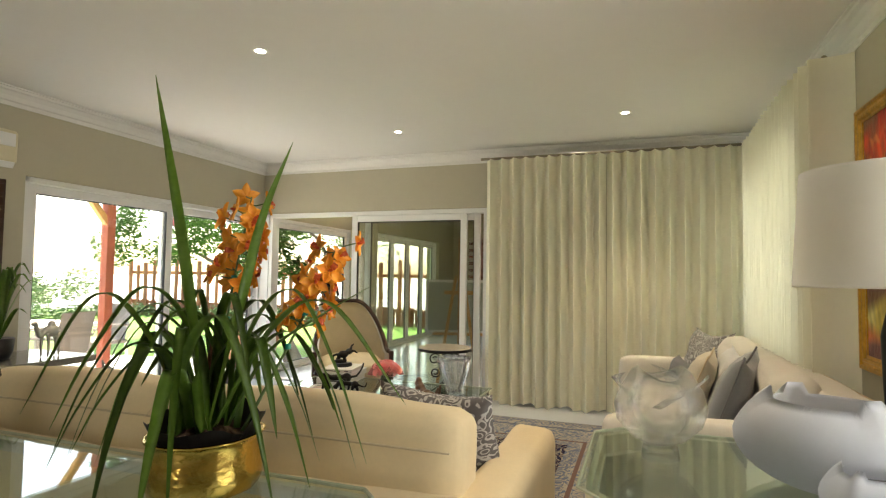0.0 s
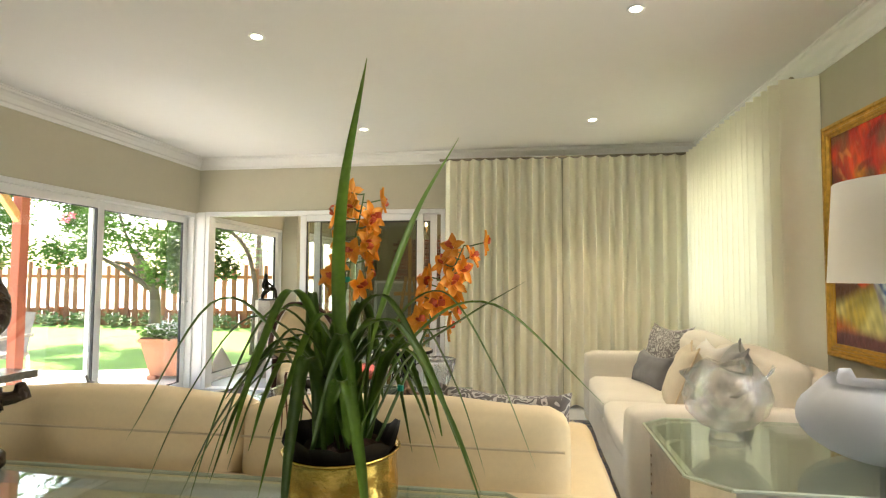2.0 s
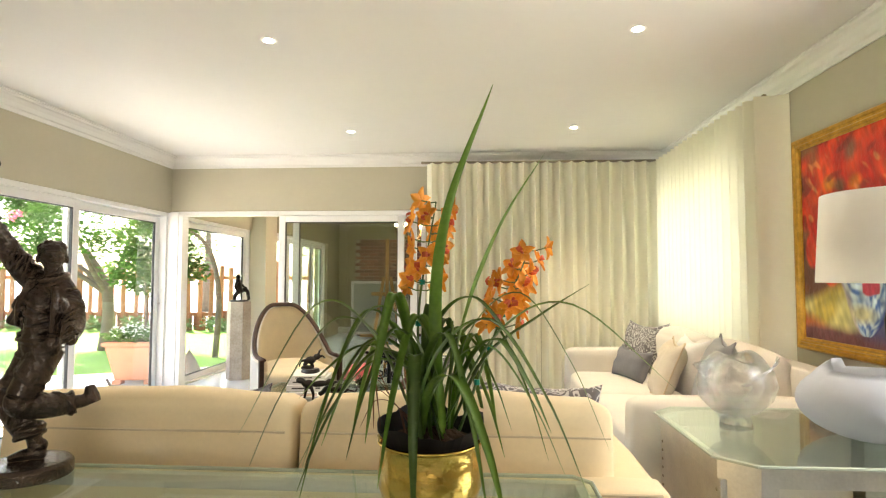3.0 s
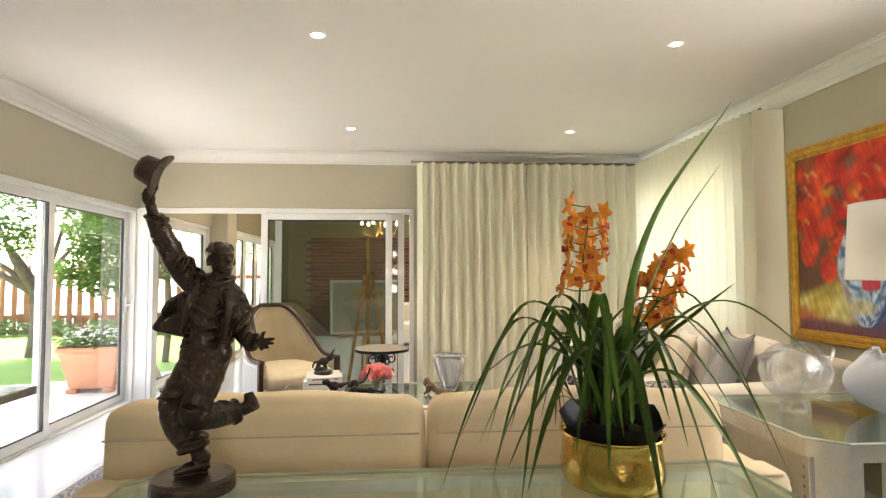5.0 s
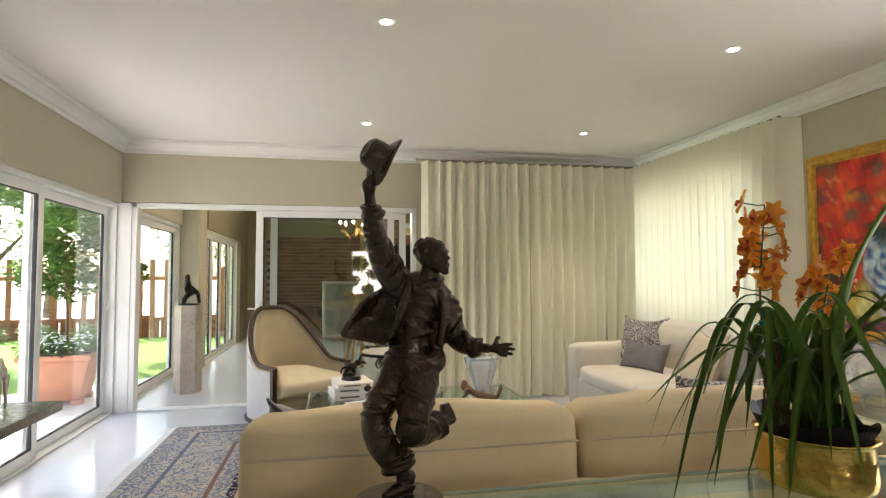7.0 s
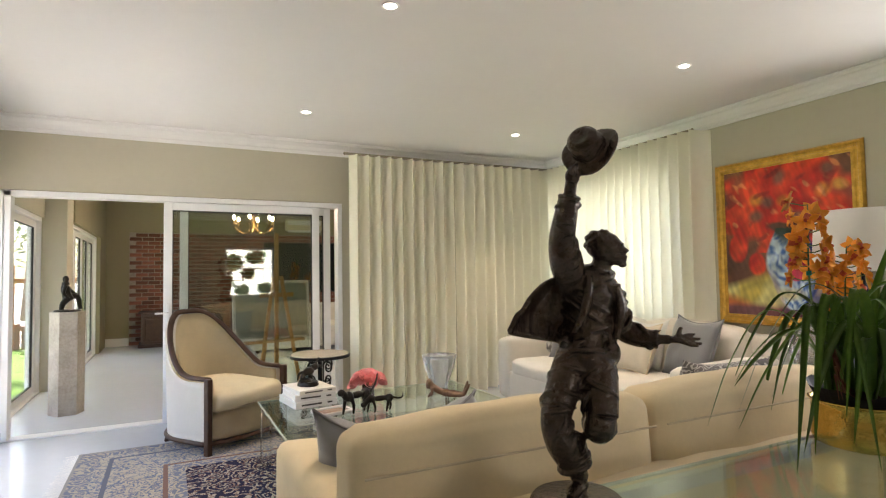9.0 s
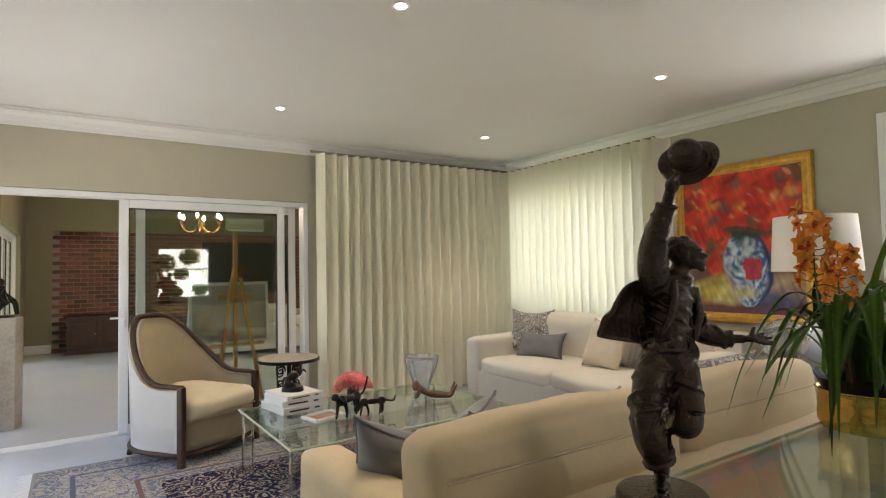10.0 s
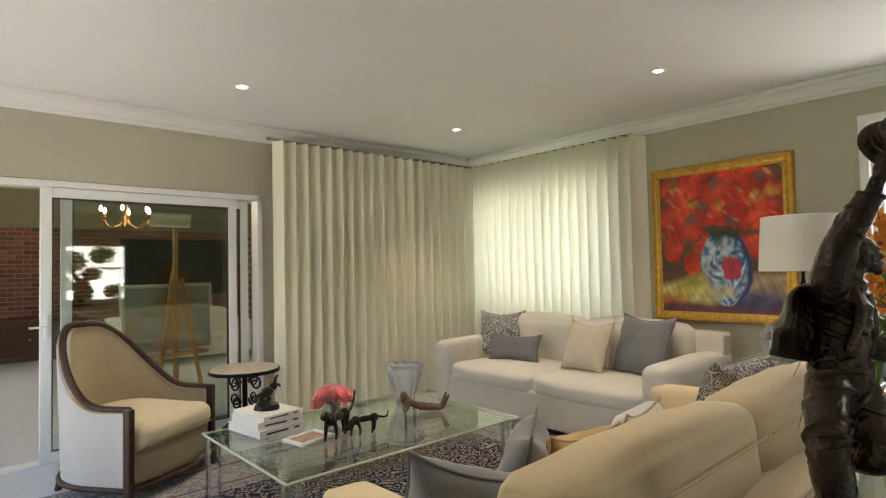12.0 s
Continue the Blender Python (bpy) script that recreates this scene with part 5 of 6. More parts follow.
def facet_vase(name, label, loc, prof, ribs, depth, twist, mat_, seg=64, inner=0.85):
    """A cut-crystal vessel, with flutes that wind about it."""
    top = thing(name, label, "vase", loc)
    outer = prof + [(r * inner, z) for r, z in prof[::-1][:-1]] + [(0.001, prof[0][1] + 0.03)]
    b = lathe(outer, seg, wobble=lambda t, a: ((1 + depth * abs(math.sin(ribs * a / 2 + twist * t)) if t < 0.52 else 1), 0))
    part("body", b, mat_, top, smooth=True)
    return top


fv = thing("fish_vase", "clear crystal vase moulded with leaping fish", "vase", (0.25, 2.18, SZ))
part("base", lathe([(0.062, 0), (0.066, 0.006), (0.060, 0.05), (0.05, 0.056), (0.0, 0.056)], 32), CRYSTAL, fv, "clear crystal foot", smooth=True)
b = lathe([(0.045, 0.056), (0.09, 0.075), (0.135, 0.13), (0.148, 0.19), (0.135, 0.25), (0.105, 0.295), (0.085, 0.31), (0.075, 0.30), (0.09, 0.26), (0.11, 0.19), (0.09, 0.12), (0.03, 0.085)], 72,
          wobble=lambda t, a: (1 + (0.07 * math.sin(2 * a + 8 * t) + 0.035 * math.sin(5 * a - 9 * t)) * (1 if t < 0.6 else 0.5), 0.02 * math.sin(2 * a + 1) if 0.4 < t < 0.65 else 0))
part("body", b, CRYSTAL, fv, smooth=True)
for k in range(3):
    a = k * 2.094 + 0.4
    fin = grid_mesh(lambda u, v, a=a: ((0.118 + 0.045 * v + 0.006 * math.cos(28 * u)) * math.cos(a + 0.9 * v + 0.75 * (u - 0.5) * (0.35 + v)), (0.118 + 0.045 * v + 0.006 * math.cos(28 * u)) * math.sin(a + 0.9 * v + 0.75 * (u - 0.5) * (0.35 + v)), 0.20 + 0.09 * v + 0.05 * (u - 0.5) * v), 18, 6)
    bmesh.ops.solidify(fin, geom=fin.faces[:], thickness=0.010)
    part("fin", fin, CRYSTAL, fv, "fluted crystal fish tail", smooth=True)


def petal_vase(label, loc, r, h, notch, rz):
    """A flattened porcelain globe with a torn petal mouth."""
    top = thing("white_vase", label, "vase", loc, rz, "white porcelain vases")
    prof = []
    for k in range(15):
        t = k / 14
        a = -math.pi / 2 + t * math.pi * 0.80
        prof.append((max(0.25 if k == 0 else 0.02, math.cos(a)) * r, h * 0.5 + h * 0.54 * math.sin(a)))
    prof[0] = (r * 0.35, 0.0)

    def lip(t, a):
        if t < 0.8:
            return (1, 0)
        w = (t - 0.8) / 0.2
        return (1, w * notch * (0.9 if 0.1 < math.cos(2 * a + 0.6) < 0.75 else 0.0))
    b = bmesh.new()
    rings = []
    for i, (rr, z) in enumerate(prof):
        rings.append([b.verts.new((rr * math.cos(k * math.pi / 28), rr * 0.78 * math.sin(k * math.pi / 28), z + lip(i / 14, k * math.pi / 28)[1])) for k in range(56)])
    b.faces.new(rings[0][::-1])
    for p, q in zip(rings, rings[1:]):
        for k in range(56):
            b.faces.new((p[k], p[(k + 1) % 56], q[(k + 1) % 56], q[k]))
    bmesh.ops.solidify(b, geom=b.faces[:], thickness=0.008)
    part("body", b, CERAMIC, top, smooth=True)
    # flat dark disc below the mouth, its colour painting the inner shade
    part("inside", lathe([(r * 0.5, h * 0.72), (r * 0.52, h * 0.73), (0.0, h * 0.731)], 32, sy=0.78), CERAMIC_SHADE, top, "dark disc for the shade inside")
    return top


petal_vase("large matt white porcelain vase with a cut petal mouth", (0.74, 2.06, SZ), 0.275, 0.285, 0.040, -20)
petal_vase("small matt white porcelain vase with a cut mouth", (0.77, 1.80, SZ), 0.15, 0.15, 0.02, 40)

lamp = thing("table_lamp", "table lamp with a white drum shade and dark stem", "lamp", (0.98, 2.28, SZ))
part("base", lathe([(0.085, 0), (0.088, 0.006), (0.08, 0.018), (0.03, 0.03), (0.016, 0.05), (0.0, 0.051)], 28), IRON, lamp, "black lamp foot", smooth=True)
part("stem", lathe([(0.016, 0.05), (0.022, 0.12), (0.030, 0.30), (0.034, 0.46), (0.022, 0.52), (0.012, 0.56), (0.010, 0.70), (0.0, 0.70)], 20), IRON, lamp, "black tapered stem", smooth=True)
sh = bmesh.new()
rg = []
for z, r in ((0.62, 0.285), (0.63, 0.2855), (1.01, 0.2605), (1.02, 0.26)):
    rg.append([sh.verts.new((r * math.cos(k * math.pi / 32), r * math.sin(k * math.pi / 32), z)) for k in range(64)])
for p, q in zip(rg, rg[1:]):
    for k in range(64):
        sh.faces.new((p[k], p[(k + 1) % 64], q[(k + 1) % 64], q[k]))
bmesh.ops.solidify(sh, geom=sh.faces[:], thickness=0.003)
part("shade", sh, SHADE, lamp, "white drum shade", smooth=True)
part("spider", tube([(-0.26, 0, 0.98), (0.26, 0, 0.98)], 0.003, 6), RAIL, lamp)

# ---- painting ----
PW, PH = 1.20, 1.40
pa = thing("painting", "gilt-framed oil painting of red flowers in a blue vase", "painting", (EX - 0.004, 3.0, 0.885), -90)
fr = bmesh.new()
steps = [(0.0, 0.012), (0.012, 0.034), (0.03, 0.036), (0.036, 0.026), (0.048, 0.026), (0.054, 0.034), (0.066, 0.032), (0.072, 0.020), (0.085, 0.020), (0.086, 0.012)]
rings = []
for ins_, d in [(0.0, 0.0)] + steps:
    rings.append([fr.verts.new((x, -d, z)) for x, z in ((-PW / 2 + ins_, ins_), (PW / 2 - ins_, ins_), (PW / 2 - ins_, PH - ins_), (-PW / 2 + ins_, PH - ins_))])
for p, q in zip(rings, rings[1:]):
    for k in range(4):
        fr.faces.new((p[k], p[(k + 1) % 4], q[(k + 1) % 4], q[k]))
bmesh.ops.recalc_face_normals(fr, faces=fr.faces)
part("frame", fr, GOLD, pa, "stepped antique gilt frame")


def pigment(u, v):
    """Oil colours at u across, v up: red blooms, a blue vase, a yellow table."""
    def nz(s, o=0.0):
        return noise.noise((u * s + o, v * s * 1.15 - o, o * 1.7))

    def cl(q):
        return max(0.0, min(1.0, q))
    x, y = u + nz(3.0, 1.0) * 0.045, v + nz(3.0, 5.0) * 0.045
    stroke = noise.noise((u * 34 + v * 14, v * 9 - u * 5, 2.0)) * 0.5 + noise.noise((u * 12 - v * 9, v * 16, 7.0)) * 0.5
    brown = Vector((0.25, 0.085, 0.035)).lerp(Vector((0.14, 0.05, 0.03)), cl(0.5 + 1.2 * nz(3.5, 17.0)))
    col = brown.copy()
    # red blooms that fan out upwards
    fan = math.hypot((x - 0.50) / 0.52, (y - 0.80) / 0.36)
    gate = 1.15 - fan + 0.55 * nz(4.2, 9.0) + 0.25 * nz(9.0, 3.0)
    red = Vector((0.60, 0.016, 0.010)).lerp(Vector((0.84, 0.075, 0.022)), cl(0.5 + 1.5 * nz(7, 4.0)))
    if y > 0.42:
        col = col.lerp(red, cl(gate * 4))
        for bx, by, c in ((0.27, 0.80, (0.74, 0.26, 0.03)), (0.50, 0.78, (0.78, 0.20, 0.02)), (0.80, 0.78, (0.62, 0.22, 0.03)), (0.92, 0.80, (0.66, 0.30, 0.04))):
            col = col.lerp(Vector(c), cl(1.5 - 20 * math.hypot(x - bx, (y - by) * 1.5)))
        for bx, by in ((0.26, 0.68), (0.36, 0.78), (0.62, 0.66), (0.85, 0.90), (0.47, 0.93)):
            col = col.lerp(Vector((0.13, 0.09, 0.055)), 0.8 * cl(1.6 - 22 * math.hypot(x - bx, (y - by) * 1.2)))
        # short pale dabs
        dab = noise.noise((u * 7.0 - v * 5.0, v * 20.0 + u * 15.0, 11.0)) + 0.4 * nz(4.0, 27.0)
        col = col.lerp(Vector((0.84, 0.30, 0.10)), 0.75 * cl((dab - 0.34) * 5))
        dark = noise.noise((u * 6.0 + v * 4.0, v * 13.0 - u * 7.0, 21.0))
        col = col.lerp(Vector((0.26, 0.012, 0.012)), 0.7 * cl((dark - 0.28) * 5))
    for bx, by, r in ((0.13, 0.47, 0.085), (0.27, 0.345, 0.075), (0.82, 0.50, 0.11)):
        col = col.lerp(red, cl((1.0 - math.hypot(x - bx, (y - by) * 0.85) / r) * 5))
    # table, its light and shadows
    low = cl((0.285 + 0.16 * (u - 0.25) * (1 if u < 0.5 else 0.3) - y) * 16)
    tab = Vector((0.52, 0.40, 0.07)).lerp(Vector((0.66, 0.60, 0.22)), cl(0.4 + 2.2 * nz(5, 2.0)))
    if u > 0.62:
        tab = Vector((0.55, 0.42, 0.24)).lerp(Vector((0.30, 0.20, 0.16)), cl(0.4 + 2.0 * nz(6, 19.0)))
    tab = tab.lerp(Vector((0.60, 0.15, 0.035)), cl((0.17 - y - 0.35 * u) * 14))
    tab = tab.lerp(Vector((0.17, 0.055, 0.065)), cl((0.075 + 0.03 * nz(5, 6.0) - y + 0.05 * u) * 22))
    tab = tab.lerp(Vector((0.045, 0.05, 0.17)), 0.9 * cl(1.6 - 5 * math.hypot((x - 0.72) * 0.9, (y - 0.11) * 3.4)))
    col = col.lerp(tab, low)
    # vase: wide shoulders and a narrow foot
    h = cl((y - 0.06) / 0.50)
    half = 0.012 + 0.20 * math.sin(math.pi * min(1.0, 0.03 + 0.80 * h ** 0.80)) ** 0.9
    cx = 0.545 + 0.03 * (1 - h)
    d = (x - cx) / half
    if 0.06 < y < 0.57 and abs(d) < 1.12:
        swirl = noise.noise((d * 2.6 + 3.0 * nz(6, 33.0), v * 16.0 - abs(d) * 3, 3.0)) + 0.6 * noise.noise((d * 6 + nz(7, 4.0) * 3, v * 30, 8.0))
        vs = Vector((0.045, 0.13, 0.40)).lerp(Vector((0.56, 0.68, 0.74)), cl(0.60 + 1.3 * swirl - 0.35 * max(0, d)))
        vs = vs.lerp(Vector((0.02, 0.035, 0.20)), cl((d - 0.68) * 5))
        vs = vs.lerp(Vector((0.52, 0.38, 0.30)), 0.7 * cl((-d - 0.70) * 5) * cl((0.55 - h) * 4))
        vs = vs.lerp(Vector((0.60, 0.52, 0.20)), 0.8 * cl(1.5 - 16 * math.hypot((x - 0.52) * 0.6, (y - 0.155) * 1.7)))
        vs = vs.lerp(Vector((0.03, 0.06, 0.055)), cl((h - 0.86 + 0.12 * nz(9, 13.0)) * 9))
        px, py = (u - 0.60) / 0.075, (v - 0.315) / 0.082
        vs = vs.lerp(Vector((0.58, 0.035, 0.075)), cl((1.1 - max(abs(px), abs(py)) - 0.25 * abs(px * py) + 0.3 * nz(12, 3.0)) * 7))
        col = col.lerp(vs, cl((1.06 - abs(d)) * 9))
    # dark leaves at the mouth
    leaf = math.hypot((x - 0.56) / 0.26, (y - 0.575) / 0.05) + 0.6 * nz(11, 41.0)
    col = col.lerp(Vector((0.025, 0.05, 0.03)), 0.85 * cl((0.95 - leaf) * 3))
    k = 1 + 0.7 * stroke
    return (max(0.004, col.x * k), max(0.004, col.y * k), max(0.004, col.z * k), 1)


cv = bmesh.new()
layer = cv.verts.layers.float_color.new("pigment")
iw, ih, nu, nv = PW - 0.17, PH - 0.17, 170, 200
g = []
for i in range(nu + 1):
    row = []
    for j in range(nv + 1):
        u, v = i / nu, j / nv
        q = cv.verts.new((-iw / 2 + iw * u, -0.014 - 0.0016 * noise.noise((u * 40, v * 40, 1)), 0.085 + ih * v))
        q[layer] = pigment(u, v)
        row.append(q)
    g.append(row)
for i in range(nu):
    for j in range(nv):
        cv.faces.new((g[i][j], g[i + 1][j], g[i + 1][j + 1], g[i][j + 1]))
OIL = mat("oil paint", (0.3, 0.1, 0.05), 0.42, bump=0.3, bscale=90)
n_, l_ = OIL.node_tree.nodes, OIL.node_tree.links
at_ = n_.new("ShaderNodeAttribute")
at_.attribute_name = "pigment"
l_.new(at_.outputs["Color"], n_["Principled BSDF"].inputs["Base Color"])
part("canvas", cv, OIL, pa, "oil painting of red blooms and a blue vase", smooth=True)

# ---- armchair ----
ac = thing("armchair", "tub armchair in biscuit and white fabric with walnut trim", "armchair", (-2.78, 5.38, 0), 34)
ac.scale = (1.02, 1.04, 1.0)
# local -y is the front; the shell runs round the back


def shell(a):
    """Plan point of the shell at a (0: back, +-1: the two fronts), and the height of its top there."""
    s = abs(a)
    if s < 0.74:
        th = a / 0.74 * math.pi / 2
        x, y = 0.40 * math.sin(th), -0.10 + 0.44 * math.cos(th)
    else:
        x, y = math.copysign(0.40 - 0.015 * (s - 0.74) / 0.26, a), -0.10 - 0.28 * (s - 0.74) / 0.26
    e = max(0, min(1, (s - 0.10) / 0.74))
    h = 1.06 - (1.06 - 0.575) * (e * e * (3 - 2 * e))
    return x, y, h


def in_shell(b):
    """Narrow a block towards the round back."""
    for v in b.verts:
        if v.co.y > -0.10:
            v.co.x *= math.sqrt(max(0.03, 1 - ((v.co.y + 0.10) / 0.45) ** 2))
    return b


N = 48
AA = [-1 + 2 * k / N for k in range(N + 1)]


def wall_of(inset, material, nm, lab, z0, drop):
    b = bmesh.new()
    rows = []
    for a in AA:
        x, y, h = shell(a)
        dx, dy = x, y + 0.10 if y > -0.10 else 0
        ln = math.hypot(dx, dy) or 1
        lean = 0.06 * max(0, math.cos(a * 1.9))
        rows.append([b.verts.new((x - dx / ln * inset, y - dy / ln * inset + lean * (z0 + (h - drop - z0) * k / 10 - 0.3), z0 + (h - drop - z0) * k / 10)) for k in range(11)])
    for p, q in zip(rows, rows[1:]):
        for k in range(10):
            b.faces.new((p[k], q[k], q[k + 1], p[k + 1]))
    bmesh.ops.solidify(b, geom=b.faces[:], thickness=0.012)
    part(nm, b, material, ac, lab, smooth=True)


wall_of(0.0, CHAIR_WHITE, "outer_shell", "white fabric outside", 0.10, 0.02)
wall_of(0.075, CHAIRFAB, "inner_back", "biscuit fabric inside back", 0.30, 0.02)
tp = []
for a in AA:
    x, y, h = shell(a)
    dx, dy = x, y + 0.10 if y > -0.10 else 0
    ln = math.hypot(dx, dy) or 1
    lean = 0.06 * max(0, math.cos(a * 1.9))
    tp.append((x - dx / ln * 0.035, y - dy / ln * 0.035 + lean * (h - 0.3), h))
part("top_rail", tube(tp, 0.024, 8, flat=0.8), WALNUT, ac, "dark walnut top rail", smooth=True)
for sx in (-1, 1):
    part("front_post", box(sx * 0.375 - 0.022, sx * 0.375 + 0.022, -0.425, -0.375, 0.0, 0.585, 0.008), WALNUT, ac)
    part("back_leg", tube([(sx * 0.24, 0.22, 0.12), (sx * 0.25, 0.26, 0.0)], [0.03, 0.02], 8), WALNUT, ac)
bs = [(shell(a)[0] * 1.005, shell(a)[1] * 1.005 + 0.0) for a in AA]
sk = bmesh.new()
tube([(x, y, 0.095) for x, y in bs], 0.018, 8, sk)
part("base_rail", sk, WALNUT, ac, smooth=True)
fb = grid_mesh(lambda u, v: (-0.35 + 0.70 * u, -0.395 - 0.065 * (1 - (2 * u - 1) ** 2), 0.115 + 0.20 * v), 16, 4)
bmesh.ops.solidify(fb, geom=fb.faces[:], thickness=0.02)
part("front_panel", fb, CHAIRFAB, ac, smooth=True)
part("front_rail", tube([(-0.36 + 0.72 * k / 12, -0.40 - 0.065 * (1 - (k / 6 - 1) ** 2), 0.095) for k in range(13)], 0.017, 8), WALNUT, ac, smooth=True)
part("seat", in_shell(moved(seat_block(0.66, 0.74, 0.16, 0.06, 0.045), 0, -0.085, 0.395)), CHAIRFAB, ac, "biscuit fabric seat cushion", smooth=True)
part("seat_piping", tube([(-0.33 + 0.66 * k / 12, -0.435 - 0.01 * (1 - (k / 6 - 1) ** 2), 0.335) for k in range(13)], 0.005, 6), PIPING, ac)
part("deck", in_shell(moved(seat_block(0.66, 0.68, 0.22, 0.02, 0.0), 0, -0.04, 0.21)), CHAIRFAB, ac)

# ---- coffee table ----
KZ = 0.44
BRONZE_BROWN = mat("warm brown bronze", (0.13, 0.065, 0.036), 0.35, 0.5, var=0.4, scale=25, second=(0.22, 0.13, 0.08))
kx, ky = 0.79, 0.55
kt = thing("coffee_table", "large clear acrylic and glass coffee table", "coffee table", (-1.76, 3.91, 0.012))
part("tabletop", box(-kx, kx, -ky, ky, KZ - 0.014, KZ), GLASS_TOP, kt, "clear glass top")
ed = bmesh.new()
for (x0, y0), (x1, y1) in (((-kx, -ky), (kx, -ky)), ((kx, -ky), (kx, ky)), ((kx, ky), (-kx, ky)), ((-kx, ky), (-kx, -ky))):
    tube([(x0, y0, KZ - 0.007), (x1, y1, KZ - 0.007)], 0.0072, 6, ed)
part("glass_edge", ed, GLASS_EDGE, kt, "green ground glass edge")
for y in (-ky + 0.02, ky - 0.05):
    part("apron", box(-kx + 0.05, kx - 0.05, y, y + 0.03, KZ - 0.085, KZ - 0.0145, 0.003), LUCITE, kt)
for x in (-kx + 0.02, kx - 0.05):
    part("apron", box(x, x + 0.03, -ky + 0.05, ky - 0.05, KZ - 0.085, KZ - 0.0145, 0.003), LUCITE, kt)
for sx in (-1, 1):
    for sy in (-1, 1):
        part("leg", box(sx * (kx - 0.045) - 0.035, sx * (kx - 0.045) + 0.035, sy * (ky - 0.045) - 0.035, sy * (ky - 0.045) + 0.035, 0.0, KZ - 0.0145, 0.008), ACRYLIC, kt)
TT = KZ + 0.012


PRINT = mat("dark print", (0.05, 0.045, 0.04), 0.5)


def book(label, loc, rz, w, d, h, cover):
    bk = thing("book", label, "book", loc, rz, "books on the coffee table")
    part("page_block", box(-w / 2 + 0.004, w / 2 - 0.006, -d / 2 + 0.006, d / 2 - 0.006, 0.004, h - 0.004), PAPER, bk, "cream page block")
    cvb = box(-w / 2, w / 2, -d / 2, d / 2, 0, 0.004, 0.001)
    box(-w / 2, w / 2, -d / 2, d / 2, h - 0.004, h, 0.001, bm=cvb)
    box(-w / 2, w / 2, -d / 2, -d / 2 + 0.004, 0.004, h - 0.004, bm=cvb)
    part("cover", cvb, cover, bk)
    part("spine_print", box(-w * 0.36, w * 0.12, -d / 2 - 0.0012, -d / 2, h * 0.36, h * 0.62), PRINT, bk, "dark printed spine title")
    part("spine_print", box(w * 0.26, w * 0.38, -d / 2 - 0.0012, -d / 2, h * 0.36, h * 0.62), PRINT, bk, "dark printed spine title")
    return bk


book("thick white art book at the bottom of the stack", (-2.24, 4.27, TT), 8, 0.30, 0.36, 0.045, COVER)
book("white art book in the stack", (-2.23, 4.28, TT + 0.0455), 4, 0.29, 0.35, 0.042, COVER)
book("cream art book on top of the stack", (-2.23, 4.27, TT + 0.088), 10, 0.27, 0.33, 0.03, PAPER)
tray = thing("photo_tray", "small white tray with a red picture on the glass", "tray", (-2.16, 3.88, TT), 12)
part("rim", moved(sliding_panel(-0.12, 0.12, -0.09, 0.09, 0.025, 0.02), 0, 0, 0.010, 90), COVER, tray)
part("picture", box(-0.10, 0.10, -0.07, 0.07, 0.002, 0.008), mat("printed picture", (0.20, 0.06, 0.035), 0.3, var=0.5, scale=25, second=(0.55, 0.40, 0.28)), tray, "reddish printed picture")


def bronze_group(name, label, loc, rz, balls, tubes, material=None, disc=None):
    """A small cast figure from swellings and limbs, as one mesh."""
    b = bmesh.new()
    for c, r in balls:
        ball(c, r, b)
    for p, r in tubes:
        tube(spline(p, 3), [r[0] + (r[1] - r[0]) * i / (3 * (len(p) - 1)) for i in range(3 * (len(p) - 1) + 1)], 8, b)
    if disc:
        merge(b, lathe([(disc[0], 0), (disc[0] * 1.02, disc[1] * 0.3), (disc[0] * 0.9, disc[1]), (0, disc[1])], 20, wobble=lambda t, a: (1 + 0.08 * math.sin(3 * a), 0)))
    ob = mesh_ob(name, b, material or BRONZE_DARK, True)
    rm = ob.modifiers.new("blend", "REMESH")
    rm.mode, rm.voxel_size, rm.use_smooth_shade = "VOXEL", 0.004, True
    ob.matrix_world = pose(*loc, 0, 0, rz)
    return tagged(ob, label, "figurine")


def big_cat(loc, rz, k, head_drop, tail_up, label):
    S = lambda *p: tuple(q * k for q in p)
    bronze_group("cat_figurine", label, loc, rz,
                 [(S(-0.08, 0, 0.12), S(0.04, 0.03, 0.035)), (S(0.08, 0, 0.115), S(0.04, 0.03, 0.036)), (S(0, 0, 0.118), S(0.08, 0.022, 0.024)), (S(-0.145, 0, 0.135 - head_drop), S(0.03, 0.022, 0.024))],
                 [((S(-0.10, 0, 0.12), S(-0.12, 0, 0.13 - head_drop * 0.5), S(-0.14, 0, 0.135 - head_drop)), (0.026 * k, 0.02 * k)),
                  ((S(-0.09, 0.02, 0.11), S(-0.10, 0.02, 0.05), S(-0.11, 0.02, 0.004)), (0.015 * k, 0.007 * k)), ((S(-0.07, -0.02, 0.11), S(-0.05, -0.02, 0.05), S(-0.055, -0.02, 0.004)), (0.015 * k, 0.007 * k)),
                  ((S(0.08, 0.02, 0.11), S(0.10, 0.02, 0.05), S(0.09, 0.02, 0.004)), (0.018 * k, 0.007 * k)), ((S(0.07, -0.02, 0.11), S(0.06, -0.02, 0.05), S(0.05, -0.02, 0.004)), (0.018 * k, 0.007 * k)),
                  ((S(0.11, 0, 0.12), S(0.16, 0, 0.10 + tail_up * 0.3), S(0.20, 0, 0.09 + tail_up), S(0.21, 0, 0.13 + tail_up)), (0.010 * k, 0.006 * k))])


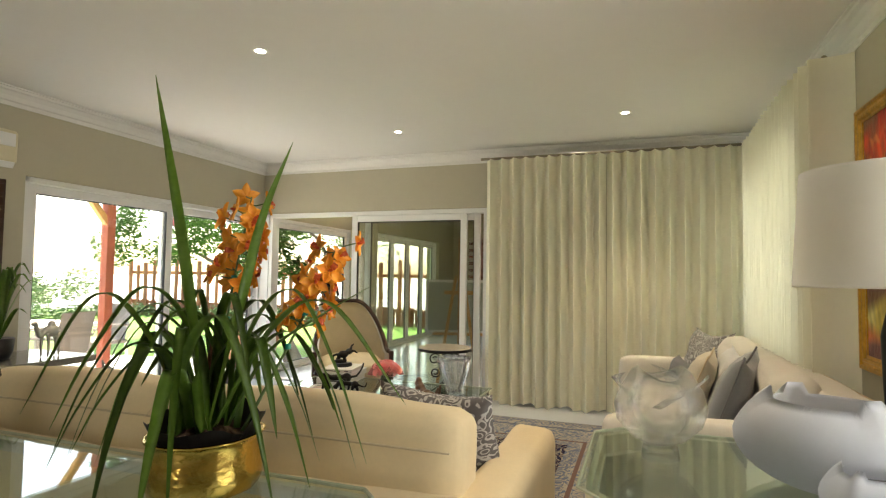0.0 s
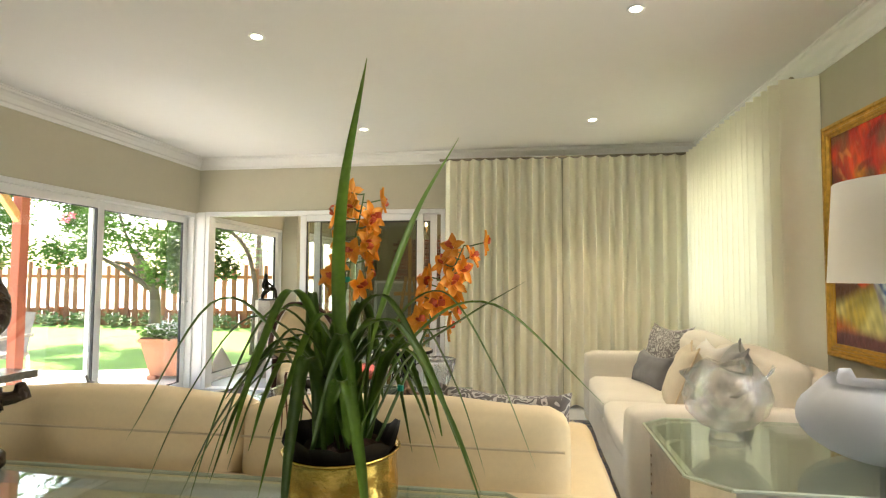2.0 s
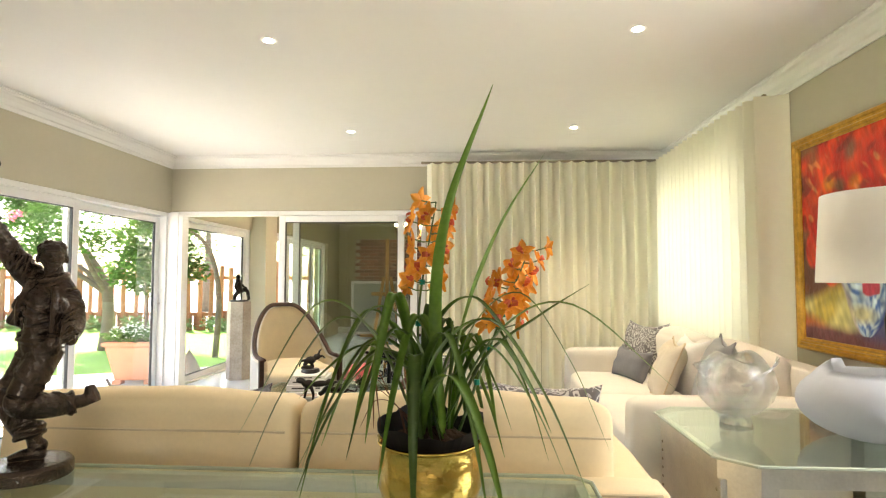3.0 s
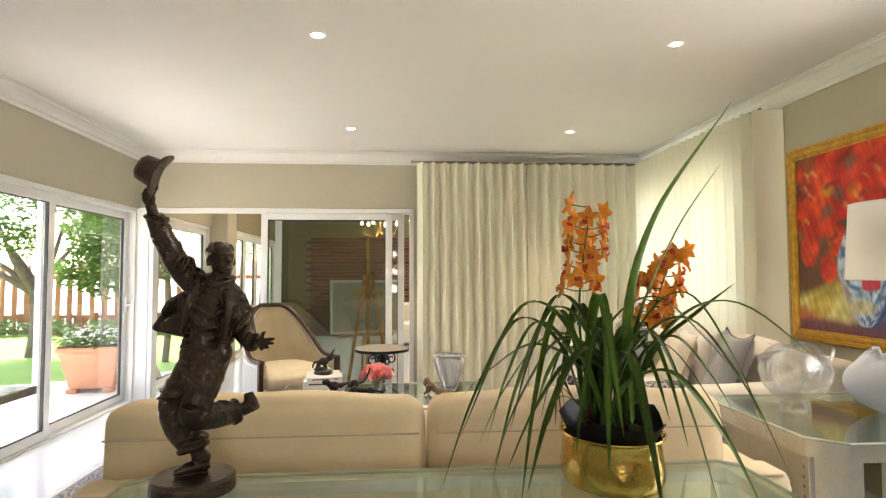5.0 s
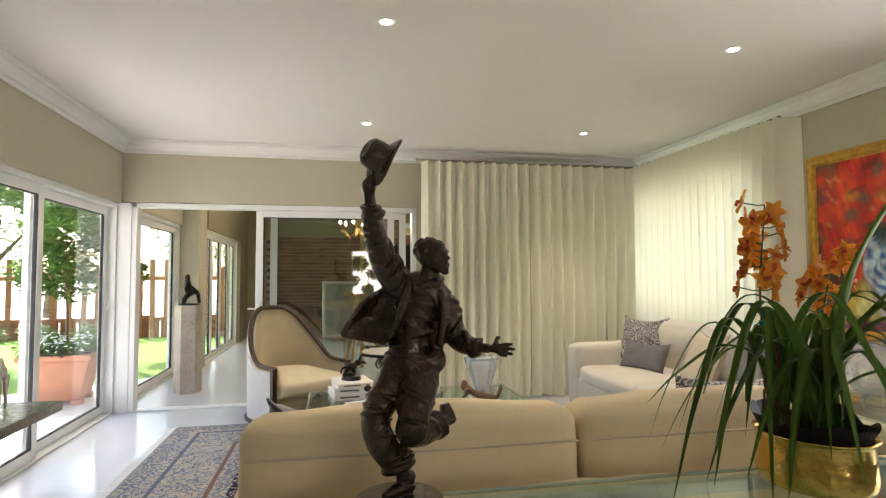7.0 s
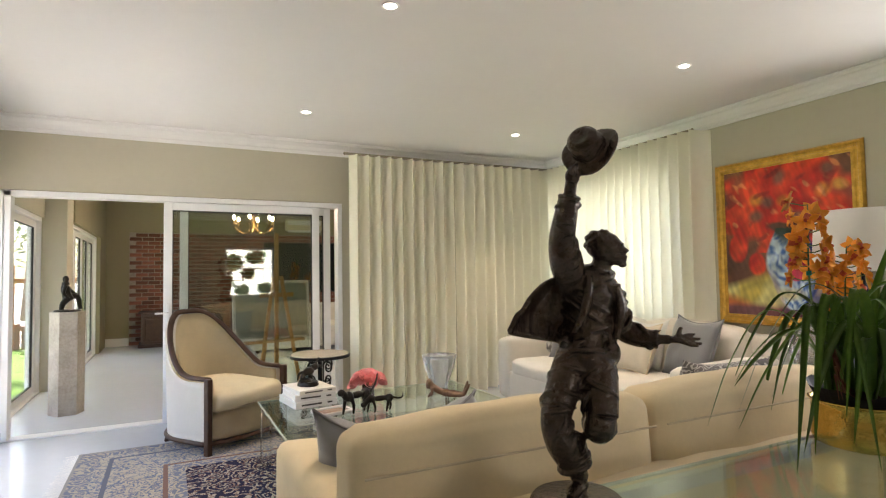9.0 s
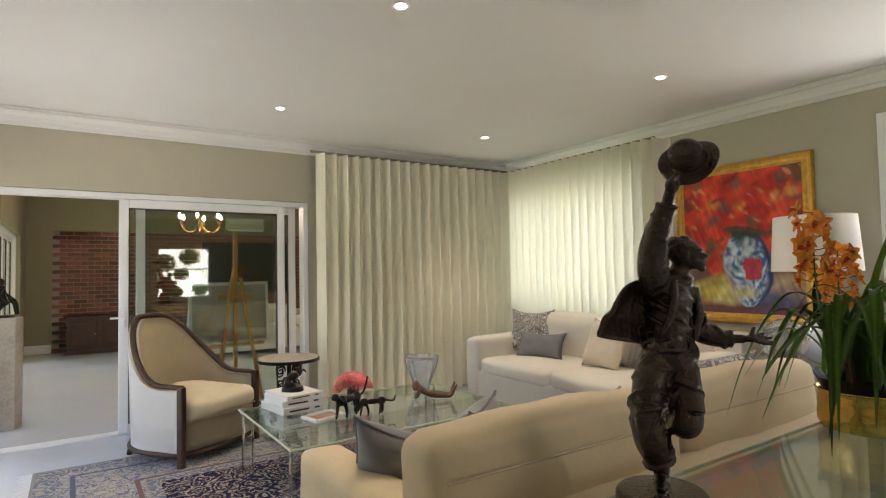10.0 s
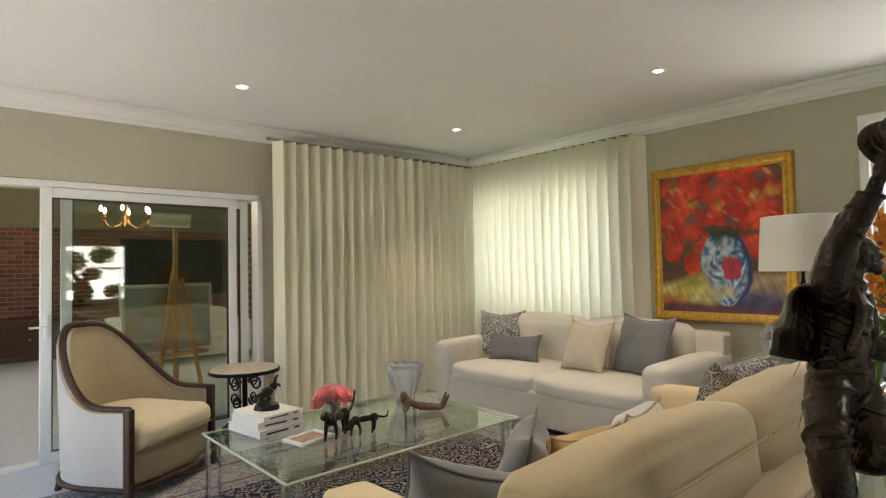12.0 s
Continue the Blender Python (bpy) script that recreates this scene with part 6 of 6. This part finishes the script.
big_cat((-2.02, 3.80, TT), 29, 0.98, -0.02, 0.10, "dark bronze standing cat figurine with a raised tail")
big_cat((-1.88, 3.735, TT), -4, 0.76, 0.06, 0.02, "dark bronze prowling cat figurine on the glass")
bronze_group("rearing_figurine", "small black bronze rearing animal on a rocky base", (-2.23, 4.27, TT + 0.119), 20,
             [((0, 0, 0.10), (0.045, 0.03, 0.032)), ((0.05, 0, 0.125), (0.03, 0.022, 0.026)), ((-0.03, 0.0, 0.04), (0.05, 0.035, 0.02))],
             [(((0.05, 0, 0.12), (0.09, 0, 0.13), (0.12, 0.01, 0.11)), (0.014, 0.006)), (((0.06, 0, 0.13), (0.07, 0, 0.17), (0.09, 0, 0.19)), (0.012, 0.005)), (((-0.03, 0.01, 0.09), (-0.05, 0.01, 0.05), (-0.03, 0, 0.03)), (0.02, 0.010)), (((-0.04, 0, 0.10), (-0.08, 0, 0.09), (-0.09, 0, 0.05)), (0.012, 0.006)), (((0, 0, 0.08), (0.02, 0, 0.05), (0.01, 0.01, 0.03)), (0.014, 0.01))], disc=(0.075, 0.03))
bronze_group("reclining_figurine", "small brown bronze reclining figure on the glass", (-1.31, 3.90, TT), -38,
             [((-0.125, 0, 0.105), (0.026, 0.024, 0.030)), ((-0.135, 0, 0.09), (0.018, 0.026, 0.034)), ((-0.09, 0, 0.068), (0.036, 0.034, 0.024)), ((0.0, 0, 0.034), (0.042, 0.036, 0.028))],
             [(((-0.115, 0, 0.09), (-0.07, 0, 0.055), (0.0, 0, 0.032), (0.07, 0.0, 0.030)), (0.024, 0.026)),
              (((-0.10, 0.028, 0.07), (-0.115, 0.034, 0.03), (-0.135, 0.03, 0.008)), (0.013, 0.008)), (((-0.10, -0.028, 0.07), (-0.10, -0.036, 0.03), (-0.13, -0.03, 0.008)), (0.013, 0.008)),
              (((0.02, 0.016, 0.03), (0.09, 0.018, 0.026), (0.125, 0.018, 0.028), (0.145, 0.016, 0.075), (0.160, 0.014, 0.12)), (0.024, 0.008)), (((0.02, -0.016, 0.03), (0.09, -0.018, 0.026), (0.13, -0.018, 0.028), (0.155, -0.016, 0.065), (0.178, -0.014, 0.105)), (0.024, 0.008))], BRONZE_BROWN)

rv = thing("rose_vase", "bunch of coral-pink roses in a clear glass vase", "flower vase", (-1.80, 4.22, TT))
b = lathe([(0.04, 0), (0.045, 0.005), (0.045, 0.10), (0.042, 0.10), (0.041, 0.01), (0.0, 0.01)], 24)
part("glass", b, CRYSTAL, rv, smooth=True)
ro = bmesh.new()
for k in range(3):
    for j in range(5):
        a = j * 1.257 + k * 0.6
        pet = grid_mesh(lambda u, v, a=a, k=k: ((0.010 + 0.008 * k + 0.010 * v * (k + 1) * 0.6) * math.cos(a + (u - 0.5) * 1.7), (0.010 + 0.008 * k + 0.010 * v * (k + 1) * 0.6) * math.sin(a + (u - 0.5) * 1.7), -0.012 + (0.034 - 0.006 * k) * v), 5, 4)
        merge(ro, pet)
for f in ro.faces:
    f.smooth = True
rm_ = bpy.data.meshes.new("rose")
ro.to_mesh(rm_)
ro.free()
rm_.materials.append(ROSE)
rr = random.Random(9)
for k in range(19):
    t = k / 18
    ph = k * 2.4
    rad = 0.108 * math.sqrt(t)
    c = Vector((rad * math.cos(ph), rad * math.sin(ph), 0.165 - 0.055 * t * t + rr.uniform(-0.014, 0.014)))
    o = new("rose", rm_)
    o.parent = rv
    o.matrix_basis = Matrix.Translation(c) @ (Vector((c.x, c.y, 0.10))).to_track_quat("Z", "Y").to_matrix().to_4x4() @ Matrix.Scale(rr.uniform(1.15, 1.5), 4)
    part("stalk", tube([(c.x * 0.1, c.y * 0.1, 0.012), (c.x * 0.35, c.y * 0.35, 0.10), (c.x * 0.95, c.y * 0.95, c.z - 0.01)], 0.0025, 5), STEM, rv)

facet_vase("crystal_vase", "frosted cut-crystal vase on the coffee table", (-1.21, 4.22, TT),
           [(0.055, 0.0), (0.06, 0.006), (0.055, 0.02), (0.075, 0.08), (0.10, 0.16), (0.115, 0.23), (0.12, 0.265)], 11, 0.16, 3.0, FROST)

# ---- round iron table ----
rt = thing("round_table", "small round stone-topped table with wrought-iron scrolls", "side table", (-1.80, 5.68, 0))
part("tabletop", lathe([(0.265, 0.565), (0.275, 0.568), (0.28, 0.582), (0.275, 0.597), (0.27, 0.60), (0.0, 0.60)], 48), MARBLE, rt, "cream stone top", smooth=False)
part("rim", lathe([(0.278, 0.560), (0.288, 0.562), (0.288, 0.588), (0.281, 0.59)], 48), IRON, rt, "black iron rim")
part("stem", tube([(0, 0, 0.02), (0, 0, 0.56)], 0.022, 10), IRON, rt)
for k in range(4):
    a = k * math.pi / 2 + 0.5
    d = Vector((math.cos(a), math.sin(a), 0))

    def scroll(cr, cz, r0, turns, s0, flip=1):
        return [d * (cr + (r0 * (1 - 0.7 * t)) * math.cos(s0 + flip * t * turns * 2 * math.pi)) + Vector((0, 0, cz + r0 * (1 - 0.7 * t) * math.sin(s0 + flip * t * turns * 2 * math.pi))) for t in [i / 18 for i in range(19)]]
    part("scroll", tube(scroll(0.11, 0.47, 0.065, 1.4, math.pi, -1), 0.008, 6), IRON, rt, smooth=True)
    part("scroll", tube(scroll(0.10, 0.33, 0.055, 1.4, math.pi, 1), 0.008, 6), IRON, rt, smooth=True)
    part("leg", tube(spline([d * 0.02 + Vector((0, 0, 0.22)), d * 0.10 + Vector((0, 0, 0.16)), d * 0.20 + Vector((0, 0, 0.09)), d * 0.23 + Vector((0, 0, 0.02))], 5), 0.010, 6), IRON, rt, smooth=True)
    part("foot_scroll", tube(scroll(0.20, 0.055, 0.045, 1.2, -math.pi / 2, 1), 0.008, 6), IRON, rt, smooth=True)

# ---- plinth and figure by the opening ----
pz = thing("plinth", "tall hexagonal travertine plinth beyond the opening", "plinth", (-4.06, 7.05, 0))
part("column", slab([(0.155 * math.cos(k * math.pi / 3 + 0.2), 0.155 * math.sin(k * math.pi / 3 + 0.2)) for k in range(6)], 0, 1.03), TRAVERTINE, pz)
bronze_group("seated_figure", "small dark bronze seated figure on the plinth", (-4.06, 7.05, 1.031), 20,
             [((-0.02, 0, 0.33), (0.030, 0.03, 0.038)), ((-0.02, 0, 0.23), (0.045, 0.05, 0.07)), ((0.0, 0, 0.14), (0.05, 0.05, 0.04))],
             [(((-0.02, 0, 0.30), (-0.02, 0, 0.22), (0.0, 0, 0.13)), (0.035, 0.045)), (((0.0, 0.03, 0.14), (0.09, 0.03, 0.15), (0.12, 0.03, 0.02)), (0.035, 0.02)), (((0.0, -0.03, 0.14), (-0.05, -0.03, 0.08), (-0.06, -0.03, 0.02)), (0.035, 0.022)),
              (((-0.03, 0.04, 0.27), (0.04, 0.05, 0.21), (0.09, 0.04, 0.17)), (0.02, 0.013)), (((-0.03, -0.05, 0.27), (-0.05, -0.06, 0.19), (0.0, -0.05, 0.13)), (0.02, 0.013))], disc=(0.12, 0.02))

# ---- easel with a canvas ----
es = thing("easel", "pine artist's easel behind the glass door", "easel", (-2.02, 6.85, 0), 12)
part("mast", box(-0.022, 0.022, -0.03, 0.0, 0.25, 1.86, 0.004), PINE, es)
for sx in (-1, 1):
    lg = box(-0.02, 0.02, -0.025, 0.0, 0, 1.38, 0.004)
    part("leg", moved(lg, sx * 0.26, -0.10, 0, -3, -sx * 9.0, 0), PINE, es)
part("back_leg", tube([(0, 0.03, 1.45), (0, 0.5, 0.0)], 0.018, 6), PINE, es)
part("ledge", box(-0.34, 0.34, -0.03, 0.09, 0.60, 0.63, 0.004), PINE, es)
part("crossbar", box(-0.2, 0.2, -0.035, -0.005, 1.12, 1.17, 0.004), PINE, es)
cvs = thing("canvas", "stretched pale canvas standing on the easel", "canvas", (-2.03, 6.90, 0.632), 12)
part("cloth", moved(box(-0.44, 0.44, 0.03, 0.05, 0, 0.66), 0, 0, 0, -4), CANVAS_BACK, cvs)
part("stretcher", moved(moved(sliding_panel(-0.46, 0.46, -0.01, 0.68, 0.035, 0.03), 0, 0.035, 0.0), 0, 0, 0, -4), WHITE_CUSH, cvs, "white painted edge")

# ---- chandelier ----
AGED_BRASS = mat("aged brass", (0.20, 0.11, 0.035), 0.4, 0.8, var=0.3, scale=20)
ch = thing("chandelier", "brass chandelier with lit candle bulbs", "chandelier", (-1.95, 9.2, 2.0))
part("column", lathe([(0.0, 0.0), (0.05, 0.03), (0.07, 0.06), (0.03, 0.12), (0.02, 0.25), (0.04, 0.30), (0.012, 0.36), (0.008, 0.93), (0.0, 0.945)], 16), AGED_BRASS, ch, smooth=True)
for k in range(6):
    a = k * math.pi / 3 + 0.2
    d = Vector((math.cos(a), math.sin(a), 0))
    arm = part("arm", tube(spline([d * 0.03 + Vector((0, 0, 0.10)), d * 0.16 + Vector((0, 0, 0.02)), d * 0.28 + Vector((0, 0, 0.10)), d * 0.30 + Vector((0, 0, 0.16))], 5), 0.010, 6), AGED_BRASS, ch, smooth=True)
    part("cup", moved(lathe([(0.012, 0), (0.035, 0.012), (0.03, 0.02), (0.012, 0.022), (0.012, 0.07), (0, 0.07)], 12), d.x * 0.30, d.y * 0.30, 0.16), AGED_BRASS, ch)
    part("bulb", moved(lathe([(0.012, 0), (0.019, 0.02), (0.014, 0.05), (0.0, 0.07)], 10), d.x * 0.30, d.y * 0.30, 0.231), BULB, ch, "lit candle bulb", smooth=True)
pl_ = new("chandelier_light", bpy.data.lights.new("chandelier_light", "POINT"))
pl_.data.energy, pl_.data.color, pl_.data.shadow_soft_size = 12, (1, 0.8, 0.55), 0.15
pl_.location = (-1.95, 9.2, 2.36)

# ---- further room ----
chest = thing("wooden_chest", "dark carved wooden sideboard against the brick", "sideboard", (-2.85, 12.85, 0))
part("body", box(-0.75, 0.75, -0.24, 0.24, 0.07, 0.66, 0.01), DARKWOOD, chest)
part("top", box(-0.80, 0.80, -0.28, 0.28, 0.66, 0.70, 0.012), DARKWOOD, chest)
part("plinth_base", box(-0.80, 0.80, -0.27, 0.27, 0, 0.07, 0.012), DARKWOOD, chest)
for x in (-0.5, 0.0, 0.5):
    dr = part("door", moved(sliding_panel(-0.22, 0.22, 0.12, 0.60, 0.05, 0.03), x, -0.25, 0), WALNUT, chest)
    part("panel", box(x - 0.17, x + 0.17, -0.256, -0.245, 0.17, 0.55), WALNUT, dr)
    part("knob", ball((x + 0.19, -0.28, 0.36), 0.014), GOLD, dr)
sofa("white_sofa", "white two-seat sofa in the further room", (-0.75, 11.45, 0), 180, 2.1, 0.95, 0.60, 0.80, 0.72, 2, PALE)
tv = thing("wall_screen", "large dark screen on the brick wall", "screen", (-0.20, B2 - 0.04, 1.00))
part("panel", box(-1.0, 1.0, -0.05, -0.01, 0, 1.10, 0.008), SCREEN, tv)
part("bezel", moved(sliding_panel(-1.02, 1.02, -0.02, 1.12, 0.025, 0.05), 0, -0.03, 0), PLASTIC, tv)


def air_conditioner(label, loc, rz):
    a = thing("air_conditioner", label, "air conditioner", loc, rz, "wall air conditioners")
    part("body", box(-0.40, 0.40, -0.19, 0.0, 0.03, 0.29, 0.03, 3), AC_WHITE, a)
    part("grille", box(-0.37, 0.37, -0.196, -0.188, 0.16, 0.26, 0.003), FRAME, a)
    part("flap", moved(box(-0.37, 0.37, -0.012, 0.0, 0, 0.05, 0.004), 0, -0.165, 0.0, 25), FRAME, a, "white air flap")
    part("slot", box(-0.36, 0.36, -0.17, -0.03, 0.022, 0.031), GASKET, a)
    return a


air_conditioner("aged white split air conditioner over the patio wall", (WX, 2.50, 2.13), 90)
air_conditioner("white split air conditioner on the further wall", (-0.35, B2 - 0.062, 2.35), 0)

# ---- dark table by the patio doors ----
wt = thing("wall_table", "dark table with a grey stone top by the doors", "table", (-4.12, 2.65, 0))
part("tabletop", box(-0.34, 0.34, -0.62, 0.55, 0.665, 0.715, 0.006), mat("grey polished stone", (0.20, 0.19, 0.155), 0.14, var=0.4, scale=28), wt, "polished grey stone top")
for sx in (-0.27, 0.10):
    for sy in (-0.52, 0.02):
        part("leg", tube([(sx, sy, 0.664), (sx * 1.02, sy, 0.45), (sx * 0.9, sy, 0.2), (sx, sy, 0)], [0.04, 0.03, 0.022, 0.03], 10), DARKWOOD, wt, smooth=True)
part("apron", box(-0.29, 0.13, -0.55, 0.06, 0.61, 0.664, 0.006), DARKWOOD, wt)
bronze_group("camel_figurine", "grey metal camel figurine on the dark table", (-3.98, 2.98, 0.716), 100,
             [((0, 0, 0.19), (0.075, 0.035, 0.045)), ((0, 0, 0.235), (0.03, 0.025, 0.03)), ((-0.145, 0, 0.25), (0.03, 0.016, 0.016))],
             [(((-0.06, 0, 0.19), (-0.10, 0, 0.16), (-0.12, 0, 0.20), (-0.135, 0, 0.25)), (0.022, 0.014)), (((-0.055, 0.022, 0.17), (-0.06, 0.022, 0.09), (-0.06, 0.022, 0.003)), (0.014, 0.007)), (((-0.05, -0.022, 0.17), (-0.04, -0.022, 0.09), (-0.045, -0.022, 0.003)), (0.014, 0.007)),
              (((0.055, 0.022, 0.17), (0.065, 0.022, 0.09), (0.055, 0.022, 0.003)), (0.016, 0.007)), (((0.05, -0.022, 0.17), (0.045, -0.022, 0.09), (0.05, -0.022, 0.003)), (0.016, 0.007)), (((0.07, 0, 0.19), (0.085, 0, 0.15), (0.085, 0, 0.11)), (0.006, 0.003))], SILVER)
vp = thing("potted_plant", "leafy green plant in a dark pot on the table", "plant", (-4.15, 2.72, 0.716))
part("pot", lathe([(0.07, 0), (0.09, 0.05), (0.10, 0.14), (0.095, 0.15), (0.0, 0.14)], 24), PLASTIC, vp, smooth=True)
rv2 = random.Random(3)
for k in range(26):
    a = rv2.uniform(0, 6.28)
    H, L = rv2.uniform(0.35, 0.72), rv2.uniform(0.08, 0.22)
    d = Vector((math.cos(a), math.sin(a), 0))
    part("leaf", strap((Vector((0, 0, 0.12)), d * L * 0.3 + Vector((0, 0, H * 0.6)), d * L * 0.8 + Vector((0, 0, H * 0.95)), d * L * 1.3 + Vector((0, 0, H * 0.85))), 0.022), LEAF, vp, smooth=True)
wp = thing("wall_picture", "dark carved wooden panel hanging on the wall", "wall panel", (WX + 0.002, 2.62, 1.32), 90)
part("board", box(-0.35, 0.30, -0.03, 0, 0, 0.74, 0.006), DARKWOOD, wp)
for k in range(7):
    part("slat", box(-0.33, 0.28, -0.042, -0.03, 0.03 + k * 0.10, 0.10 + k * 0.10, 0.006), WALNUT, wp)

# ---- bricks of the further wall, last ----
bk_mesh = box(-0.1075, 0.1075, -0.012, 0.012, -0.034, 0.034, 0.004, 1)
bme = bpy.data.meshes.new("brick")
bk_mesh.to_mesh(bme)
bk_mesh.free()
bme.materials.append(BRICK)
rest = bmesh.new()
rb = random.Random(12)
count = 0
for row in range(28):
    z = 0.045 + row * 0.0815
    off = 0.1125 if row % 2 else 0.0
    k = 0
    while -3.725 + off + k * 0.227 < 1.28:
        x = -3.725 + off + k * 0.227
        if x < -1.45 and count < 296:
            o = new("brick", bme)
            o.parent = brick_wall
            o.location = (x, B2 - 0.022 + rb.uniform(-0.004, 0.003), z)
            count += 1
        else:
            box(x - 0.1075, x + 0.1075, B2 - 0.034, B2 - 0.010 + rb.uniform(-0.002, 0.002), z - 0.034, z + 0.034, bm=rest)
        k += 1
rr_ = part("bricks", rest, BRICK, brick_wall)
tagged(rr_, kind="stuff")
